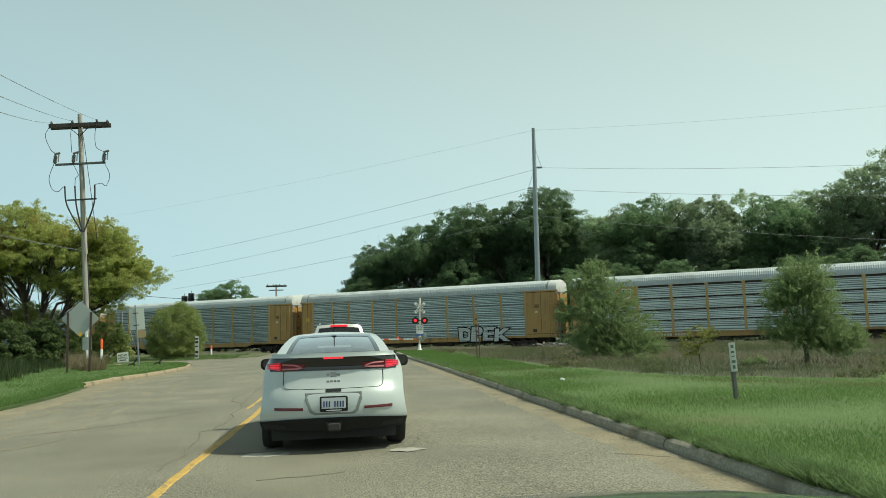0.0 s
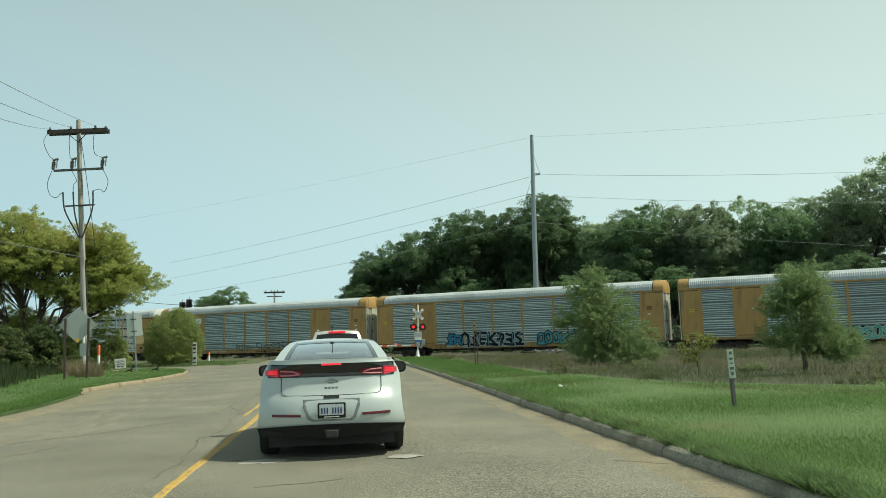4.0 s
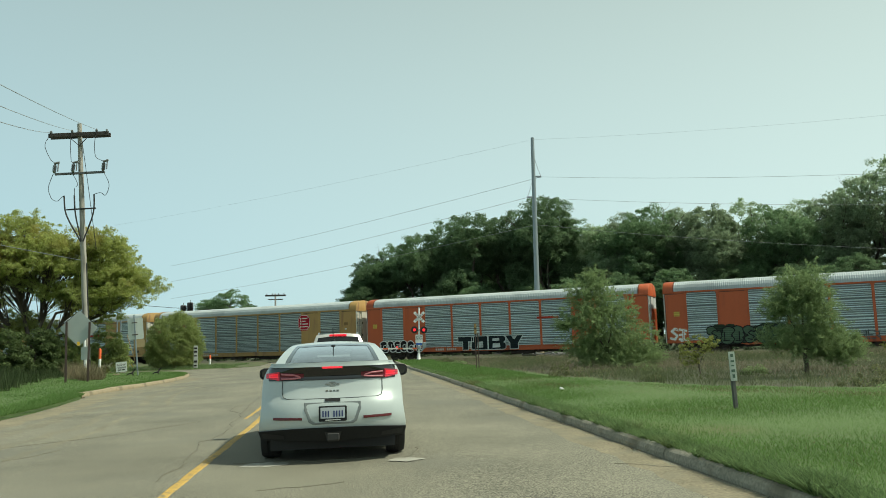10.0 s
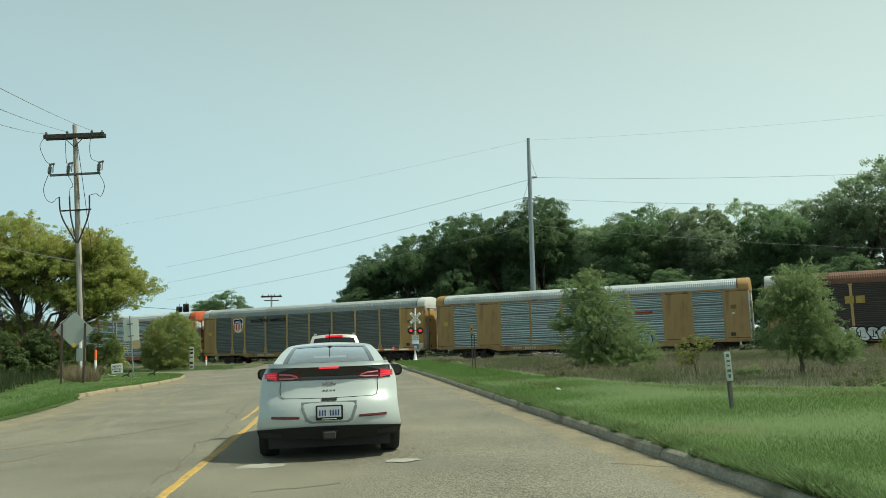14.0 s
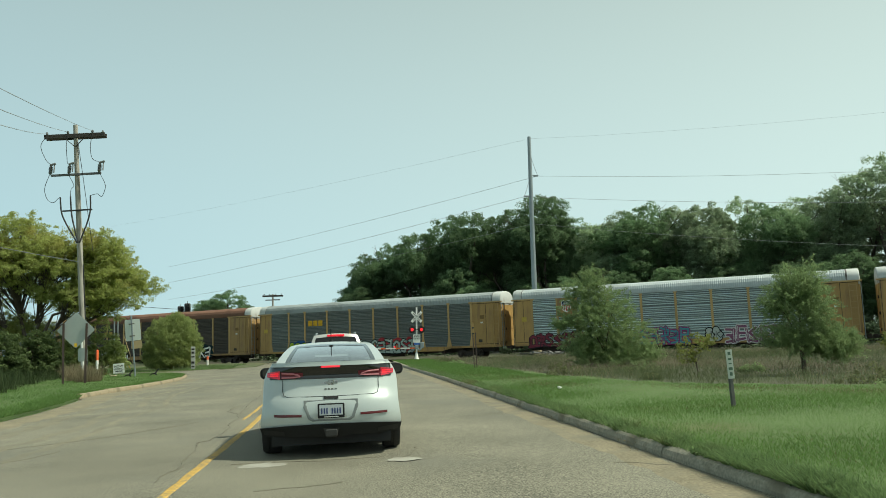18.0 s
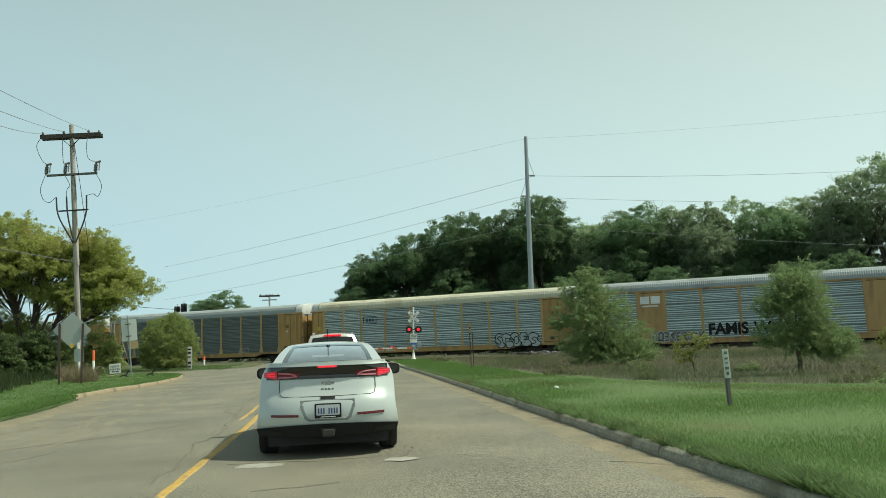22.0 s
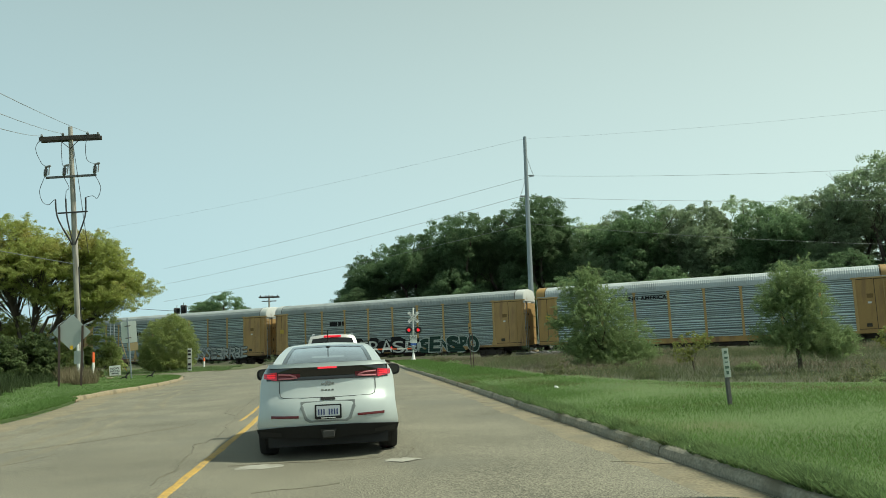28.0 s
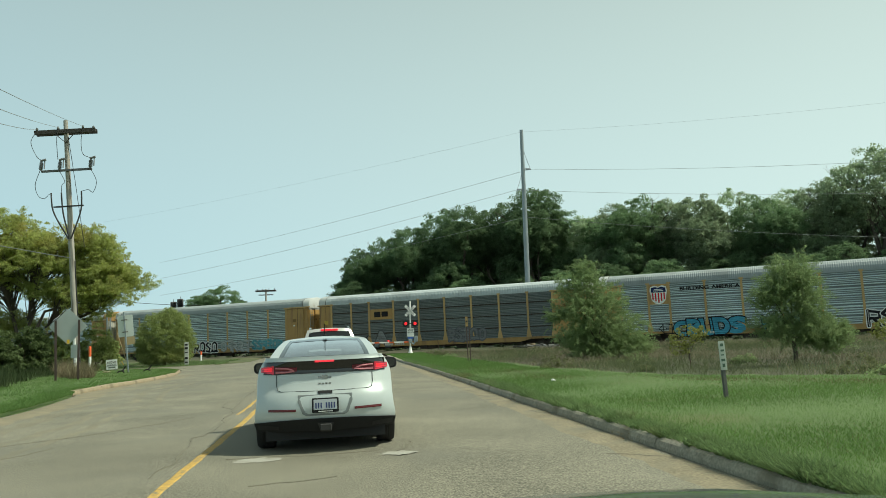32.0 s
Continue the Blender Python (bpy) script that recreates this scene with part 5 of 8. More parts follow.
def autorack(layout, body, screen, roof, cap, flared, label):
    car = thing("autorack_car", label, "rail car", "cars of the train")
    part("inner_shell", core_mesh(UNDER), car)
    part("roof", roof_mesh(roof), car)
    part("underframe", under_mesh(), car)
    for s in (-1, 1):
        part("roof_cap", cap_mesh(cap, s), car)
        part("side_sill", sill_mesh(body), car, at=Matrix.Translation((0, -s * SIDE, 0)) @ Euler((0, 0, 0 if s > 0 else math.pi)).to_matrix().to_4x4())
        part("top_chord", chord_mesh(body if layout is LAY_B else roof), car, at=Matrix.Translation((0, s * SIDE, 0)))
        part("coupler", coupler_mesh(), car, at=Euler((0, 0, 0 if s > 0 else math.pi)).to_matrix().to_4x4())
        for k in range(3):
            if cap is CAR_YELLOW:
                leaf = leaf_door(DOOR_GALV, DOOR_GALV, 4.2, True)
            elif cap is CAR_ORANGE:
                leaf = leaf_door(DOOR_GALV if k == 0 else body, CAP_WHITE, 3.9, True)
            else:
                leaf = leaf_door(body, CAP_WHITE, 4.75, False)
            part("end_door", leaf, car, at=pose(s * (HALF - 0.02 + (0.05 if k == 1 else 0)), -1.0 + k * 1.0, 0, 0, 0, (8, 0, -8)[k] * s))
        frame_part = part("truck", truck_meshes()[0], car, "dark steel truck with two wheelsets", at=Matrix.Translation((s * 10.2, 0, 0)))
        for x in (-0.86, 0.86):
            part("wheelset", truck_meshes()[1], frame_part, at=Matrix.Translation((x, 0, 0.42)))
    part("ladder", ladder_mesh(), car, at=Matrix.Translation((HALF + 0.16, -1.28, 0)))
    part("far_side", panel_mesh(2 * HALF - 0.1, screen), car, at=Matrix.Translation((0, SIDE, 0)) @ Euler((0, 0, math.pi)).to_matrix().to_4x4())
    total = sum(w for _, w in layout)
    x = -HALF
    for i, (kind, share) in enumerate(layout):
        w = share / total * 2 * HALF
        mid = Matrix.Translation((x + w / 2, -SIDE, 0))
        if kind == "S":
            part("plate_panel", solid_mesh(w - 0.02, body, 1 if w < 2.3 and layout is LAY_B else 2), car, at=mid)
            last = i == len(layout) - 1
            if layout is not LAY_B:
                part("door_rail", rail_mesh(w, POST_PALE), car, at=mid)
                if last:
                    part("side_ladder", side_ladder_mesh(POST_PALE), car, at=Matrix.Translation((x + w - 0.4, -SIDE, 0)))
            if last:
                part("notice", notice_mesh(0.42, 0.3, (0.20, 0.13, 0.06)), car, "small dark stencilled notice", at=Matrix.Translation((x + w * 0.38, -SIDE - 0.01, 3.7)))
                part("notice", notice_mesh(0.24, 0.14, (0.62, 0.62, 0.58)), car, "small white notice", at=Matrix.Translation((x + w * 0.36, -SIDE - 0.01, 3.2)))
                part("notice", notice_mesh(0.36, 0.26, (0.07, 0.06, 0.05)), car, "dark brake wheel bracket", at=Matrix.Translation((x + w * 0.3, -SIDE - 0.02, 1.55)))
            elif not i:
                part("notice", notice_mesh(0.46, 0.4, (0.50, 0.36, 0.08)), car, "small yellow notice", at=Matrix.Translation((x + w * 0.55, -SIDE - 0.01, 3.3)))
        else:
            part("screen_panel", panel_mesh(w - 0.02, screen), car, at=mid)
            if kind == "U":
                m = shared(("upper", round(w, 2), body.name), lambda: upper(w, body))
                part("sign_plate", m, car, at=mid)
        if i:
            part("post", post_mesh(POST_PALE if layout is not LAY_B else body, flared), car, at=Matrix.Translation((x, -SIDE, 0)))
        x += w
    # reporting marks on the sill, too small to read
    m = shared("marks", marks)
    tagged(part("reporting_marks", m, car, at=Matrix.Translation((-HALF * 0.45, -SIDE - 0.1, 0))), kind="stuff")
    return car


def upper(w, body):
    m = Mesh()
    m.box(-w / 2, w / 2, -0.075, -0.03, 3.35, 5.0, 0.01)
    return m.data("sign_plate", body)


def marks():
    m = Mesh()
    x = 0
    for w in (0.16, 0.16, 0.16, 0.16, 0.0, 0.14, 0.14, 0.14, 0.14, 0.14):
        if w:
            m.box(x, x + w, -0.004, 0.004, 0.83, 1.02)
        x += w + 0.07 if w else 0.2
    return m.data("reporting_marks", paint(0.5, 0.48, 0.42))


def train_position(t):
    """How far the train has run along the track."""
    return -21.37 + 19.068 * t + 0.0152 * t * t


def make_train():
    W, K = (0.72, 0.73, 0.72), (0.02, 0.02, 0.022)
    cars = {}

    def add(k, layout, body, screen, roof, cap, flared, label):
        cars[k] = autorack(layout, body, screen, roof, cap, flared, label)
        return cars[k]
    Y, O, T = CAR_YELLOW, CAR_ORANGE, CAR_TAN
    L, M_, D = GALV_LIGHT, GALV_MID, GALV_DARK
    white_piece, dark_piece = "white sprayed shapes with dark outlines", "dark sprayed shapes with pale outlines"
    add(-3, LAY_D, Y, M_, ROOF_GREY, CAP_WHITE, True, "yellow autorack rail car with weathered grey screens")
    add(-2, LAY_D, Y, M_, ROOF_GREY, CAP_WHITE, True, "yellow autorack rail car with weathered grey screens")
    add(-1, LAY_D, Y, M_, ROOF_LIGHT, CAP_WHITE, True, "yellow autorack rail car with grey screens and a white end cap")
    c = add(0, LAY_D, Y, L, ROOF_LIGHT, CAP_WHITE, False, "yellow autorack rail car with light screens, white graffiti near its rear")
    graffiti(c, .66, .83, 1.05, 2.2, (0.50, 0.53, 0.53), K, 10, "pale silver sprayed letters with black outlines", word="DREK", fat=0.07, rim=0.07)
    c = add(1, LAY_A, Y, GALV_BRIGHT, ROOF_LIGHT, CAP_WHITE, False, "yellow autorack rail car with a small shield plate")
    shield_on(c, .178, 4.42, 0.52)
    bars_on(c, .178, 3.55, [0.9], 0.1, (0.35, 0.03, 0.03), "thin red bar")
    c = add(2, LAY_B, Y, L, ROOF_LIGHT, Y, False, "yellow autorack rail car with plate panels and a white mark")
    bars_on(c, .19, 4.3, [0.75, 0.75], 0.62, W, "white mark on yellow plate")
    bars_on(c, .19, 3.75, [1.3], 0.12, W, "thin white bar")
    graffiti(c, .125, .175, 1.3, 2.1, (0.10, 0.08, 0.05), (0.30, 0.2, 0.1), 121, "thin dark sprayed scribble")
    graffiti(c, .40, .48, 1.2, 1.9, K, (0.12, 0.15, 0.15), 11, "thin grey sprayed outlines", thin=True)
    graffiti(c, .50, .67, 1.05, 2.0, K, (0.035, 0.045, 0.045), 12, "thin black sprayed outlines", thin=True)
    graffiti(c, .70, .755, 1.4, 2.1, W, (0.62, 0.55, 0.5), 13, "thin pale sprayed scribble", thin=True)
    c = add(3, LAY_B, Y, L, ROOF_LIGHT, Y, False, "yellow autorack rail car with blue and black graffiti")
    graffiti(c, .27, .33, 1.3, 2.3, (0.05, 0.25, 0.45), K, 14, "blue sprayed shapes")
    graffiti(c, .33, .55, 1.2, 2.4, K, (0.3, 0.4, 0.45), 15, dark_piece)
    graffiti(c, .6, .85, 1.2, 2.2, (0.1, 0.32, 0.38), K, 16, "teal sprayed shapes with black outlines")
    c = add(4, LAY_B, Y, L, ROOF_LIGHT, Y, False, "yellow autorack rail car with large green and black graffiti")
    graffiti(c, .32, .56, 1.05, 1.95, (0.13, 0.40, 0.34), (0.35, 0.47, 0.42), 17, "teal green sprayed shapes with pale outlines", (0.015, 0.03, 0.03))
    graffiti(c, .565, .62, 1.1, 1.9, K, (0.02, 0.02, 0.03), 181, "black sprayed scribble", thin=True)
    graffiti(c, .62, .81, 1.0, 2.25, (0.02, 0.06, 0.045), (0.30, 0.42, 0.36), 18, "dark green sprayed letters with pale outlines", None, False, "NOMIS", 0.09, 0.05)
    graffiti(c, .815, .85, 1.1, 2.0, K, K, 182, "black sprayed scribble", thin=True)
    bars_on(c, .69, 3.55, [2.1], 0.2, (0.42, 0.06, 0.04), "red bar on grey screen")
    c = add(5, LAY_B, Y, L, ROOF_LIGHT, Y, False, "yellow autorack rail car with gold and purple graffiti")
    graffiti(c, .10, .33, 1.1, 2.2, (0.42, 0.24, 0.30), (0.03, 0.025, 0.03), 191, "purple-grey sprayed shapes with dark outlines")
    graffiti(c, .34, .61, 1.05, 2.2, (0.46, 0.31, 0.12), (0.06, 0.04, 0.02), 19, "gold sprayed shapes with dark outlines", (0.06, 0.16, 0.17))
    graffiti(c, .64, .89, 1.0, 2.35, (0.30, 0.20, 0.34), (0.02, 0.015, 0.03), 20, "purple sprayed shapes with black outlines", (0.16, 0.10, 0.2))
    bars_on(c, .69, 3.55, [2.1], 0.18, (0.42, 0.06, 0.04), "red bar on grey screen")
    c = add(6, LAY_B, Y, M_, ROOF_LIGHT, Y, False, "yellow autorack rail car with two red badges")
    red_badge(c, .19, 4.0)
    red_badge(c, .772, 4.0)
    c = add(7, LAY_B, O, L, ROOF_LIGHT, O, False, "orange autorack rail car with big black and white graffiti")
    graffiti(c, .06, .22, 1.0, 2.0, K, W, 211, "swollen black sprayed shapes with white outlines", None, True)
    block_piece(c, .36, .595, 0.82, 2.05, "black sprayed block letters TOBY with pale outlines")
    graffiti(c, .80, .91, 1.4, 2.3, K, (0.06, 0.075, 0.08), 22, "thin dark sprayed outlines", thin=True)
    bars_on(c, .68, 3.5, [2.0], 0.18, (0.42, 0.06, 0.04), "red bar on grey screen")
    c = add(8, LAY_B, O, L, ROOF_LIGHT, O, False, "orange autorack rail car with dull green graffiti")
    graffiti(c, .01, .06, 1.4, 2.3, W, (0.5, 0.2, 0.1), 231, "thin white sprayed scribble")
    graffiti(c, .12, .42, 1.05, 2.35, (0.085, 0.13, 0.085), K, 23, "dull green swollen sprayed shapes with black outlines", (0.03, 0.045, 0.03), True)
    graffiti(c, .43, .56, 1.1, 1.8, K, (0.10, 0.12, 0.12), 232, "thin grey sprayed outlines", thin=True)
    bars_on(c, .68, 3.5, [2.0], 0.18, (0.42, 0.06, 0.04), "red bar on grey screen")
    c = add(9, LAY_A, Y, D, ROOF_GREY, CAP_WHITE, True, "yellow autorack rail car with dark screens and a shield plate")
    shield_on(c, .178, 4.15, 0.92)
    letters_on(c, "BUILDING AMERICA", .325, 4.5, 0.42, K, 1.2, "black slogan lettering", 0.075, 0.014)
    graffiti(c, .55, .61, 1.2, 1.8, K, (0.03, 0.03, 0.03), 24, "thin black sprayed scribble", thin=True)
    graffiti(c, .72, .76, 1.2, 2.0, K, (0.04, 0.045, 0.045), 25, "thin black sprayed scribble", thin=True)
    c = add(10, LAY_B, T, L, ROOF_LIGHT, Y, False, "faded yellow autorack rail car with pale blue graffiti")
    graffiti(c, .57, .72, 0.95, 2.2, (0.33, 0.45, 0.49), (0.02, 0.04, 0.05), 26, "pale blue sprayed letters with dark outlines", (0.30, 0.40, 0.44), word="MESO", fat=0.09, rim=0.045)
    bars_on(c, .69, 3.55, [2.1], 0.16, (0.42, 0.06, 0.04), "red bar on grey screen")
    c = add(11, LAY_D, T, SCREEN_BROWN, ROOF_RUST, CAP_WHITE, False, "dark brown rusty-roofed autorack rail car with white graffiti")
    graffiti(c, .05, .34, 1.05, 2.0, W, K, 27, white_piece, None, True)
    graffiti(c, .44, .80, 1.05, 2.2, W, K, 28, white_piece, (0.015, 0.035, 0.04))
    bars_on(c, .22, 3.8, [0.6, 0.6], 0.55, (0.45, 0.32, 0.1), "faded yellow mark")
    c = add(12, LAY_D, Y, D, ROOF_GREY, CAP_WHITE, True, "yellow autorack rail car with dark screens and bright graffiti")
    bars_on(c, .26, 3.9, [0.5, 0.5, 0.5], 0.55, (0.62, 0.38, 0.04), "yellow mark of three bars")
    graffiti(c, .14, .36, 1.1, 2.2, (0.35, 0.48, 0.06), (0.03, 0.06, 0.12), 29, "swollen lime sprayed shapes with blue edges", (0.04, 0.10, 0.25), True)
    graffiti(c, .44, .68, 1.0, 2.2, (0.36, 0.43, 0.41), (0.02, 0.03, 0.03), 30, "silver sprayed letter shapes with black outlines on red", (0.34, 0.05, 0.06))
    c = add(13, LAY_A, Y, L, ROOF_LIGHT, CAP_WHITE, False, "yellow autorack rail car with pink and white graffiti")
    shield_on(c, .178, 4.3, 0.62)
    bars_on(c, .178, 3.6, [0.9], 0.1, (0.35, 0.03, 0.03), "thin red bar")
    graffiti(c, .05, .24, 1.1, 2.2, (0.18, 0.04, 0.06), (0.05, 0.03, 0.04), 311, "dark red and black sprayed shapes")
    graffiti(c, .37, .55, 1.05, 2.3, (0.09, 0.26, 0.32), (0.24, 0.05, 0.16), 31, "teal sprayed shapes with crimson outlines")
    graffiti(c, .595, .64, 1.15, 2.2, (0.42, 0.46, 0.44), K, 321, "pale swollen sprayed shape", None, True)
    graffiti(c, .645, .83, 1.05, 2.2, (0.22, 0.10, 0.16), (0.56, 0.52, 0.54), 32, "plum sprayed shapes with white outlines")
    graffiti(c, .835, .89, 1.3, 2.0, K, K, 322, "black sprayed scribble", thin=True)
    c = add(14, LAY_D, Y, D, ROOF_GREY, CAP_WHITE, True, "yellow autorack rail car with very dark screens")
    bars_on(c, .26, 3.9, [0.5, 0.5, 0.5], 0.55, (0.62, 0.38, 0.04), "yellow mark of three bars")
    bars_on(c, .26, 3.4, [1.9], 0.1, (0.62, 0.38, 0.04), "thin yellow bar")
    graffiti(c, .17, .31, 1.15, 2.0, K, (0.30, 0.31, 0.30), 33, "thin pale sprayed outlines on dark screens", thin=True)
    graffiti(c, .70, .75, 1.3, 1.9, K, (0.42, 0.42, 0.40), 331, "thin white sprayed outlines", thin=True)
    c = add(15, LAY_D, Y, L, ROOF_CREAM, CAP_WHITE, False, "yellow autorack rail car with a cream roof")
    bars_on(c, .25, 3.9, [0.22, 0.22, 0.22], 0.3, (0.06, 0.09, 0.14), "small dark framed mark", frame_line=True)
    graffiti(c, .73, .88, 1.1, 2.3, (0.40, 0.44, 0.45), K, 34, "silver swollen sprayed shapes with black outlines", None, True)
    c = add(16, LAY_B, T, L, ROOF_GREY, Y, False, "faded yellow autorack rail car with plate panels and black lettering")
    bars_on(c, .19, 4.35, [0.75, 0.75], 0.62, W, "white mark on yellow plate")
    bars_on(c, .19, 3.85, [1.3], 0.12, W, "thin white bar")
    letters_on(c, "FAMIS WHOS", .48, 1.75, 1.2, K, 0.95, "black sprayed lettering on grey screens", 0.075, 0.045)
    graffiti(c, .05, .16, 1.2, 1.9, (0.3, 0.24, 0.14), (0.14, 0.09, 0.04), 35, "faint brown sprayed shapes")
    graffiti(c, .19, .34, 1.2, 1.9, (0.10, 0.10, 0.10), (0.35, 0.36, 0.36), 351, "small dark sprayed shapes")
    c = add(17, LAY_D, Y, L, ROOF_LIGHT, CAP_WHITE, False, "yellow autorack rail car with brown and white graffiti")
    graffiti(c, .07, .43, 1.05, 2.4, (0.03, 0.03, 0.032), W, 36, "swollen black sprayed shapes with white outlines", None, True)
    graffiti(c, .455, .50, 1.65, 2.05, K, W, 361, "small black sprayed letters with white outlines", None, False, "OOOR", 0.03, 0.08)
    graffiti(c, .457, .497, 1.2, 1.6, K, W, 362, "small black sprayed letters with white outlines", None, False, "WEE", 0.03, 0.08)
    graffiti(c, .51, .82, 1.05, 2.3, (0.16, 0.09, 0.07), (0.45, 0.44, 0.42), 37, "dark brown sprayed shapes with pale outlines", (0.07, 0.04, 0.03))
    c = add(18, LAY_D, T, M_, ROOF_GREY, CAP_WHITE, True, "faded yellow autorack rail car with pink graffiti")
    bars_on(c, .31, 3.9, [0.9, 0.35, 0.35], 0.4, K, "black mark on grey screen")
    graffiti(c, .165, .24, 1.1, 2.1, (0.34, 0.10, 0.14), (0.40, 0.30, 0.33), 38, "swollen pink sprayed shapes", None, True)
    graffiti(c, .42, .58, 1.1, 2.3, (0.40, 0.42, 0.42), (0.25, 0.26, 0.26), 39, "faded silver sprayed shapes")
    graffiti(c, .61, .91, 1.0, 2.2, (0.44, 0.46, 0.45), (0.10, 0.11, 0.11), 391, "large silver sprayed shapes")
    c = add(19, LAY_D, T, M_, ROOF_GREY, CAP_WHITE, True, "faded yellow autorack rail car with large white and green graffiti")
    bars_on(c, .28, 3.8, [0.9, 0.35, 0.35], 0.4, K, "black mark on grey screen")
    graffiti(c, .08, .2, 1.2, 1.9, (0.42, 0.19, 0.12), (0.08, 0.04, 0.03), 40, "rust red sprayed shapes", None, True)
    graffiti(c, .37, .605, 0.95, 2.25, (0.58, 0.60, 0.58), K, 411, "white block letters with heavy black outlines", (0.02, 0.02, 0.021), False, "ERASE", 0.0, 0.05)
    graffiti(c, .62, .84, 0.95, 2.3, (0.03, 0.06, 0.05), (0.40, 0.45, 0.42), 41, "dark green sprayed letters with pale outlines", None, False, "SENSRO", 0.08, 0.055)
    c = add(20, LAY_A, Y, L, ROOF_LIGHT, Y, False, "yellow autorack rail car with a shield plate and slogan")
    shield_on(c, .178, 4.15, 0.92)
    letters_on(c, "BUILDING AMERICA", .325, 4.5, 0.42, K, 1.2, "black slogan lettering", 0.075, 0.014)
    c = add(21, LAY_D, Y, L, ROOF_GREY, CAP_WHITE, False, "yellow autorack rail car with black and grey graffiti")
    bars_on(c, .25, 4.0, [0.25, 0.2, 0.2, 0.2, 0.25, 0.2], 0.28, (0.05, 0.12, 0.1), "small dark mark")
    graffiti(c, .44, .56, 1.1, 2.2, K, W, 42, dark_piece)
    graffiti(c, .58, .72, 1.1, 2.2, (0.42, 0.44, 0.44), (0.25, 0.27, 0.27), 43, "pale grey sprayed shapes")
    graffiti(c, .735, .88, 1.2, 2.1, (0.10, 0.30, 0.36), (0.20, 0.36, 0.40), 44, "turquoise sprayed shapes")
    c = add(22, LAY_D, Y, SCREEN_TIERED, ROOF_LIGHT, CAP_WHITE, True, "yellow autorack rail car with dark screens and a bright roof")
    m = Mesh()
    x = (.262 - 0.5) * 2 * HALF
    m.box(x - 1.28, x + 1.28, -SIDE - 0.075, -SIDE - 0.03, 3.35, 4.35, 0.01)
    part("sign_plate", m.data("sign_plate", Y), c)
    bars_on(c, .262, 3.85, [0.7, 0.7], 0.5, K, "black mark on yellow plate", 0.09)
    graffiti(c, .04, .22, 1.1, 2.1, K, (0.025, 0.025, 0.027), 452, "thin black sprayed scrawl", thin=True)
    graffiti(c, .235, .29, 1.05, 2.6, (0.22, 0.235, 0.235), (0.10, 0.105, 0.105), 45, "large pale grey sprayed letter", None, False, "A", 0.05, 0.05)
    graffiti(c, .33, .40, 1.5, 2.3, K, (0.14, 0.15, 0.15), 451, "faint grey sprayed outlines", thin=True)
    graffiti(c, .52, .66, 1.3, 2.4, (0.18, 0.19, 0.195), (0.12, 0.12, 0.13), 46, "faded grey sprayed shapes")
    c = add(23, LAY_A, Y, L, ROOF_GREY, CAP_WHITE, True, "yellow autorack rail car with a shield plate and turquoise graffiti")
    shield_on(c, .178, 4.15, 0.92)
    letters_on(c, "BUILDING AMERICA", .325, 4.5, 0.42, K, 1.2, "black slogan lettering", 0.075, 0.014)
    graffiti(c, .165, .215, 1.1, 2.0, K, K, 471, "thin black sprayed letter outlines", thin=True)
    graffiti(c, .22, .41, 1.0, 2.15, (0.07, 0.28, 0.40), K, 47, "turquoise sprayed letters with black outlines", None, False, "CRUDS", 0.09, 0.06)
    graffiti(c, .46, .56, 1.1, 2.2, (0.1, 0.3, 0.36), K, 48, "turquoise sprayed shapes")
    graffiti(c, .72, .90, 1.1, 2.5, K, W, 49, dark_piece)
    add(24, LAY_D, Y, M_, ROOF_GREY, CAP_WHITE, True, "yellow autorack rail car with weathered grey screens")
    return cars


# trees
def lobe_points(rng, lobes, clumps, shell=0.35):
    """Clump centres near the skin of the given lobes (x, y, z, rx, ry, rz)."""
    out = []
    vol = np.array([l[3] * l[4] * l[5] for l in lobes]) ** (2 / 3)
    for l, k in zip(lobes, (vol / vol.sum() * clumps).astype(int) + 1):
        d = rng.normal(0, 1, (k, 3))
        d /= np.linalg.norm(d, axis=1)[:, None]
        r = 1 - shell * rng.random((k, 1)) ** 1.5
        bumpy = 1 + 0.14 * np.sin(d[:, :1] * 7 + l[0]) * np.cos(d[:, 2:] * 6 + l[1])
        out.append(np.array(l[:3]) + d * r * bumpy * np.array(l[3:]))
    return np.concatenate(out)


def limb(m, rng, a, b, r0, r1, depth):
    a, b = Vector(a), Vector(b)
    mid = [a.lerp(b, k / 4) + Vector((rng.normal(), rng.normal(), rng.normal())) * (b - a).length * 0.035 * (0 < k < 4) for k in range(5)]
    m.tube(mid, r0, 7, r1)
    if depth:
        for _ in range(3):
            s = mid[2 + int(rng.integers(0, 2))]
            q = s + (b - a).length * 0.45 * ((b - a).normalized() + Vector((rng.normal(), rng.normal(), abs(rng.normal()) * 0.6)) * 0.55).normalized()
            limb(m, rng, s, q, r1 * 0.85, r1 * 0.3, depth - 1)


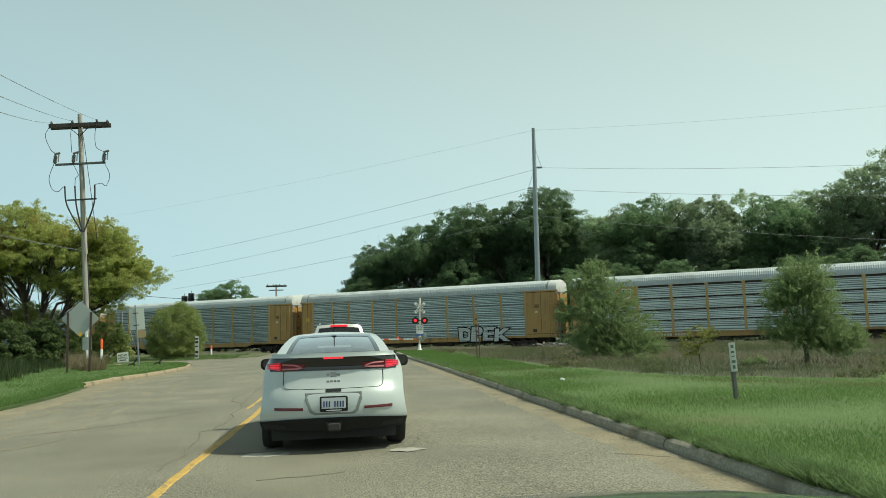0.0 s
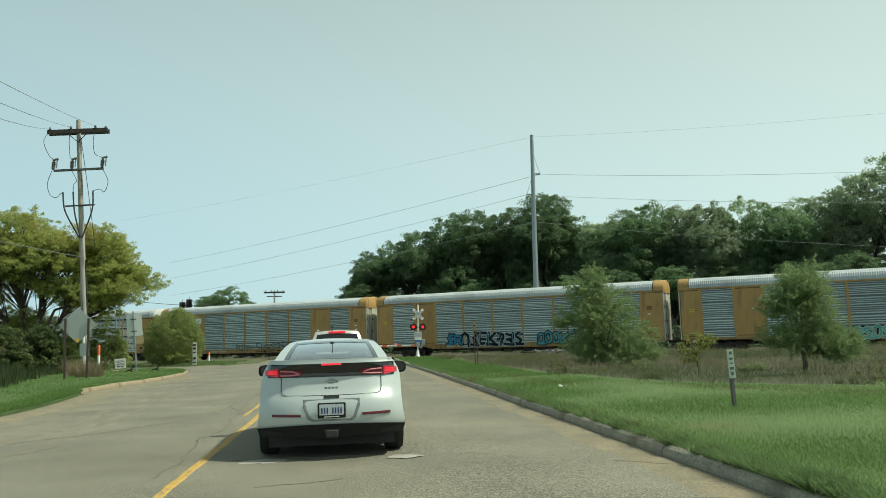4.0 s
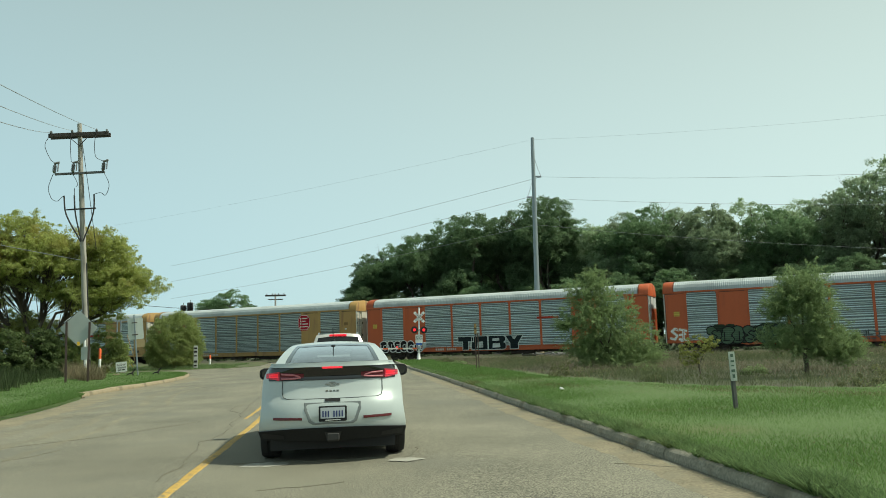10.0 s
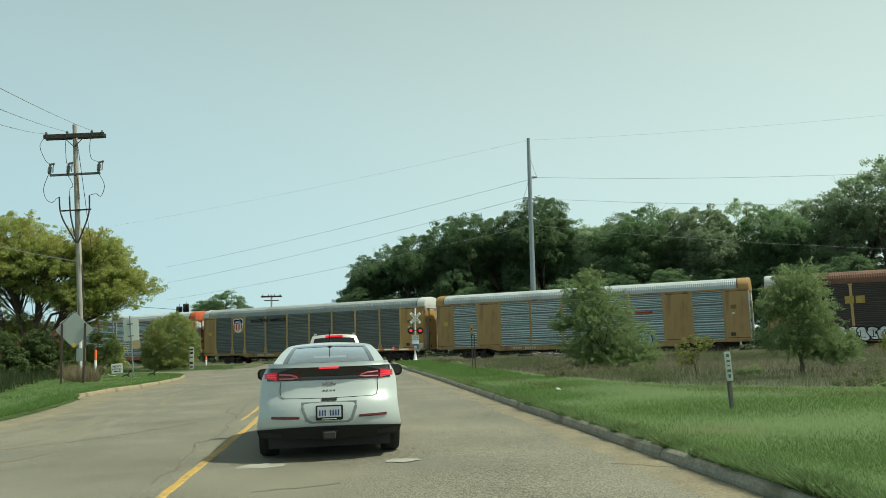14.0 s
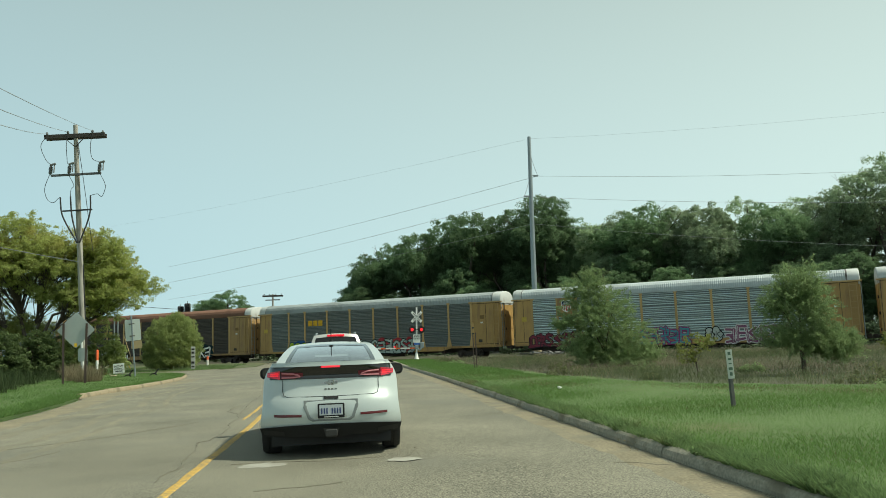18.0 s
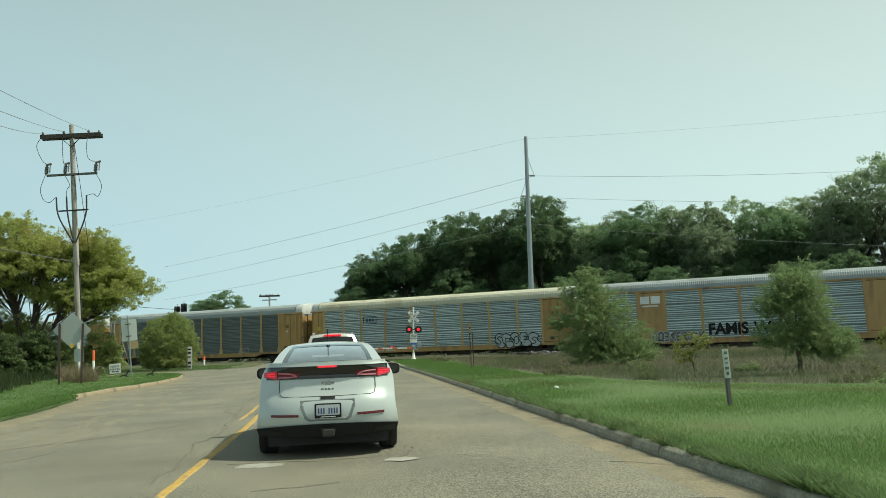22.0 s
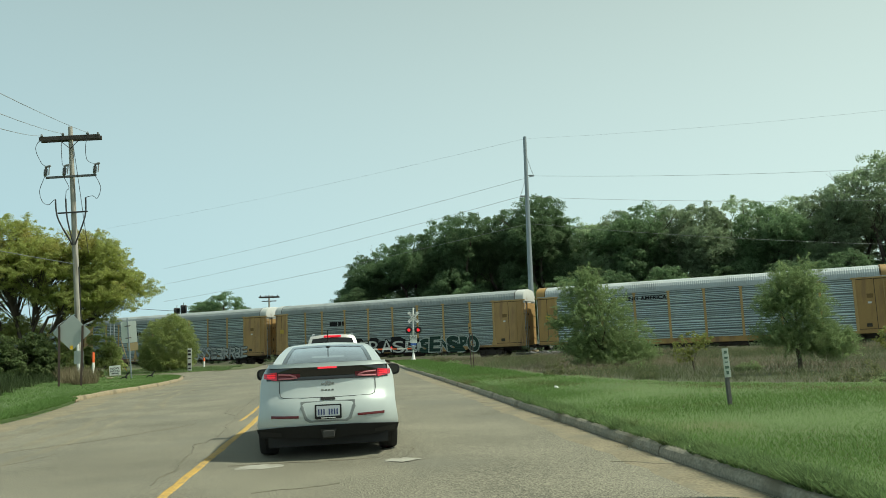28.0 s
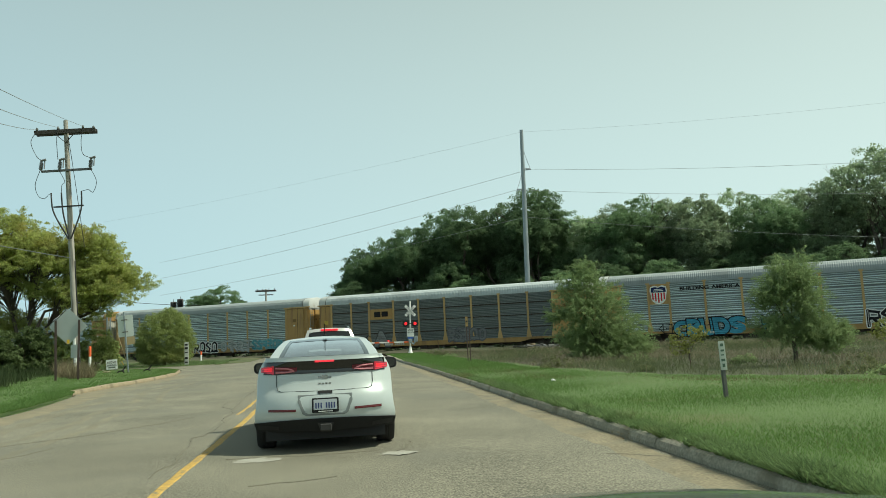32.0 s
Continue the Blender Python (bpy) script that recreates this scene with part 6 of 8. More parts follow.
def tree(name, label, at, lobes, trunk, leaf, size, count, clumps, spread, seed, group="", shell=0.35, flat=0.0, slim=0.28, puff=True, sprays=0, spray=(0.5, 0.2), corners=3, twigs=0):
    rng = np.random.default_rng(seed)
    root = thing(name, label, "tree", group, at=at)
    m = Mesh()
    base_r, fork, tops = trunk
    m.tube([(0, 0, -0.3), (0.02, 0, fork * 0.3), (0.0, 0.03, fork * 0.7), (0, 0, fork)], base_r * 1.25, 10, base_r * 0.8)
    for p in tops:
        limb(m, rng, (0, 0, fork * 0.9), p, base_r * 0.6, base_r * 0.16, 2)
    if sprays:
        # layered sprays of foliage, each on its own thin branch
        ends = lobe_points(rng, lobes, sprays, 0.8)
        ends = ends + rng.normal(0, 0.35 * min(spray[0], 0.6), ends.shape)
        lobes = []
        for e in ends:
            k = rng.uniform(0.6, 1.3)
            lobes.append((*e, spray[0] * k, spray[0] * k, spray[1] * k))
            near = min(tops, key=lambda p: (Vector(p) * 0.7 - Vector(e)).length)
            s = Vector((0, 0, fork * 0.9)).lerp(Vector(near), rng.uniform(0.35, 0.8))
            mid = s.lerp(Vector(e), 0.5) + Vector((rng.normal(), rng.normal(), rng.normal() + 0.6)) * 0.08 * (Vector(e) - s).length
            m.tube([s, mid, e], base_r * 0.13, 5, base_r * 0.04)
    part("trunk", m.data("trunk", BARK, smooth=60), root)
    pts = lobe_points(rng, lobes, twigs or clumps, shell)
    if twigs:
        ways = pts * np.array((1, 1, 0)) * 0.35 + rng.normal(0, 0.45, pts.shape) + np.array((0, 0, 0.55))
        ways /= np.linalg.norm(ways, axis=1)[:, None]
        part("crown", twig_mesh("crown", pts, ways, spread, count // len(pts), size, leaf, rng, slim), root)
        return root
    part("crown", leaf_mesh("crown", pts, size, leaf, count, spread, rng, flat, slim, puff, corners), root)
    return root


def make_trees():
    # broad tree with yellowing leaves
    x, y = -20.6, 55.0
    tree("maple_tree", "broad multi-stemmed tree with yellow-green turning leaves", pose(x, y, gz(y) + 0.1),
         [(-3.0, 0, 7.9, 5.0, 4.0, 3.1), (-0.4, 0.3, 8.8, 3.0, 3.0, 2.2), (3.7, 0, 7.9, 2.8, 2.6, 1.9), (1.0, -0.5, 7.9, 3.6, 3.6, 2.4), (-6.5, 0.2, 8.2, 3.4, 3.0, 2.6), (4.6, -0.2, 6.9, 3.4, 3.3, 2.6), (6.0, 0, 6.0, 2.1, 2.2, 1.7), (-5.5, 0.4, 5.6, 3.4, 3.2, 2.6), (2.4, 0.2, 5.4, 2.4, 2.2, 1.1), (4.6, -0.2, 4.4, 1.8, 1.6, 0.8), (-1.5, 1.0, 3.4, 3.0, 1.5, 1.6), (-5.5, 0.5, 3.2, 2.6, 1.5, 1.8)],
         (0.24, 1.6, [(-3.8, 0, 6.4), (-1.6, 0.4, 7.8), (1.2, -0.3, 7.6), (4.2, 0, 6.0), (5.8, 0.2, 5.0), (-5.6, 0, 4.6)]),
         LEAF_YELLOW, 0.095, 400000, 8500, 0.26, 3, shell=0.8, sprays=560, spray=(1.15, 0.6), slim=0.38)
    tree("shrub", "dense dark undergrowth below the trees", pose(-21.6, 58.0, gz(56)),
         [(0, 0, 1.0, 2.4, 1.6, 1.4), (-3.6, 0, 0.9, 2.6, 1.4, 1.2), (1.9, 0, 0.8, 1.0, 1.0, 1.0)], (0.08, 0.4, [(0, 0, 1.4), (1.2, 0, 1.2), (-2.6, 0, 1.2)]), LEAF_DARK, 0.16, 14000, 240, 0.25, 4)
    # most of these shrubs carry the shade below the tree in their leaf colour
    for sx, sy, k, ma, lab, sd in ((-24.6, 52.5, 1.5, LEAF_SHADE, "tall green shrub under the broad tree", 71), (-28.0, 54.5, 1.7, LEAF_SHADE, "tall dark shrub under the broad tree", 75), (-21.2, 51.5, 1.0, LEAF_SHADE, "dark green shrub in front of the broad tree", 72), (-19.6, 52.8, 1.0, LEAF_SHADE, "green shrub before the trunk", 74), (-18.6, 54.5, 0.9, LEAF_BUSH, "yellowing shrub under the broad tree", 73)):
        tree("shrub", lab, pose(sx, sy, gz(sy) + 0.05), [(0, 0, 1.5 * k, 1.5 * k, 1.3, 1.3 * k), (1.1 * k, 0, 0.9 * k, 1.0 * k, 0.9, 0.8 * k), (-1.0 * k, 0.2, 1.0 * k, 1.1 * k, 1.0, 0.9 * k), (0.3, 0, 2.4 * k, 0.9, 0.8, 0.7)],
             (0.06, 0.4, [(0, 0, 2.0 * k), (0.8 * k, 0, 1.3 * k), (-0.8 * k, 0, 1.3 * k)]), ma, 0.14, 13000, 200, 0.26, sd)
    tree("shrub", "yellow-green shrub beside the wooden pole", pose(-16.5, 57.0, gz(56)),
         [(0, 0, 1.9, 1.2, 0.9, 1.2), (0.5, 0, 0.8, 1.3, 0.9, 0.8), (-0.9, 0.3, 1.2, 1.0, 0.8, 1.0), (0.9, 0, 1.6, 0.7, 0.7, 0.7)], (0.05, 0.4, [(0, 0, 1.8), (0.5, 0, 1.2), (-0.5, 0, 1.2)]), LEAF_BUSH, 0.12, 18000, 320, 0.22, 44)
    # rounded bush by the track
    tree("bush", "large rounded green bush with yellowing leaves", pose(-13.5, 65.2, gz(64) + 0.1),
         [(0, 0, 2.4, 2.15, 2.0, 2.1), (-1.1, 0, 1.5, 1.3, 1.2, 1.5), (1.2, 0, 1.6, 1.2, 1.3, 1.5), (0.3, 0, 3.4, 1.3, 1.2, 1.1), (0, -0.3, 0.7, 2.1, 1.6, 0.7)],
         (0.1, 0.5, [(0.4, 0, 2.8), (-0.8, 0, 2.2), (0.9, 0.2, 2.4)]), LEAF_BUSH, 0.085, 90000, 2600, 0.21, 5)
    # feathery young trees
    tree("young_tree", "feathery young green tree among weeds", pose(11.75, 32.9, gz(33) + 0.05) @ Matrix.Diagonal((0.89, 0.89, 0.89, 1)),
         [(-0.75, 0, 3.7, 1.15, 1.0, 0.9), (-0.45, 0, 4.4, 0.6, 0.6, 0.6), (-1.0, 0, 2.5, 1.2, 1.1, 0.8), (0.2, 0, 2.8, 1.3, 1.1, 1.0), (0.7, 0, 1.4, 1.8, 1.3, 1.1), (-0.6, 0.1, 1.2, 1.5, 1.2, 0.9), (1.6, 0, 0.75, 1.1, 0.9, 0.6), (0.4, -0.1, 0.6, 1.3, 1.0, 0.6), (-0.9, 0, 0.8, 0.9, 0.9, 0.6), (-1.9, 0, 2.2, 0.7, 0.6, 0.4), (0.2, -0.2, 0.3, 2.0, 1.1, 0.4), (1.9, 0, 0.45, 0.9, 0.8, 0.4)],
         (0.07, 0.7, [(-0.5, 0, 4.4), (-1.1, 0, 2.8), (0.6, 0, 3.2), (1.2, 0.1, 1.9)]), LEAF_FINE, 0.10, 105000, 0, 0.62, 6, "young trees", 0.85, slim=0.13, twigs=1900)
    tree("young_tree", "feathery young green tree with a bare stem", pose(14.85, 23.1, gz(23) + 0.05) @ Matrix.Diagonal((0.87, 0.87, 0.87, 1)),
         [(0.2, 0, 3.3, 0.85, 0.8, 0.65), (-0.75, 0, 2.4, 0.75, 0.7, 0.6), (0.4, 0, 2.3, 0.95, 0.9, 0.8), (-0.7, 0, 1.3, 0.9, 0.7, 0.45), (0.7, 0, 1.3, 1.1, 0.9, 0.6), (1.5, 0, 1.0, 0.75, 0.7, 0.5), (-0.1, 0, 2.9, 0.9, 0.8, 0.6), (1.25, 0, 0.7, 0.85, 0.7, 0.45), (0.2, 0.1, 0.95, 0.8, 0.7, 0.45)],
         (0.075, 1.0, [(0.2, 0, 3.5), (-0.8, 0, 2.5), (0.9, 0, 2.2), (1.4, 0.1, 1.3)]), LEAF_FINE, 0.085, 96000, 0, 0.50, 7, "young trees", 0.85, slim=0.13, twigs=1750)
    tree("sapling", "small sapling with sparse yellow-green leaves", pose(11.75, 24.2, gz(24) + 0.05),
         [(-0.1, 0, 0.95, 0.6, 0.4, 0.35), (0.35, 0, 1.1, 0.35, 0.3, 0.25), (-0.35, 0, 0.6, 0.3, 0.3, 0.3)], (0.02, 0.4, [(-0.2, 0, 1.3), (0.5, 0, 1.2), (-0.4, 0, 0.8)]), LEAF_SHRUB, 0.085, 1300, 130, 0.09, 8)
    tree("sapling", "small yellow-green sapling among weeds", pose(20.6, 26.0, gz(24) + 0.05),
         [(0, 0, 0.8, 0.7, 0.5, 0.45)], (0.02, 0.3, [(-0.2, 0, 0.9), (0.4, 0, 0.8)]), LEAF_SHRUB, 0.085, 900, 90, 0.1, 9)
    # the wood behind the track: a few shapes, each tree set on its own
    rng = np.random.default_rng(12)
    kinds = []
    for k in range(9):
        airy = k > 6
        lobes = [(0, 0, 7.7, 2.0, 2.0, 2.2)]
        for _ in range(11):
            a, r = rng.random() * 2 * math.pi, rng.uniform(1.0, 2.3)
            q = rng.uniform(0.9, 1.6)
            lobes.append((r * math.cos(a), r * math.sin(a), rng.uniform(2.4, 7.9), q, q, q * rng.uniform(0.75, 0.95)))
        t = tree("forest_tree", "tall leafy deciduous tree in a dark green wood", pose(0, 0, 0), lobes,
                 (0.26, 3.4, [(-1.4, 0.4, 7.0), (0.3, -1.0, 8.4), (1.4, 0.4, 6.8)]), LEAF_HAZED if airy else (LEAF_DARK, LEAF_DARK, LEAF_HAZED)[k % 3], 0.095, 52000 if airy else 92000, 560 if airy else (1250, 1100, 1350)[k % 3], 0.34 if airy else (0.33, 0.36, 0.30)[k % 3], 20 + k, "trees of the wood", 0.30, slim=0.45)
        kinds.append(t)
    spots = []
    # front row: place along the track, distance behind it, height
    for s, d, h in ((-18.2, 31, 12.4), (-16.4, 30, 14.8), (-13.2, 32, 16.4), (-8.6, 30, 17.6), (-3.8, 32, 19.6), (0.6, 29, 19.6), (4.2, 32, 19.4), (7.4, 31, 18.2), (10.2, 30, 21.0), (13.2, 33, 17.4), (16.8, 31, 16.6), (20.0, 33, 17.6),
                    (23.0, 31, 18.2), (26.6, 34, 17.8), (30.0, 31, 17.6), (33.8, 33, 18.2), (37.2, 30, 16.4), (40.4, 33, 17.0), (43.2, 31, 17.4), (46.2, 34, 18.2), (49.2, 31, 20.8), (53.0, 34, 22.0), (57.5, 31, 22.0), (62.0, 33, 22.5), (67.0, 31, 22.0), (73, 33, 23),
                    (-14.6, 25, 9.6), (-9, 24, 8.6), (-3, 25, 9.0), (3, 24, 9.2), (9, 25, 8.8), (15, 24, 9.0), (21, 25, 9.4), (27, 24, 9.6), (33, 26, 9.4), (39, 24, 9.2), (45, 25, 9.8), (51, 24, 9.6), (58, 25, 10.2), (66, 24, 10.0),
                    (-9.0, 40, 15.0), (-2.0, 41, 17.0), (6.0, 42, 17.6), (14.0, 41, 15.0), (22.0, 41, 16.4), (30.0, 42, 16.6), (38.0, 41, 15.5), (47.0, 42, 17.4), (56.0, 42, 20.0), (66, 41, 20)):
        spots.append((s, d, h))
    placed = set()
    for i, (s, d, h) in enumerate(spots):
        p = Vector((1.41, 76.43, 0)) + ALONG * s + AWAY * d
        k = h / 10.25
        # tall trees on the right mostly take the leaf paled for haze
        light = s > 14 and h > 12
        which = (2, 5)[i % 2] if light and i % 4 else (0, 1, 3, 4, 6)[i % 5]
        if h > 12 and (s > 44 or i in (15, 18, 20)):
            which = 7 + i % 2
        src = kinds[which]
        wide = k * (1.0 if h > 12 else 1.35) * (0.92 + 0.16 * ((i * 7) % 5) / 4)
        ob = copy_thing(src, Matrix.Identity(4)) if which in placed else src
        placed.add(which)
        turn = Euler((0, 0, i * 2.1)).to_matrix().to_4x4()
        ob.matrix_basis = Matrix.Translation((p.x, p.y, -0.6)) @ turn @ Matrix.Diagonal((wide, wide, k, 1))
    # dark undergrowth along the far side of the track
    n = 900
    s, d = rng.uniform(-62, 84, n), rng.uniform(9, 22, n)
    pts = np.array([(TRACK + ALONG * a + AWAY * c).to_tuple() for a, c in zip(s, d)])
    pts[:, 2] = -0.7 + rng.random(n) ** 0.8 * (1.3 + 0.12 * (d - 9))
    tagged(new("undergrowth", leaf_mesh("undergrowth", pts, 0.28, LEAF_UNDER, 110000, 0.6, rng, puff=True)), "dark leafy undergrowth along the far side of the track", "undergrowth", kind="stuff")
    # far tree left of the wood
    far = copy_thing(kinds[1], Matrix.Identity(4))
    far.matrix_basis = Matrix.Translation((-18.2, 130, -1.0)) @ Matrix.Diagonal((1.6, 1.6, 1.16, 1))
    far = copy_thing(kinds[4], Matrix.Identity(4))
    far.matrix_basis = Matrix.Translation((-15.6, 134, -1.0)) @ Matrix.Diagonal((0.9, 0.9, 0.98, 1))


# poles and wires
def catenary(a, b, sag, n=14):
    a, b = Vector(a), Vector(b)
    return [a.lerp(b, k / n) - Vector((0, 0, sag * 4 * (k / n) * (1 - k / n))) for k in range(n + 1)]


def wire(a, b, sag, r, label="thin overhead wire between poles", material=None):
    m = Mesh()
    m.tube(catenary(a, b, sag), r, 5)
    return thing("overhead_wire", label, "wire", "overhead wires", mesh=m.data("overhead_wire", material or WIRE))


def smooth_line(p, n=6):
    """A curve through the given points."""
    p = [Vector(a) for a in p]
    p = [p[0]] + p + [p[-1]]
    out = []
    for a, b, c, d in zip(p, p[1:], p[2:], p[3:]):
        for k in range(n):
            t = k / n
            out.append(0.5 * (2 * b + (c - a) * t + (2 * a - 5 * b + 4 * c - d) * t * t + (3 * b - a - 3 * c + d) * t ** 3))
    return out + [p[-1]]


def make_left_pole():
    x, y = -13.62, 44.0
    root = thing("utility_pole", "weathered wooden utility pole with crossarms and fuse cutouts", "utility pole", at=Matrix.Translation((x, y, gz(y) + 0.1)) @ Euler((0, radians(-3.0), 0)).to_matrix().to_4x4())
    m = Mesh()
    m.tube([(0, 0, -0.4), (0, 0, 5), (0, 0, 10), (0, 0, 14.2)], 0.175, 14, 0.115)
    part("shaft", m.data("shaft", POLE_WOOD, smooth=60), root)
    m = Mesh()
    for dy in (-0.17, 0.17):
        m.box(-1.6, 1.6, dy - 0.05, dy + 0.05, 13.42, 13.66, 0.012)
    part("crossarm", m.data("crossarm", WOOD_DARK), root, "dark double timber crossarm")
    m = Mesh()
    for s in (-1, 1):
        m.tube([(s * 0.55, -0.2, 13.45), (0, -0.16, 12.9)], 0.022, 6)
    part("brace", m.data("brace", WOOD_DARK), root)
    for px, h in ((-1.45, 13.72), (-0.35, 13.74), (0.95, 13.74), (1.5, 13.68)):
        m = Mesh()
        m.lathe((px, -0.18, h), (0, 0, 1), [(-0.08, 0.02), (-0.06, 0.06), (0, 0.075), (0.03, 0.05), (0.06, 0.06), (0.1, 0.02)], 12)
        part("insulator", m.data("insulator", CERAMIC, smooth=50), root)
    m = Mesh()
    m.box(-1.32, 1.32, -0.22, -0.12, 11.28, 11.40, 0.012)
    part("equipment_arm", m.data("equipment_arm", mat("arm_grey_fibreglass", (0.10, 0.105, 0.11), 0.6)), root)
    for px in (-1.32, -0.35, 1.25):
        m = Mesh()
        prof = [(0.0, 0.05)] + [(0.06 + 0.055 * k + e, r) for k in range(7) for e, r in ((0, 0.075), (0.02, 0.12), (0.035, 0.075))] + [(0.5, 0.04)]
        m.lathe((px, -0.28, 11.38), (0.14, 0, 1), prof, 12)
        m.tube([(px + 0.02, -0.3, 11.9), (px + 0.32, -0.32, 11.97)], 0.06, 6)
        m.tube([(px + 0.25, -0.3, 11.92), (px + 0.22, -0.36, 11.45)], 0.035, 6)
        part("fuse_cutout", m.data("fuse_cutout", CERAMIC, smooth=50), root, "ceramic fuse cutout")
    m = Mesh()
    m.box(-0.78, 0.78, -0.2, -0.14, 9.28, 9.36, 0.01)
    part("cable_bracket", m.data("cable_bracket", CABLE), root)
    for px, k in ((-0.85, 0.5), (-0.32, 0.25), (0.72, -0.5)):
        m = Mesh()
        m.tube(smooth_line([(px, -0.22, 10.1), (px + 0.06 * k, -0.22, 9.3), (px * 0.75, -0.22, 8.7), (px * 0.3, -0.2, 7.9), (px * 0.08, -0.2, 7.5)]), 0.042, 8)
        part("riser_cable", m.data("riser_cable", CABLE, smooth=60), root)
    for p in ([(-1.45, -0.2, 13.6), (-1.75, -0.3, 13.0), (-1.5, -0.3, 12.2), (-1.25, -0.3, 11.95)], [(-0.35, -0.2, 13.7), (-0.42, -0.3, 13.0), (-0.4, -0.3, 11.95)], [(0.95, -0.2, 13.7), (0.85, -0.3, 12.9), (0.9, -0.3, 12.2), (1.25, -0.3, 11.95)],
              [(-1.35, -0.3, 11.35), (-1.62, -0.3, 10.6), (-1.5, -0.3, 10.0), (-1.2, -0.3, 9.8), (-0.95, -0.3, 10.0), (-0.85, -0.22, 10.1)], [(1.28, -0.3, 11.3), (1.55, -0.3, 10.6), (1.35, -0.3, 10.0), (1.1, -0.3, 10.15), (0.72, -0.22, 10.1)],
              [(-0.35, -0.3, 11.3), (-0.1, -0.3, 10.7), (-0.25, -0.3, 10.5), (-0.32, -0.22, 10.1)], [(0.15, -0.15, 13.2), (0.45, -0.25, 10.4), (0.75, -0.25, 7.0)]):
        m = Mesh()
        m.tube(smooth_line(p), 0.016, 5)
        part("jumper_wire", m.data("jumper_wire", CABLE), root)
    m = Mesh()
    m.tube([(0.19, -0.05, 0.2), (0.175, -0.05, 4.0), (0.17, -0.05, 6.3)], 0.028, 6)
    part("conduit", m.data("conduit", CABLE), root)
    m = Mesh()
    m.box(-0.06, 0.06, -0.24, -0.17, 0.5, 3.2, 0.02)
    part("cable_guard", m.data("cable_guard", WHITE), root, "white plastic cable guard")
    top = root.matrix_basis
    for lx, q, z in ((-1.5, (-8.39, 20, 7.5), 13.72), (-0.35, (-8.41, 20, 7.91), 13.78), (0.95, (-8.43, 20, 8.47), 13.78)):
        a = top @ Vector((lx, -0.18, z))
        b = Vector(q)
        far = a + (b - a) * 2.2
        wire(a, far, 0.3, 0.011, "bare overhead wire leaving the wooden pole")
    a = top @ Vector((0, -0.2, 6.45))
    wire(a, a + (Vector((-19.6, 44.0, 7.78)) - a) * 3, 0.2, 0.02, "grey overhead cable clamped to the wooden pole")


def make_steel_pole():
    x, y = 19.12, 73.1
    root = thing("steel_pole", "tall tapered grey steel transmission pole behind the track", "utility pole", at=Matrix.Translation((x, y, -0.9)) @ Euler((0, radians(0.8), 0)).to_matrix().to_4x4())
    m = Mesh()
    m.tube([(0, 0, -0.2), (0, 0, 7), (0, 0, 15), (0, 0, 22.3)], 0.31, 16, 0.17)
    part("shaft", m.data("shaft", STEEL_GREY, smooth=60), root)
    m = Mesh()
    m.lathe((0, 0, 0), (0, 0, 1), [(0.2, 0.5), (1.0, 0.5), (1.0, 0.1)], 16)
    part("base_sleeve", m.data("base_sleeve", CONCRETE_PALE), root, "pale concrete base")
    for s, h in ((1, 18.3), (-1, 16.2)):
        m = Mesh()
        m.tube([(0.1 * s, -0.1, h), (0.75 * s, -0.15, h - 0.05)], 0.05, 8)
        for k in range(5):
            m.disc((0.3 * s + 0.1 * k * s, -0.13, h - 0.02), (s, 0, 0), 0.1, 0.05, 10)
        part("insulator_arm", m.data("insulator_arm", STEEL_GREY), root)
        m = Mesh()
        m.tube([(0.1 * s, -0.1, h + 1.9), (0.45 * s, -0.15, h + 0.7), (0.72 * s, -0.15, h)], 0.02, 5)
        part("stay", m.data("stay", WIRE), root)
    P = root.matrix_basis
    top, up, low, mid = P @ Vector((0, 0, 22.1)), P @ Vector((0.72, -0.15, 18.25)), P @ Vector((-0.72, -0.15, 16.15)), P @ Vector((0, -0.2, 13.4))
    for a, b in ((top, (45.02, 55.74, 20.25)), (up, (44.67, 55.98, 15.40)), (low, (44.52, 56.08, 12.80)), (mid, (44.22, 56.28, 9.20))):
        b = Vector(b)
        wire(a, a + (b - a) * 2.6, 1.6, 0.013 if a is not top else 0.006, "bare transmission wire leaving the steel pole")
    for a, b, r in ((top, (-39.34, 140, 23.4), 0.007), (up, (-29.65, 140, 15.99), 0.017), (low, (-29.62, 140, 13.18), 0.017), (mid, (-29.59, 140, 10.18), 0.017)):
        wire(a, b, 0.45, r, "bare transmission wire leaving the steel pole")
    # far wooden pole beyond the track
    root = thing("utility_pole", "distant wooden utility pole with a single crossarm", "utility pole", at=pose(-10.7, 130, -0.6))
    m = Mesh()
    m.tube([(0, 0, -0.2), (0, 0, 10.6)], 0.2, 10, 0.14)
    part("shaft", m.data("shaft", POLE_WOOD), root)
    m = Mesh()
    m.box(-1.7, 1.7, -0.14, 0.14, 10.15, 10.42, 0.02)
    m.box(-1.2, 1.2, -0.1, 0.1, 9.55, 9.7, 0.02)
    for px in (-1.4, -0.5, 0.5, 1.4):
        m.tube([(px, 0, 10.4), (px, 0, 10.65)], 0.07, 6)
    part("crossarm", m.data("crossarm", WOOD_DARK), root)


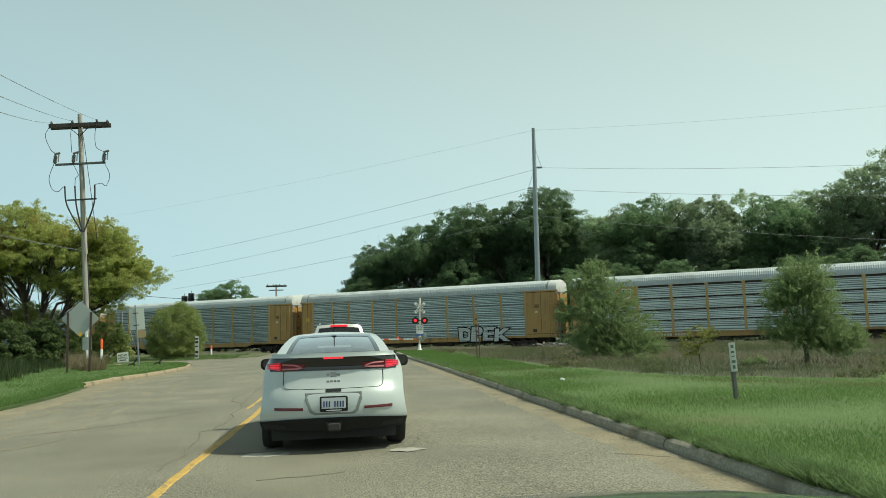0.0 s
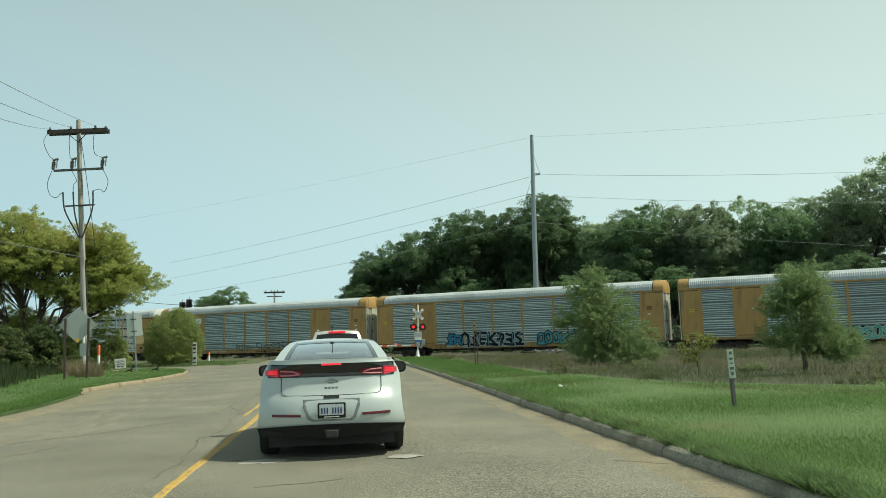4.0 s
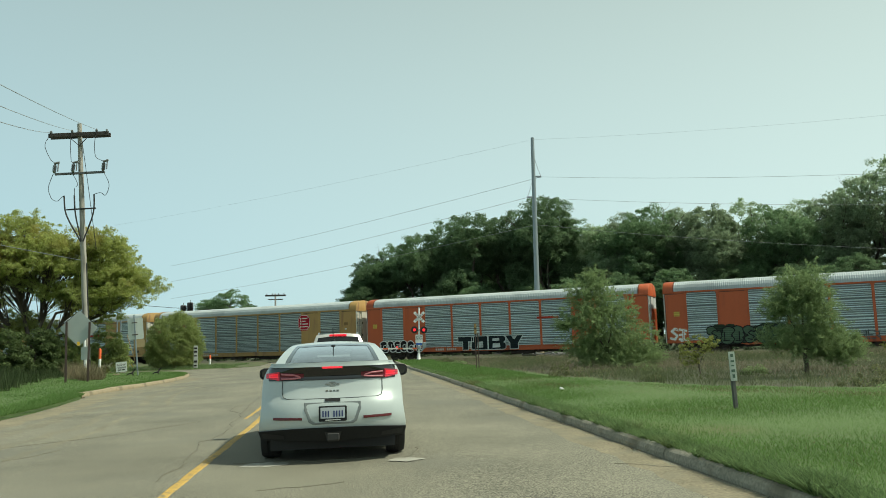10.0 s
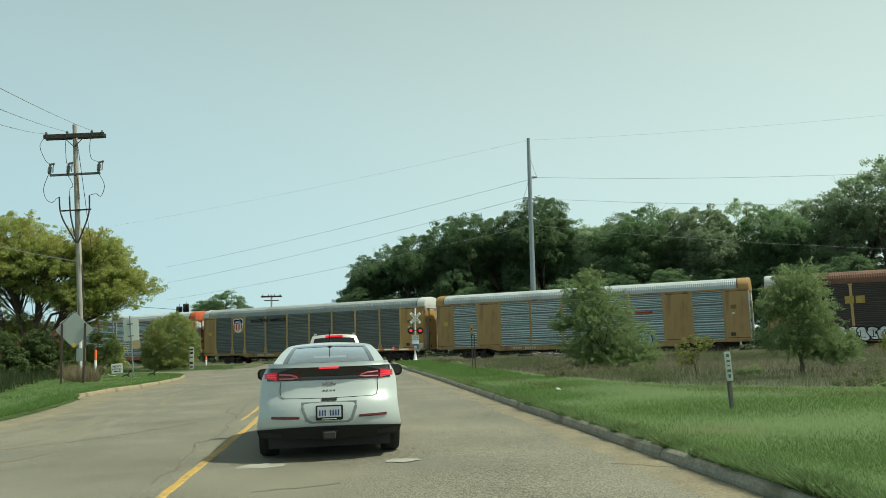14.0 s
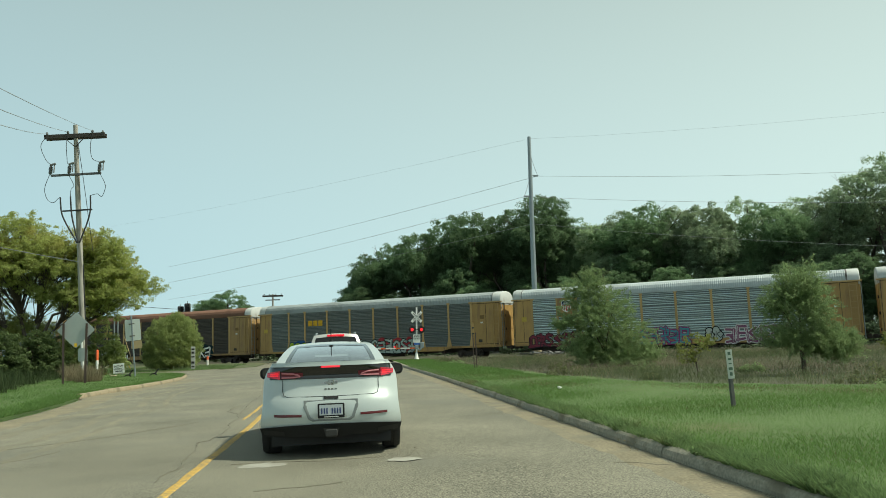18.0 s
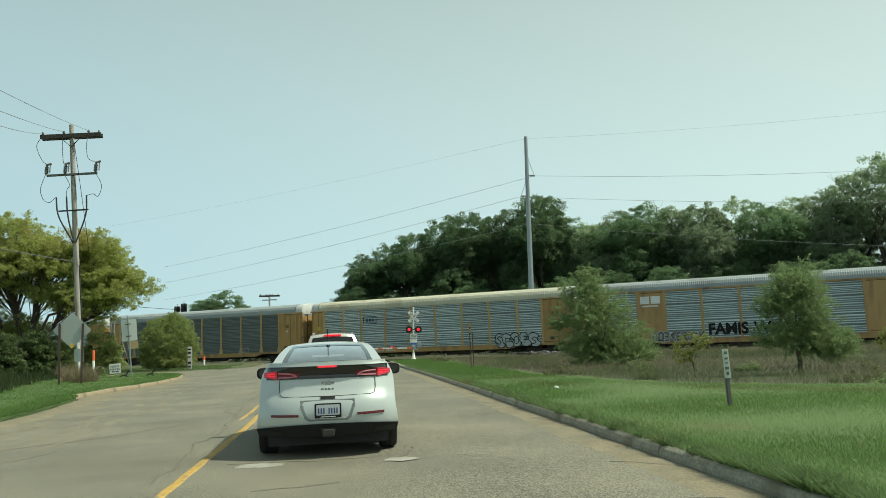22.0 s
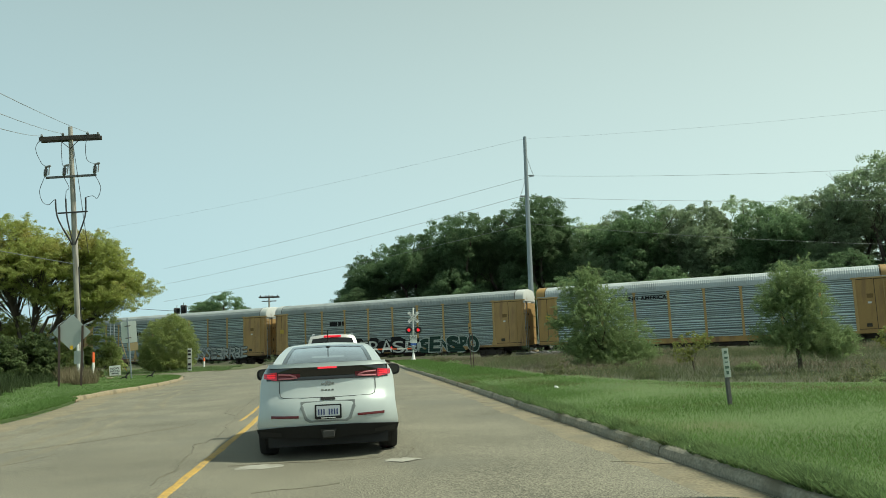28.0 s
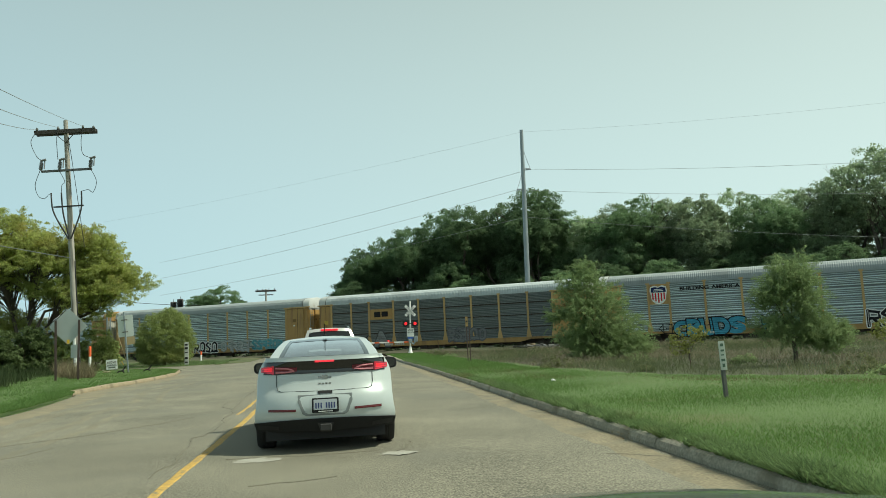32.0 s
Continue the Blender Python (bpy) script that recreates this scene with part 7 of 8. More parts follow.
# signs
def board(w, h, t, material, cut=0.0, name="panel"):
    m = Mesh()
    p = [(-w / 2 + cut, -h / 2), (w / 2 - cut, -h / 2), (w / 2, -h / 2 + cut), (w / 2, h / 2 - cut), (w / 2 - cut, h / 2), (-w / 2 + cut, h / 2), (-w / 2, h / 2 - cut), (-w / 2, -h / 2 + cut)]
    m.grid([[(a, -t / 2, b) for a, b in p], [(a, t / 2, b) for a, b in p]], True)
    m.face([(a, -t / 2, b) for a, b in p])
    m.face([(a, t / 2, b) for a, b in p][::-1])
    return m.data(name, material)


def make_signs():
    g = gz(38.3) + 0.12
    root = thing("warning_sign", "back of a large grey diamond sign on two brown posts", "road sign", at=pose(-12.3, 38.3, g))
    for px, dx in ((-0.51, -0.03), (0.47, 0.03)):
        m = Mesh()
        prof = [(-0.05, -0.03), (-0.035, 0.03), (-0.015, 0.03), (-0.015, 0.0), (0.015, 0.0), (0.015, 0.03), (0.035, 0.03), (0.05, -0.03)]
        m.grid([[(px + a + dx * (z > 1), b, z) for a, b in prof] for z in (-0.3, 2.83)], True)
        part("post", m.data("post", POST_BROWN), root)
    part("panel", board(1.22, 1.22, 0.012, SIGN_BACK, 0.05), root, "bare aluminium sign back", at=pose(0.0, 0.06, 2.52, 0, 45, 0))
    part("small_panel", board(0.42, 0.62, 0.01, SIGN_BACK, 0.03), root, at=pose(0.32, 0.08, 1.35))
    m = Mesh()
    m.box(-0.06, 0.06, 0.03, 0.05, 1.72, 1.9)
    part("sticker", m.data("sticker", SIGN_YELLOW), root, "small yellow sticker")

    g = gz(47) + 0.12
    root = thing("road_sign", "back of a rectangular sign on a leaning steel post", "road sign", at=Matrix.Translation((-11.75, 47, g)) @ Euler((0, radians(-4.4), 0)).to_matrix().to_4x4())
    m = Mesh()
    m.box(-0.04, 0.04, -0.03, 0.03, -0.3, 3.55, 0.008)
    part("post", m.data("post", STEEL_GREY), root)
    part("panel", board(0.86, 1.25, 0.012, SIGN_PALE, 0.05), root, at=pose(0.03, 0.05, 2.72))
    part("lower_panel", board(0.6, 0.46, 0.012, SIGN_TAN, 0.03), root, "tan backed smaller panel", at=pose(0.18, 0.05, 1.85))
    for z in (2.35, 3.05):
        m = Mesh()
        m.box(-0.16, 0.16, -0.045, -0.02, z, z + 0.05)
        part("bracket", m.data("bracket", POST_BROWN), root)

    for x, y, h, r, lab in ((-14.17, 48, 1.72, 0.075, "white plastic cable marker post with an orange top"), (-12.57, 80 - 3, 0.95, 0.09, "short white marker post with an orange top")):
        root = thing("marker_post", lab, "marker post", "marker posts", at=pose(x, y, gz(y) + 0.05))
        m = Mesh()
        m.tube([(0, 0, -0.2), (0, 0, h * 0.64)], r, 12)
        part("tube", m.data("tube", WHITE, smooth=50), root)
        m = Mesh()
        m.lathe((0, 0, 0), (0, 0, 1), [(h * 0.64, r * 1.02), (h * 0.94, r * 1.02), (h * 0.985, r * 0.8), (h, 0.01)], 12)
        part("top", m.data("top", ORANGE, smooth=50), root, "orange top")

    root = thing("yard_sign", "white yard sign with black lettering on wire legs", "sign", at=pose(-13.45, 50, gz(50) + 0.12, 0, -4, 0))
    part("panel", board(0.66, 0.60, 0.012, WHITE, 0.0), root, at=pose(0, 0, 0.48))
    for k, (w, s) in enumerate((("NOW", 0.2), ("HIRING", 0.17))):
        part("lettering", text_mesh(w, s, BLACK, 0.002), root, "black printed words", at=pose(0, -0.012, 0.6 - k * 0.17, 90, 0, 0))
    m = Mesh()
    for k in range(2):
        m.box(-0.2 + k * 0.22, -0.02 + k * 0.22, -0.012, -0.008, 0.27, 0.33)
    part("print_bar", m.data("print_bar", BLACK), root)
    for px in (-0.2, 0.2):
        m = Mesh()
        m.tube([(px, 0, -0.2), (px, 0, 0.25)], 0.012, 5)
        part("leg", m.data("leg", STEEL_GREY), root)
    m = Mesh()
    m.box(-0.36, 0.0, -0.25, 0.1, 0, 0.1, 0.04)
    thing("stone", "pale flat stone lying in grass", "stone", at=pose(-13.3, 49, gz(50) + 0.12), mesh=m.data("stone", CONCRETE_PALE))
    for sx, sy in ((-12.3, 46.6), (-11.0, 47.2)):
        m = Mesh()
        rng = random.Random(int(sx * 10))
        m.tube([(0, 0, 0.02), (0.12, 0.05, 0.12), (0.3, 0.0, 0.14), (0.4, 0.05, 0.05)], 0.03, 7, 0.05)
        m.tube([(0.3, 0.0, 0.12), (0.42, 0.1, 0.32), (0.5, 0.1, 0.4)], 0.05, 6, 0.03)
        thing("debris", "dark scrap lying on the grass", "debris", at=pose(sx, sy, gz(47) + 0.12), mesh=m.data("debris", TRIM_BLACK))

    # white post with dark bars
    root = thing("marker_board", "white upright marker board with dark bars", "sign", at=pose(-11.28, 62.4, gz(62) + 0.05))
    part("panel", board(0.30, 1.75, 0.06, mat("weathered_board", (0.50, 0.52, 0.49), 0.7, var=0.2, scale=5), 0.02), root, at=pose(0, 0, 0.95))
    for z, h in ((1.55, 0.13), (1.27, 0.16), (0.98, 0.09), (0.5, 0.17), (0.22, 0.1)):
        m = Mesh()
        m.box(-0.12, 0.1, -0.045, -0.035, z, z + h)
        part("dark_bar", m.data("dark_bar", BLACK), root)

    # slim pipeline marker in the lawn
    root = thing("marker_sign", "slim white marker sign with dark green print on a grey post", "sign", at=Matrix.Translation((6.76, 12.65, 0.09)) @ Euler((0, radians(-2.2), 0)).to_matrix().to_4x4())
    m = Mesh()
    m.box(-0.034, 0.034, -0.03, 0.03, -0.2, 0.5, 0.008)
    part("post", m.data("post", mat("grey_post", (0.10, 0.10, 0.095), 0.8, var=0.3, scale=9)), root)
    part("panel", board(0.115, 0.5, 0.012, mat("weathered_white", (0.42, 0.46, 0.42), 0.6, var=0.15, scale=8), 0.004), root, at=pose(0, -0.04, 0.72))
    ink = mat("print_green", (0.06, 0.11, 0.08), 0.6)
    for z, w, h in ((0.88, 0.05, 0.05), (0.79, 0.06, 0.035), (0.72, 0.05, 0.02), (0.62, 0.07, 0.045), (0.52, 0.045, 0.06)):
        m = Mesh()
        m.box(-w / 2, w / 2, -0.052, -0.046, z, z + h)
        part("print_bar", m.data("print_bar", ink), root)

    # yellow panel seen edge on, on two thin posts
    root = thing("object_marker", "narrow yellow and black marker on two thin brown posts", "road sign", at=Matrix.Translation((6.66, 37.4, gz(37) + 0.1)) @ Euler((0, radians(-0.4), 0)).to_matrix().to_4x4())
    for px in (-0.06, 0.07):
        m = Mesh()
        m.box(px - 0.022, px + 0.022, -0.02, 0.02, -0.3, 1.75, 0.004)
        part("post", m.data("post", POST_BROWN), root)
    part("panel", board(0.12, 0.54, 0.02, mat("dull_yellow", (0.30, 0.20, 0.075), 0.6), 0.01), root, at=pose(-0.05, -0.04, 1.95))
    m = Mesh()
    m.disc((-0.05, -0.055, 1.98), (0, 1, 0), 0.045, 0.012, 12)
    m.box(-0.1, 0.0, -0.06, -0.052, 1.68, 1.73)
    part("dark_mark", m.data("dark_mark", BLACK), root)


def make_crossing_signal():
    y = 66.0
    root = thing("crossing_signal", "railway crossing signal with crossbuck and twin red lights", "crossing signal", at=Matrix.Translation((6.64, y, gz(y) + 0.05)) @ Euler((0, radians(1.6), 0)).to_matrix().to_4x4())
    m = Mesh()
    m.tube([(0, 0, 0.4), (0, 0, 4.55)], 0.07, 12)
    part("mast", m.data("mast", WHITE, smooth=60), root, "white painted mast")
    m = Mesh()
    m.lathe((0, 0, 0), (0, 0, 1), [(-0.1, 0.26), (0.08, 0.25), (0.2, 0.15), (0.6, 0.11), (0.65, 0.08)], 12)
    part("base", m.data("base", WHITE, smooth=40), root)
    for k, (word, a) in enumerate((("RAILROAD", 45), ("CROSSING", -45))):
        b = part("crossbuck_board", board(1.22, 0.23, 0.02, WHITE, 0.01), root, "white crossbuck board", at=pose(0, -0.1 - 0.03 * k, 3.72, 0, a, 0))
        me = text_mesh(word, 0.2, BLACK, 0.003, 0.92)
        part("lettering", me, b, "black sign lettering", at=pose(0, -0.018, 0, 90, 0, 0))
    m = Mesh()
    m.tube([(-0.42, -0.12, 2.62), (0.42, -0.12, 2.62)], 0.035, 8)
    part("light_arm", m.data("light_arm", BLACK), root)
    for s, lens, lab in ((-1, LENS_RED, "lit red lamp with a black backing disc"), (1, LENS_DARK, "lamp with a black backing disc")):
        m = Mesh()
        m.disc((s * 0.4, -0.18, 2.62), (0, 1, 0), 0.30, 0.02, 24)
        m.lathe((s * 0.4, -0.2, 2.62), (0, -1, 0), [(0, 0.17), (0.22, 0.165)], 18)
        lamp = part("lamp", m.data("lamp", BLACK), root, lab)
        m = Mesh()
        m.lathe((s * 0.4, -0.2, 2.62), (0, -1, 0), [(0.0, 0.125), (0.025, 0.10), (0.04, 0.01)], 18)
        part("lens", m.data("lens", LENS_RED, smooth=60), lamp, "red lens")
    part("stop_sign_plate", board(0.62, 0.72, 0.015, WHITE, 0.03), root, "white instruction plate with black words", at=pose(0, -0.11, 1.86))
    for k, (w, s) in enumerate((("STOP", 0.21), ("ON RED", 0.15))):
        part("lettering", text_mesh(w, s, BLACK, 0.003), root, at=pose(0, -0.125, 2.03 - k * 0.19, 90, 0, 0))
    part("blue_plate", board(0.5, 0.18, 0.015, SIGN_BLUE, 0.02), root, "small blue notice plate", at=pose(0, -0.12, 1.4))
    m = Mesh()
    m.box(-0.16, 0.14, -0.16, 0.16, 0.95, 1.3, 0.04)
    m.tube([(0, 0, 1.1), (0.25, -0.05, 0.85), (0.55, -0.08, 1.25)], 0.09, 8)
    m.box(0.3, 0.62, -0.14, -0.02, 1.05, 1.55, 0.03)
    part("gate_motor", m.data("gate_motor", STEEL_GREY), root, "grey gate mechanism with counterweight")
    # lowered gate arm with stripes
    gate = part("gate_arm", None, root, "lowered red and white striped gate arm")
    for k in range(16):
        m = Mesh()
        x1 = -0.15 - k * 0.42
        m.box(x1 - 0.42, x1, -0.1, -0.06, 0.98 - 0.004 * k, 1.1 - 0.004 * k)
        part("stripe", m.data("stripe", ORANGE if k % 3 == 0 else WHITE), gate)
    for x1 in (-1.9, -4.4, -6.6):
        m = Mesh()
        m.disc((x1, -0.1, 1.16), (0, 1, 0), 0.07, 0.08, 12)
        part("gate_lamp", m.data("gate_lamp", LENS_RED), gate)
    # thin leaning rods beside the signal
    for rx, ry, dx in ((8.2, 64.5, 0.16), (8.9, 64.0, -0.12)):
        m = Mesh()
        m.tube([(0, 0, -0.1), (dx * 0.6, 0, 0.45), (dx * (1.6 if dx > 0 else 1.0), 0, 0.7 if dx > 0 else 1.2)], 0.022, 6)
        thing("marker_rod", "thin dark leaning rod in the grass", "rod", "rods by the signal", at=pose(rx, ry, gz(64)), mesh=m.data("marker_rod", POST_BROWN))

    # signal on the far left of the crossing: twin masts with a raised counterweight
    root = thing("signal_mast", "grey twin-tube signal mast beside the track", "signal mast", at=pose(-18.05, 66, gz(66)))
    for dx in (-0.13, 0.13):
        m = Mesh()
        m.tube([(dx, 0, -0.2), (dx, 0, 4.6)], 0.06, 10)
        part("tube", m.data("tube", STEEL_GREY, smooth=60), root)
    m = Mesh()
    m.box(-0.2, 0.2, -0.2, 0.2, 0.0, 0.9, 0.03)
    part("cabinet", m.data("cabinet", TRIM_BLACK), root)
    for (x0, x1, z0, z1, ma) in ((0.65, 1.35, 3.0, 0.8, SIGN_TAN), (0.4, 1.2, 1.6, 0.3, SIGN_YELLOW)):
        m = Mesh()
        m.tube([(x0, -0.1, z0), (x1, -0.1, z1)], 0.03, 8)
        part("guy_guard", m.data("guy_guard", ma), root)

    # hanging traffic signals beyond the track
    wire((-34, 105, 8.4), (8, 105, 7.3), 1.6, 0.03, "span wire that carries traffic signals", CABLE)
    for x, z in ((-20.59, 6.45), (-19.73, 6.8)):
        root = thing("traffic_signal", "black hanging traffic signal seen against the sky", "traffic signal", "hanging traffic signals", at=pose(x, 105, z, 0, 0, 25))
        m = Mesh()
        m.box(-0.38, 0.38, -0.2, 0.2, -0.55, 0.62, 0.09)
        part("housing", m.data("housing", BLACK, smooth=40), root)
        for k in range(3):
            m = Mesh()
            m.lathe((0, -0.2, 0.38 - k * 0.36), (0, -1, 0), [(0, 0.16), (0.25, 0.17)], 14)
            part("visor", m.data("visor", BLACK), root)
        m = Mesh()
        m.tube([(0, 0, 0.6), (0, 0, 0.95)], 0.03, 6)
        part("hanger", m.data("hanger", CABLE), root)


# road cars
def loft_box(rows_u, rows_v, rows_q, fn):
    """The skin of a box of u, v, q bent by fn."""
    m = Mesh()
    U, V, Q = rows_u, rows_v, rows_q
    m.grid([[fn(u, V[0], q) for u in U] for q in Q])
    m.grid([[fn(u, V[-1], q) for u in U] for q in Q])
    m.grid([[fn(U[0], v, q) for v in V] for q in Q])
    m.grid([[fn(U[-1], v, q) for v in V] for q in Q])
    m.grid([[fn(u, v, Q[-1]) for u in U] for v in V])
    m.grid([[fn(u, v, Q[0]) for u in U] for v in V])
    return m


def lerp_table(t, x):
    return float(np.interp(x, [a for a, _ in t], [b for _, b in t]))


def wheel(car, x, y, r, w, side, turned=0.0):
    root = part("wheel", None, car, "black tyre on an alloy rim", at=pose(x, y, r))
    m = Mesh()
    h = w / 2
    m.lathe((0, 0, 0), (1, 0, 0), [(-h * 0.85, r * 0.66), (-h, r * 0.78), (-h * 0.95, r * 0.93), (-h * 0.7, r * 0.99), (-h * 0.25, r), (-h * 0.22, r * 0.985), (-h * 0.15, r * 0.985), (-h * 0.12, r), (h * 0.12, r), (h * 0.15, r * 0.985), (h * 0.22, r * 0.985), (h * 0.25, r), (h * 0.7, r * 0.99), (h * 0.95, r * 0.93), (h, r * 0.78), (h * 0.85, r * 0.66)], 36)
    part("tyre", m.data("tyre", TYRE, smooth=35), root)
    m = Mesh()
    m.lathe((0, 0, 0), (side, 0, 0), [(-h * 0.8, r * 0.66), (h * 0.8, r * 0.66), (h * 0.7, r * 0.6), (h * 0.2, r * 0.58), (h * 0.1, 0.01)], 30)
    for k in range(5):
        a = k * 2 * math.pi / 5
        c, s = math.cos(a), math.sin(a)
        m.tube([(side * h * 0.55, c * r * 0.08, s * r * 0.08), (side * h * 0.6, c * r * 0.62, s * r * 0.62)], r * 0.09, 6)
    part("rim", m.data("rim", RIM, smooth=35), root)


def make_white_car():
    car = thing("hatchback_car", "pearl white hatchback car with lit brake lights, seen from behind", "car")
    us = [-1, -0.985, -0.95, -0.88, -0.82, -0.62, -0.45, -0.28, -0.14, 0, 0.14, 0.28, 0.45, 0.62, 0.82, 0.88, 0.95, 0.985, 1]
    vs = [0, 0.01, 0.03, 0.06, 0.1, 0.15, 0.2, 0.3, 0.4, 0.5, 0.6, 0.7, 0.8, 0.9, 0.95, 0.98, 1]
    qs = [0, 0.03, 0.08, 0.16, 0.24, 0.30, 0.38, 0.46, 0.54, 0.62, 0.7, 0.78, 0.86, 0.93, 0.975, 1]
    wide = [(0.2, .82), (.30, .865), (.42, .885), (.52, .868), (.68, .852), (.78, .855), (.9, .852), (1.0, .84), (1.08, .80), (1.15, .75)]
    rear = [(0.2, .14), (.30, .06), (.40, .02), (.52, .0), (.66, .02), (.74, .07), (.80, .115), (.9, .15), (1.0, .19), (1.1, .16), (1.15, .17)]
    deck = [(0, 1.145), (.25, 1.15), (.9, 1.10), (2.0, 1.02), (3.3, 0.98), (3.8, .90), (4.3, .76), (4.5, .66)]

    def body(u, v, q):
        y0 = v * 4.5
        zt = lerp_table(deck, y0)
        z = 0.36 + q * (zt - 0.36)
        zr = 0.36 + q * (1.145 - 0.36)
        w = lerp_table(wide, zr if v < 0.4 else 0.4 + (zr - 0.4) * 0.8)
        w *= 1 - 0.10 * max(0, (v - 0.75) / 0.25) ** 2
        back = lerp_table(rear, zr) + 0.20 * abs(u) ** 4.5 + 0.05 * u * u
        front = 4.5 - 0.45 * abs(u) ** 3 - 0.25 * (q - 0.3) ** 2
        return (u * w, back + v * (front - back), z)
    part("body", loft_box(us, vs, qs, body).data("body", CAR_WHITE, smooth=50), car)

    def surface(x, z):
        """How far back the tail lies at x and height z."""
        u = x / lerp_table(wide, z)
        return lerp_table(rear, z) + 0.20 * min(1, abs(u)) ** 4.5 + 0.05 * u * u

    def skin(x0, x1, z0, z1, off, material, name, label="", parent=None, n=10, k=4, slant=0.0, smooth=50, tip=0.0):
        """A thin moulded piece lying on the tail."""
        m = Mesh()
        def pt(i, j, d):
            x = x0 + (x1 - x0) * i / n
            z = z0 + 0.6 * tip * i / n + (z1 - z0 - tip * i / n) * j / k + slant * abs(x)
            return (x, surface(x, z) - d, z)
        m.grid([[pt(i, j, off) for i in range(n + 1)] for j in range(k + 1)])
        ring = [(i, 0) for i in range(n + 1)] + [(n, j) for j in range(1, k + 1)] + [(i, k) for i in range(n - 1, -1, -1)] + [(0, j) for j in range(k - 1, 0, -1)]
        m.grid([[pt(i, j, off) for i, j in ring], [pt(i, j, -0.02) for i, j in ring]], True)
        return part(name, m.data(name, material, smooth=smooth), parent or car, label)

    # lower black bumper
    def valance(u, v, q):
        z = 0.262 - 0.03 * max(0, 1 - (u / 0.2) ** 2) * (1 - q) + q * (0.153 - 0.045 * abs(u) ** 3)
        w = 0.865 + 0.022 * q
        return (u * w, 0.10 * (1 - q) - 0.012 + 0.21 * abs(u) ** 4.5 + 0.05 * u * u + v * 0.75, z)
    part("rear_bumper", loft_box(us, [0, 0.3, 1], [0, 0.2, 0.5, 0.8, 1], valance).data("rear_bumper", TRIM_BLACK, smooth=50), car, "black plastic lower bumper")
    for s in (-1, 1):
        m = Mesh()
        m.grid([[Vector(valance(s * (0.66 + 0.30 * a), 0, q * (0.55 + 0.45 * a) + 0.12)) + Vector((0, -0.007, 0)) for a in (0, 0.25, 0.5, 0.75, 1)] for q in (0.1, 0.4, 0.7)])
        part("bumper_vent", m.data("bumper_vent", mat("vent_grey_plastic", (0.013, 0.0135, 0.014), 0.7)), car)
    m = Mesh()
    m.grid([[(-0.10, -0.016, 0.365), (0.10, -0.016, 0.365)], [(-0.065, 0.03, 0.25), (0.065, 0.03, 0.25)]])
    m.box(-0.075, 0.075, -0.022, 0.04, 0.262, 0.35, 0.012)
    part("bumper_insert", m.data("bumper_insert", mat("dull_grey_plastic", (0.028, 0.028, 0.027), 0.7)), car, "dull grey bumper insert")
    # underbody and arches
    m = Mesh()
    m.box(-0.74, 0.74, 0.2, 4.25, 0.15, 0.36)
    part("underbody", m.data("underbody", TRIM_BLACK), car)
    m = Mesh()
    m.box(-0.84, 0.84, 0.35, 4.1, 0.30, 0.5)
    for s in (-1, 1):
        m.box(s * 0.83 - 0.05, s * 0.83 + 0.05, 1.15, 3.05, 0.15, 0.5, 0.02)
    part("sill", m.data("sill", TRIM_BLACK), car)
    # gloss black tail panel with lamps
    skin(-0.77, 0.77, 0.962, 1.118, 0.012, GLOSS_BLACK, "tail_panel", "gloss black panel between the tail lights", n=24)
    skin(-0.745, 0.745, 1.120, 1.170, 0.05, CAR_WHITE, "spoiler", "white spoiler lip", n=24, k=3)
    for s in (-1, 1):
        skin(s * 0.635, s * 0.805, 0.966, 1.070, 0.018, LIGHT_LENS, "tail_light", "lit red tail light", n=8, tip=0.045)
        skin(s * 0.655, s * 0.765, 0.990, 1.048, 0.0195, LIGHT_ON, "lamp_glow", "glowing lamp core", n=6, tip=0.02)
        for zz in (0.995, 1.022, 1.049):
            skin(s * 0.645, s * 0.795, zz - 0.002, zz + 0.002, 0.021, LIGHT_OFF, "lens_rib", n=6, k=1)
        skin(s * 0.625, s * 0.345, 0.970, 1.056, 0.02, LIGHT_OFF, "inner_light", "dark red inner light", n=8, tip=0.035)
        m = Mesh()
        m.tube([(s * x, surface(x, z) - 0.024, z) for x, z in ((0.61, 1.040), (0.47, 1.032), (0.40, 1.012), (0.375, 0.996), (0.45, 0.988), (0.61, 0.984))], 0.011, 6)
        part("light_ring", m.data("light_ring", mat("light_ring_red", (0.50, 0.17, 0.20), 0.25)), car, "red lamp outline")
        skin(s * 0.36, s * 0.70, 0.50, 0.53, 0.008, REFLECTOR, "reflector", "thin dark red reflector", n=8, slant=0.02)
        def oval(k, y):
            return [(0.105 * k * math.copysign(abs(math.cos(t)) ** 0.6, math.cos(t)), y, 0.078 * k * math.copysign(abs(math.sin(t)) ** 0.7, math.sin(t))) for t in (j * math.pi / 12 for j in range(24))]
        m = Mesh()
        m.grid([oval(0.9, -0.05), oval(1.0, -0.045), oval(1.0, 0.0), oval(0.9, 0.06), oval(0.6, 0.11), oval(0.1, 0.125)], True)
        m.face(oval(0.9, -0.05))
        mirror = part("mirror", m.data("mirror", TRIM_BLACK, smooth=60), car, "black wing mirror", at=pose(s * 1.0, 2.75, 0.965) @ Matrix.Diagonal((1.15, 1.0, 1.12, 1)))
        m = Mesh()
        m.tube([(-s * 0.25, 0.02, -0.06), (-s * 0.03, 0.02, -0.04)], 0.025, 8)
        part("mirror_foot", m.data("mirror_foot", TRIM_BLACK), mirror)
        m = Mesh()
        m.face([(x, -0.0545, z) for x, _, z in oval(0.7, 0)])
        part("mirror_glass", m.data("mirror_glass", MIRROR), mirror)
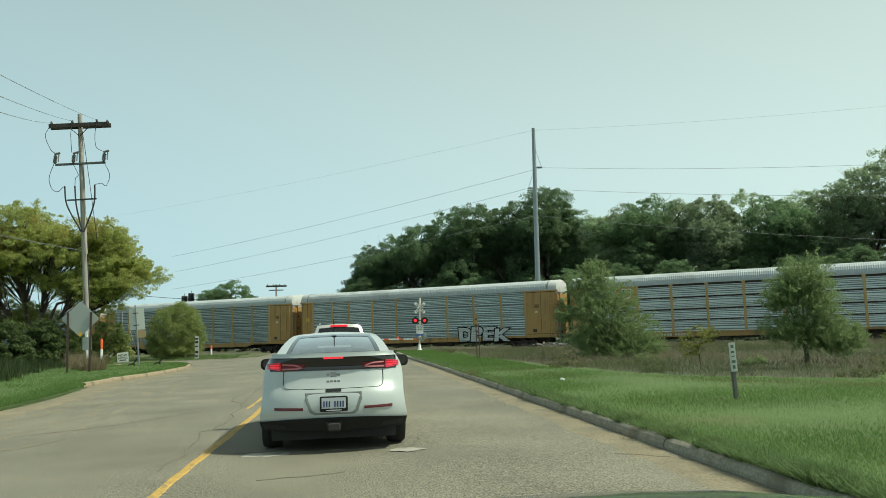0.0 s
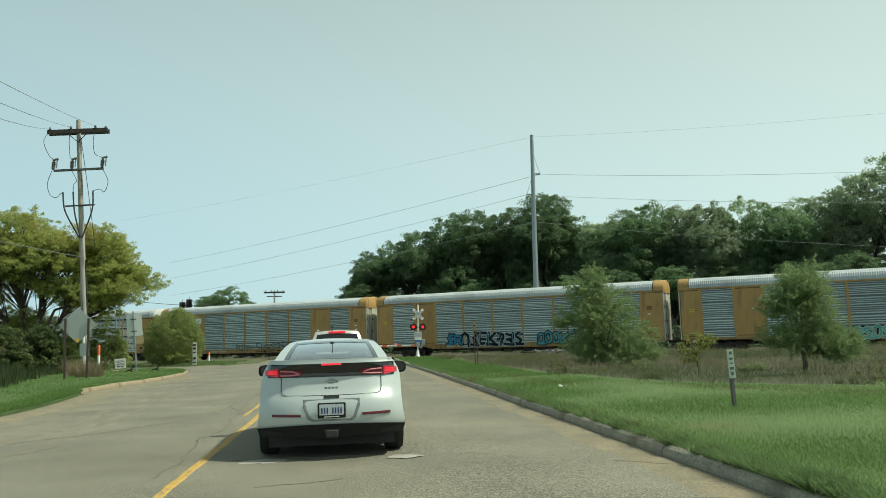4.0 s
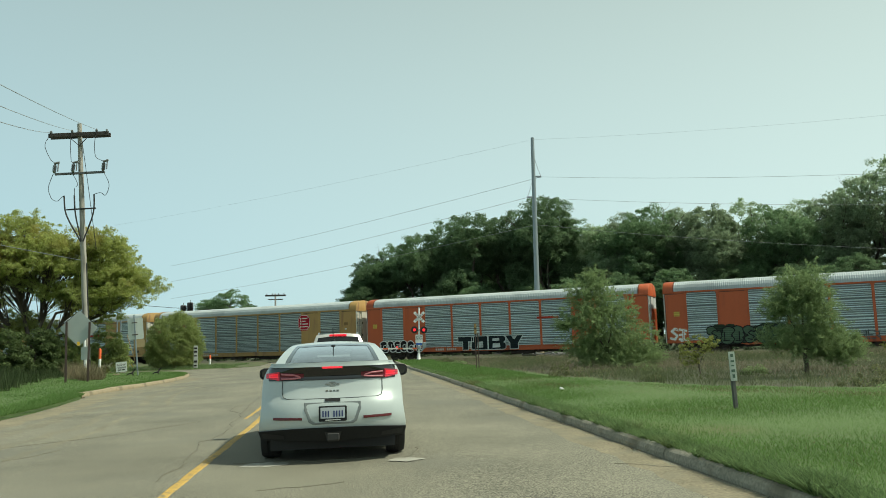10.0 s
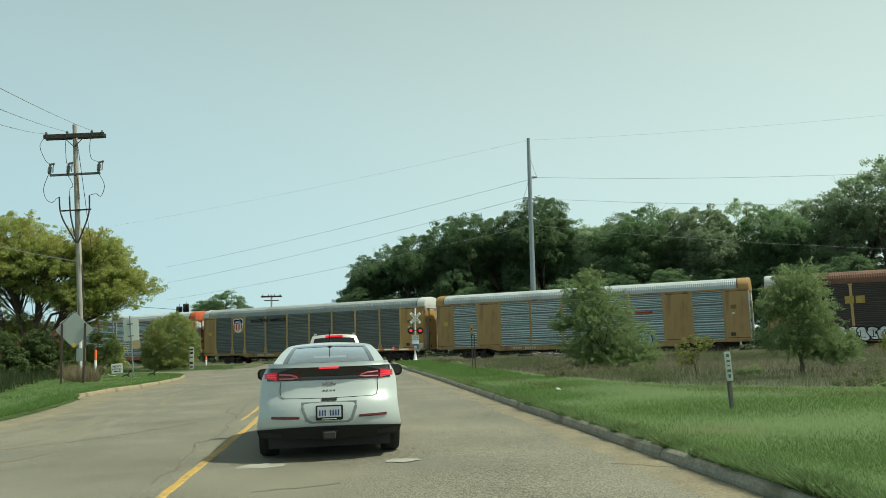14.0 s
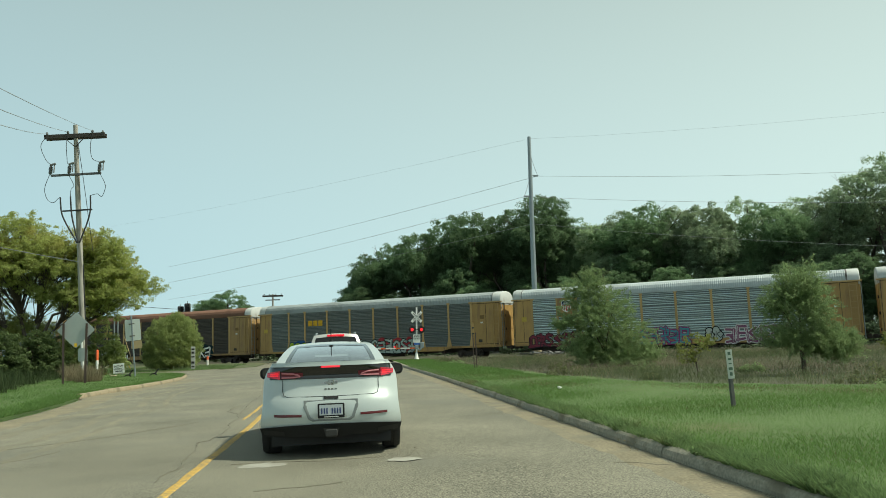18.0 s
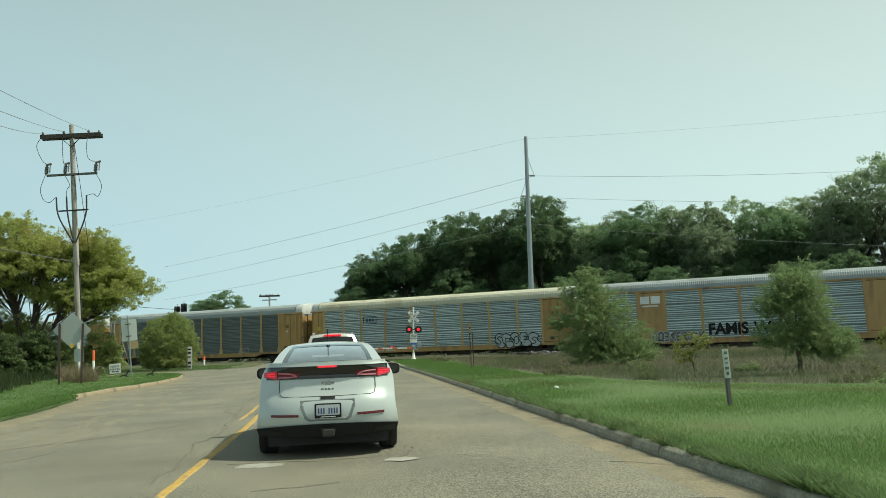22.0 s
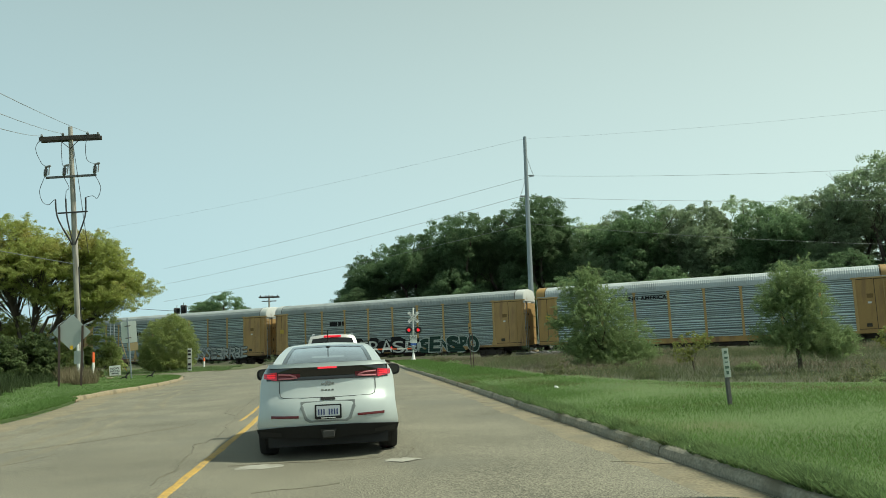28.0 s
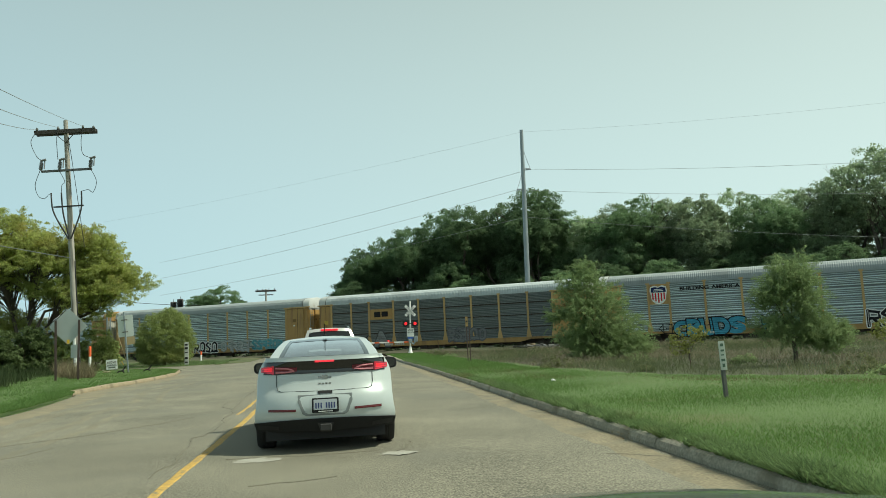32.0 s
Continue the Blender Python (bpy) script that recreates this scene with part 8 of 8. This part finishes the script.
        for yy in (0.78, 3.46):
            wheel(car, s * 0.772, yy, 0.325, 0.235, s)
    skin(-0.12, 0.12, 1.098, 1.122, 0.05, LIGHT_ON, "brake_light", "lit high brake light", n=6, k=2)
    # hatch shut lines
    m = Mesh()
    pts = [(-0.60, 0.955), (-0.60, 0.83), (-0.585, 0.77), (-0.54, 0.752), (-0.3, 0.748), (0, 0.745), (0.3, 0.748), (0.54, 0.752), (0.585, 0.77), (0.60, 0.83), (0.60, 0.955)]
    m.tube([(x, surface(x, z) - 0.001, z) for x, z in pts], 0.0036, 6)
    part("shut_line", m.data("shut_line", TRIM_BLACK), car)
    skin(-0.09, 0.09, 0.715, 0.745, 0.012, TRIM_BLACK, "latch_cover", n=4, k=2)
    # plate in its recess; the recess's shade is put into grey colours
    m = Mesh()
    prof = [(-0.315, 0.695), (0.315, 0.695), (0.32, 0.62), (0.27, 0.49), (0.22, 0.46), (-0.22, 0.46), (-0.27, 0.49), (-0.32, 0.62)]
    rings = []
    for grow, out in ((1.06, -0.004), (1.04, 0.006), (0.99, 0.008), (0.93, 0.006), (0.90, 0.0035)):
        rings.append([(x * grow, surface(x, z) - out, 0.58 + (z - 0.58) * (1 + (grow - 1) * 1.6)) for x, z in prof])
    m.grid(rings[:4], True)
    part("recess_edge", m.data("recess_edge", mat("recess_edge_shade", (0.17, 0.19, 0.19), 0.45, var=0.05), smooth=30), car, "edge of the plate recess, coloured grey for its shade")
    m = Mesh()
    m.grid(rings[3:], True)
    m.face(rings[-1])
    part("plate_recess", m.data("plate_recess", mat("recess_shaded_white", (0.34, 0.385, 0.385), 0.4, var=0.05), smooth=30), car)
    plate = part("number_plate", board(0.328, 0.178, 0.012, TRIM_BLACK, 0.01), car, "number plate in a dark frame", at=pose(0, -0.016, 0.575))
    part("plate_face", board(0.285, 0.125, 0.006, PLATE, 0.005), plate, at=pose(0, -0.009, 0.01))
    for k in range(8):
        if k != 3:
            m = Mesh()
            m.box(-0.122 + k * 0.032, -0.106 + k * 0.032, -0.015, -0.0125, -0.036, 0.034)
            part("plate_bar", m.data("plate_bar", PLATE_INK), plate)
    m = Mesh()
    m.box(-0.09, 0.09, -0.009, -0.0065, -0.078, -0.068)
    part("frame_print", m.data("frame_print", WHITE), plate)
    # plain maker's badge and model-name bars
    m = Mesh()
    y = surface(0, 0.91) - 0.012
    m.box(-0.082, 0.082, y, y + 0.01, 0.897, 0.921, 0.003)
    m.box(-0.036, 0.036, y - 0.001, y + 0.01, 0.881, 0.937, 0.003)
    part("badge", m.data("badge", CHROME), car, "plain metal badge")
    m = Mesh()
    y = surface(0, 0.83) - 0.008
    for k in range(4):
        m.box(-0.08 + k * 0.042, -0.052 + k * 0.042, y, y + 0.006, 0.822, 0.842)
    part("name_bars", m.data("name_bars", CHROME), car)
    # cabin
    vs2 = [0, 0.03, 0.1, 0.25, 0.4, 0.6, 0.8, 0.97, 1]
    qs2 = [0, 0.07, 0.15, 0.3, 0.45, 0.6, 0.72, 0.82, 0.87, 0.93, 0.97, 1]
    bow = [(0, 0), (.15, .16), (.3, .36), (.45, .58), (.6, .83), (.72, 1.08), (.82, 1.33), (.9, 1.6), (.96, 1.85), (1, 2.1)]
    half = [(0, .71), (.3, .685), (.6, .65), (.82, .615), (.93, .595), (1, .54)]

    def cabin(u, v, q):
        z = 1.13 + q * 0.295 - 0.03 * u * u * q
        yb = 0.22 + lerp_table(bow, q) + 0.10 * u ** 4
        yf = 3.35 - 0.9 * q - 0.1 * u ** 4
        yf = max(yf, yb + 0.05)
        return (u * lerp_table(half, q), yb + v * (yf - yb), z)
    def shell(pts, hole):
        """A sheet of the cabin with an opening where hole says so."""
        for i in range(len(pts) - 1):
            for j in range(len(pts[0]) - 1):
                if not hole(i, j):
                    m.face([pts[i][j], pts[i][j + 1], pts[i + 1][j + 1], pts[i + 1][j]])
    m = Mesh()
    inner = [i for i in range(len(us) - 1) if us[i] > -0.85 and us[i + 1] < 0.85]
    shell([[cabin(u, 0, q) for u in us] for q in qs2], lambda i, j: j in inner and 0.06 < qs2[i] < 0.86)
    shell([[cabin(u, 1, q) for u in us] for q in qs2], lambda i, j: j in inner and 0.06 < qs2[i] < 0.9)
    for s in (-1, 1):
        shell([[cabin(s, v, q) for v in vs2] for q in qs2], lambda i, j: 0.09 < vs2[j] < 0.79 and 0.14 < qs2[i] < 0.81)
    m.grid([[cabin(u, v, 1) for u in us] for v in vs2])
    part("cabin", m.data("cabin", CAR_WHITE, smooth=60), car)

    def pane(name, label, pts):
        m = Mesh()
        m.grid(pts)
        ob = part(name, m.data(name, PANE, smooth=60), car, label)
        return ob
    uu = [u for u in us if abs(u) < 0.85]
    pane("rear_window", "tinted sloping rear window", [[Vector(cabin(u, 0, q)) + Vector((0, -0.003, 0.003)) for u in uu] for q in qs2 if 0.06 < q < 0.88])
    # dark printed border of the rear window
    m = Mesh()
    def edge(u, q):
        return Vector(cabin(u, 0, q)) + Vector((0, -0.006, 0.006))
    ua, ub = 0.825, 0.745
    low, high = (0.065, 0.12), (0.77, 0.865)
    for u0, u1, (q0, q1) in ((-ua, ua, low), (-ua, ua, high), (-ua, -ub, (low[1], high[0])), (ub, ua, (low[1], high[0]))):
        m.grid([[edge(u0 + (u1 - u0) * i / 16, q0 + (q1 - q0) * j / 8) for i in range(17)] for j in range(9)])
    part("window_border", m.data("window_border", FRIT, smooth=60), car, "dark border of the rear window")
    pane("windscreen", "", [[Vector(cabin(u, 1, q)) + Vector((0, 0.003, 0.003)) for u in uu] for q in qs2 if 0.06 < q < 0.94])
    for s in (-1, 1):
        pane("side_window", "", [[Vector(cabin(s, v, q)) + Vector((s * 0.003, 0, 0)) for v in vs2 if 0.09 < v < 0.81] for q in qs2 if 0.14 < q < 0.83])
    # inside: shelf, dashboard, seats
    m = Mesh()
    m.grid([[(x, y, z) for x in (-0.72, 0, 0.72)] for y, z in ((0.30, 1.155), (1.0, 1.165), (1.05, 1.12), (2.55, 1.06), (2.7, 1.19), (3.15, 1.18))])
    part("cabin_trim", m.data("cabin_trim", CABIN_GREY), car)
    for x, y, z in ((-0.36, 1.3, 1.10), (0.36, 1.3, 1.10), (-0.36, 2.05, 1.12), (0.36, 2.05, 1.12)):
        seat = part("seat", None, car, "grey fabric seat", at=pose(x, y, z))
        m = Mesh()
        m.box(-0.21, 0.21, -0.06, 0.06, -0.1, 0.06, 0.03)
        part("backrest", m.data("backrest", SEAT_GREY, smooth=40), seat)
        m = Mesh()
        m.box(-0.12, 0.12, -0.045, 0.045, 0.04, 0.13 if y < 2 else 0.17, 0.03)
        part("headrest", m.data("headrest", SEAT_GREY, smooth=40), seat)
    m = Mesh()
    m.lathe((0, 1.72, 1.425), (0, 0, 1), [(0, 0.035), (0.02, 0.03), (0.03, 0.012)], 10)
    m.tube([(0, 1.72, 1.44), (0, 1.45, 1.60)], 0.006, 6)
    part("antenna", m.data("antenna", TRIM_BLACK), car)
    return car


def make_suv():
    car = thing("suv_car", "silver-white sport utility car with roof rails and lit brake light", "car", at=pose(-0.08, 24.0, gz(24) + 0.02))
    us = [-1, -0.96, -0.88, -0.6, -0.3, 0, 0.3, 0.6, 0.88, 0.96, 1]
    vs = [0, 0.02, 0.06, 0.2, 0.4, 0.6, 0.8, 0.94, 1]

    def lower(u, v, q):
        z = 0.35 + q * (1.08 - 0.35) * (1 if v < 0.7 else 1 - 0.12 * (v - 0.7) / 0.3)
        return (u * (0.93 - 0.03 * q * q), 0.06 * q + 0.14 * abs(u) ** 4 + v * (4.7 - 0.3 * abs(u) ** 3 - 0.06 * q - 0.14 * abs(u) ** 4), z)
    part("body", loft_box(us, vs, [0, 0.1, 0.3, 0.5, 0.7, 0.9, 1], lower).data("body", CAR_SILVER, smooth=45), car)

    def upper_(u, v, q):
        z = 1.06 + q * 0.72 - 0.05 * u * u * q
        yb = 0.12 + 0.42 * q + 0.1 * u ** 4
        return (u * (0.86 - 0.18 * q ** 1.5), yb + v * (3.5 - 0.9 * q - yb), z)
    part("cabin", loft_box(us, [0, 0.03, 0.2, 0.5, 0.8, 1], [0, 0.2, 0.4, 0.6, 0.8, 0.92, 1], upper_).data("cabin", CAR_SILVER, smooth=50), car)
    m = Mesh()
    m.grid([[Vector(upper_(u, 0, q)) + Vector((0, -0.008, 0.003)) for u in (-0.86, -0.5, 0, 0.5, 0.86)] for q in (0.12, 0.4, 0.7, 0.86)])
    part("rear_window", m.data("rear_window", GLASS_DARK, smooth=60), car, "dark rear window")
    for s in (-1, 1):
        m = Mesh()
        m.grid([[Vector(upper_(s, v, q)) + Vector((s * 0.008, 0, 0)) for v in (0.1, 0.4, 0.8)] for q in (0.15, 0.5, 0.85)])
        part("side_window", m.data("side_window", GLASS_DARK), car)
        m = Mesh()
        m.tube([(s * 0.62, 0.75, 1.74), (s * 0.62, 0.85, 1.80), (s * 0.62, 2.4, 1.82), (s * 0.62, 2.5, 1.76)], 0.02, 6)
        part("roof_rail", m.data("roof_rail", STEEL_GREY), car)
        m = Mesh()
        m.box(s * 0.84 - 0.07, s * 0.84 + 0.07, 0.08, 0.3, 0.75, 1.1, 0.03)
        part("tail_light", m.data("tail_light", LIGHT_ON), car, "lit red tail light")
        for yy in (0.9, 3.75):
            wheel(car, s * 0.8, yy, 0.36, 0.23, s)
    m = Mesh()
    m.box(-0.27, 0.27, 0.44, 0.56, 1.69, 1.75, 0.02)
    part("brake_light", m.data("brake_light", LIGHT_ON), car, "lit high brake light")
    m = Mesh()
    m.box(-0.9, 0.9, -0.02, 0.3, 0.33, 0.6, 0.05)
    part("rear_bumper", m.data("rear_bumper", TRIM_BLACK), car)
    return car


def make_own_car():
    """The front of the car that carries the camera: bonnet, wings and front wheels."""
    car = thing("own_car", "dark car bonnet in front of the camera", "car", at=pose(0.45, 0, 0))
    us = [-1, -0.97, -0.9, -0.75, -0.5, -0.25, 0, 0.25, 0.5, 0.75, 0.9, 0.97, 1]
    vs = [0, 0.05, 0.15, 0.3, 0.5, 0.7, 0.85, 0.95, 1]

    def hood(u, v, q):
        top = BONNET - 0.16 * v ** 2 - 0.04 * abs(u) ** 2.2 - 0.04 * abs(u) ** 8
        z = 0.28 + q * (top - 0.28)
        return (u * 0.9, 0.95 + v * (1.2 - 0.3 * abs(u) ** 3), z)
    part("bonnet", loft_box(us, vs, [0, 0.3, 0.6, 0.85, 0.96, 1], hood).data("bonnet", CAR_DARK, smooth=50), car)
    for s in (-1, 1):
        wheel(car, s * 0.76, 1.55, 0.32, 0.21, s)
    return car


def make_scrap():
    rng = random.Random(9)
    m = Mesh()
    c = Vector((1.41, 76.43, 0)) + ALONG * 21.6 - AWAY * 4.8
    for _ in range(60):
        p = c + Vector((rng.uniform(-2.0, 1.6), rng.uniform(-1.2, 1.2), 0))
        d = Vector((rng.uniform(-1, 1), rng.uniform(-1, 1), rng.uniform(-0.25, 0.35))) * 0.7
        z = -0.55 + rng.uniform(0.0, 0.7)
        m.tube([(p.x - d.x, p.y - d.y, z - d.z * 0.4), (p.x + d.x, p.y + d.y, z + d.z * 0.4)], rng.uniform(0.04, 0.1), 5)
    thing("scrap_pile", "heap of broken ties and branches beside the track", "scrap", kind="stuff", mesh=m.data("scrap_pile", mat("scrap_grey", (0.12, 0.12, 0.12), 0.85, var=0.4, islands=0.95)))
    # litter on the lawn
    m = Mesh()
    m.box(-0.06, 0.07, -0.04, 0.05, 0, 0.06, 0.02)
    thing("litter", "crumpled white paper lying on the lawn", "litter", at=pose(5.57, 19.2, gz(19) + 0.1, 10, 20, 30), mesh=m.data("litter", WHITE))


make_ground()
make_road()
make_markings()
make_lawns()
make_track()
CARS = make_train()
WHITE_CAR = make_white_car()
make_suv()
make_own_car()
make_left_pole()
make_steel_pole()
make_signs()
make_crossing_signal()
make_scrap()
make_trees()
make_grass()
kerb_run("kerb_right", "weathered grey concrete kerb along the lawn", [(right_edge(q), q) for q in (-12, 0, 6, 13, 17, 20.7, 26.4, 30.8, 40, 48, 62)], CONCRETE, 0.125, 0.2, 3.0, 1, 1)
kerb_run("kerb_left", "pale broken concrete kerb along the lawn", [(lawn_corner(q), q) for q in (27, 30, 33, 38, 42, 46.6, 49, 51.5, 54)], CONCRETE_PALE, 0.15, 0.24, 2.8, -1, 2)


def motions():
    for k, car in CARS.items():
        rows = []
        for i in range(9):
            t = 4.0 * i
            s = CAR_LEN * (k - 0.5) - train_position(t)
            p = TRACK + ALONG * s
            rows.append((t, pose(p.x, p.y, RAIL, 0, 0, TURN)))
        walk(car, rows)
    rows = []
    for t, d in ((0, 0), (12.6, 0), (13.0, 0.03), (13.5, 0.13), (14.0, 0.26), (14.5, 0.36), (15.2, 0.42), (16.0, 0.43), (32.0, 0.43)):
        rows.append((t, pose(-0.105, 9.27 + d, 0.018)))
    walk(WHITE_CAR, rows)


motions()
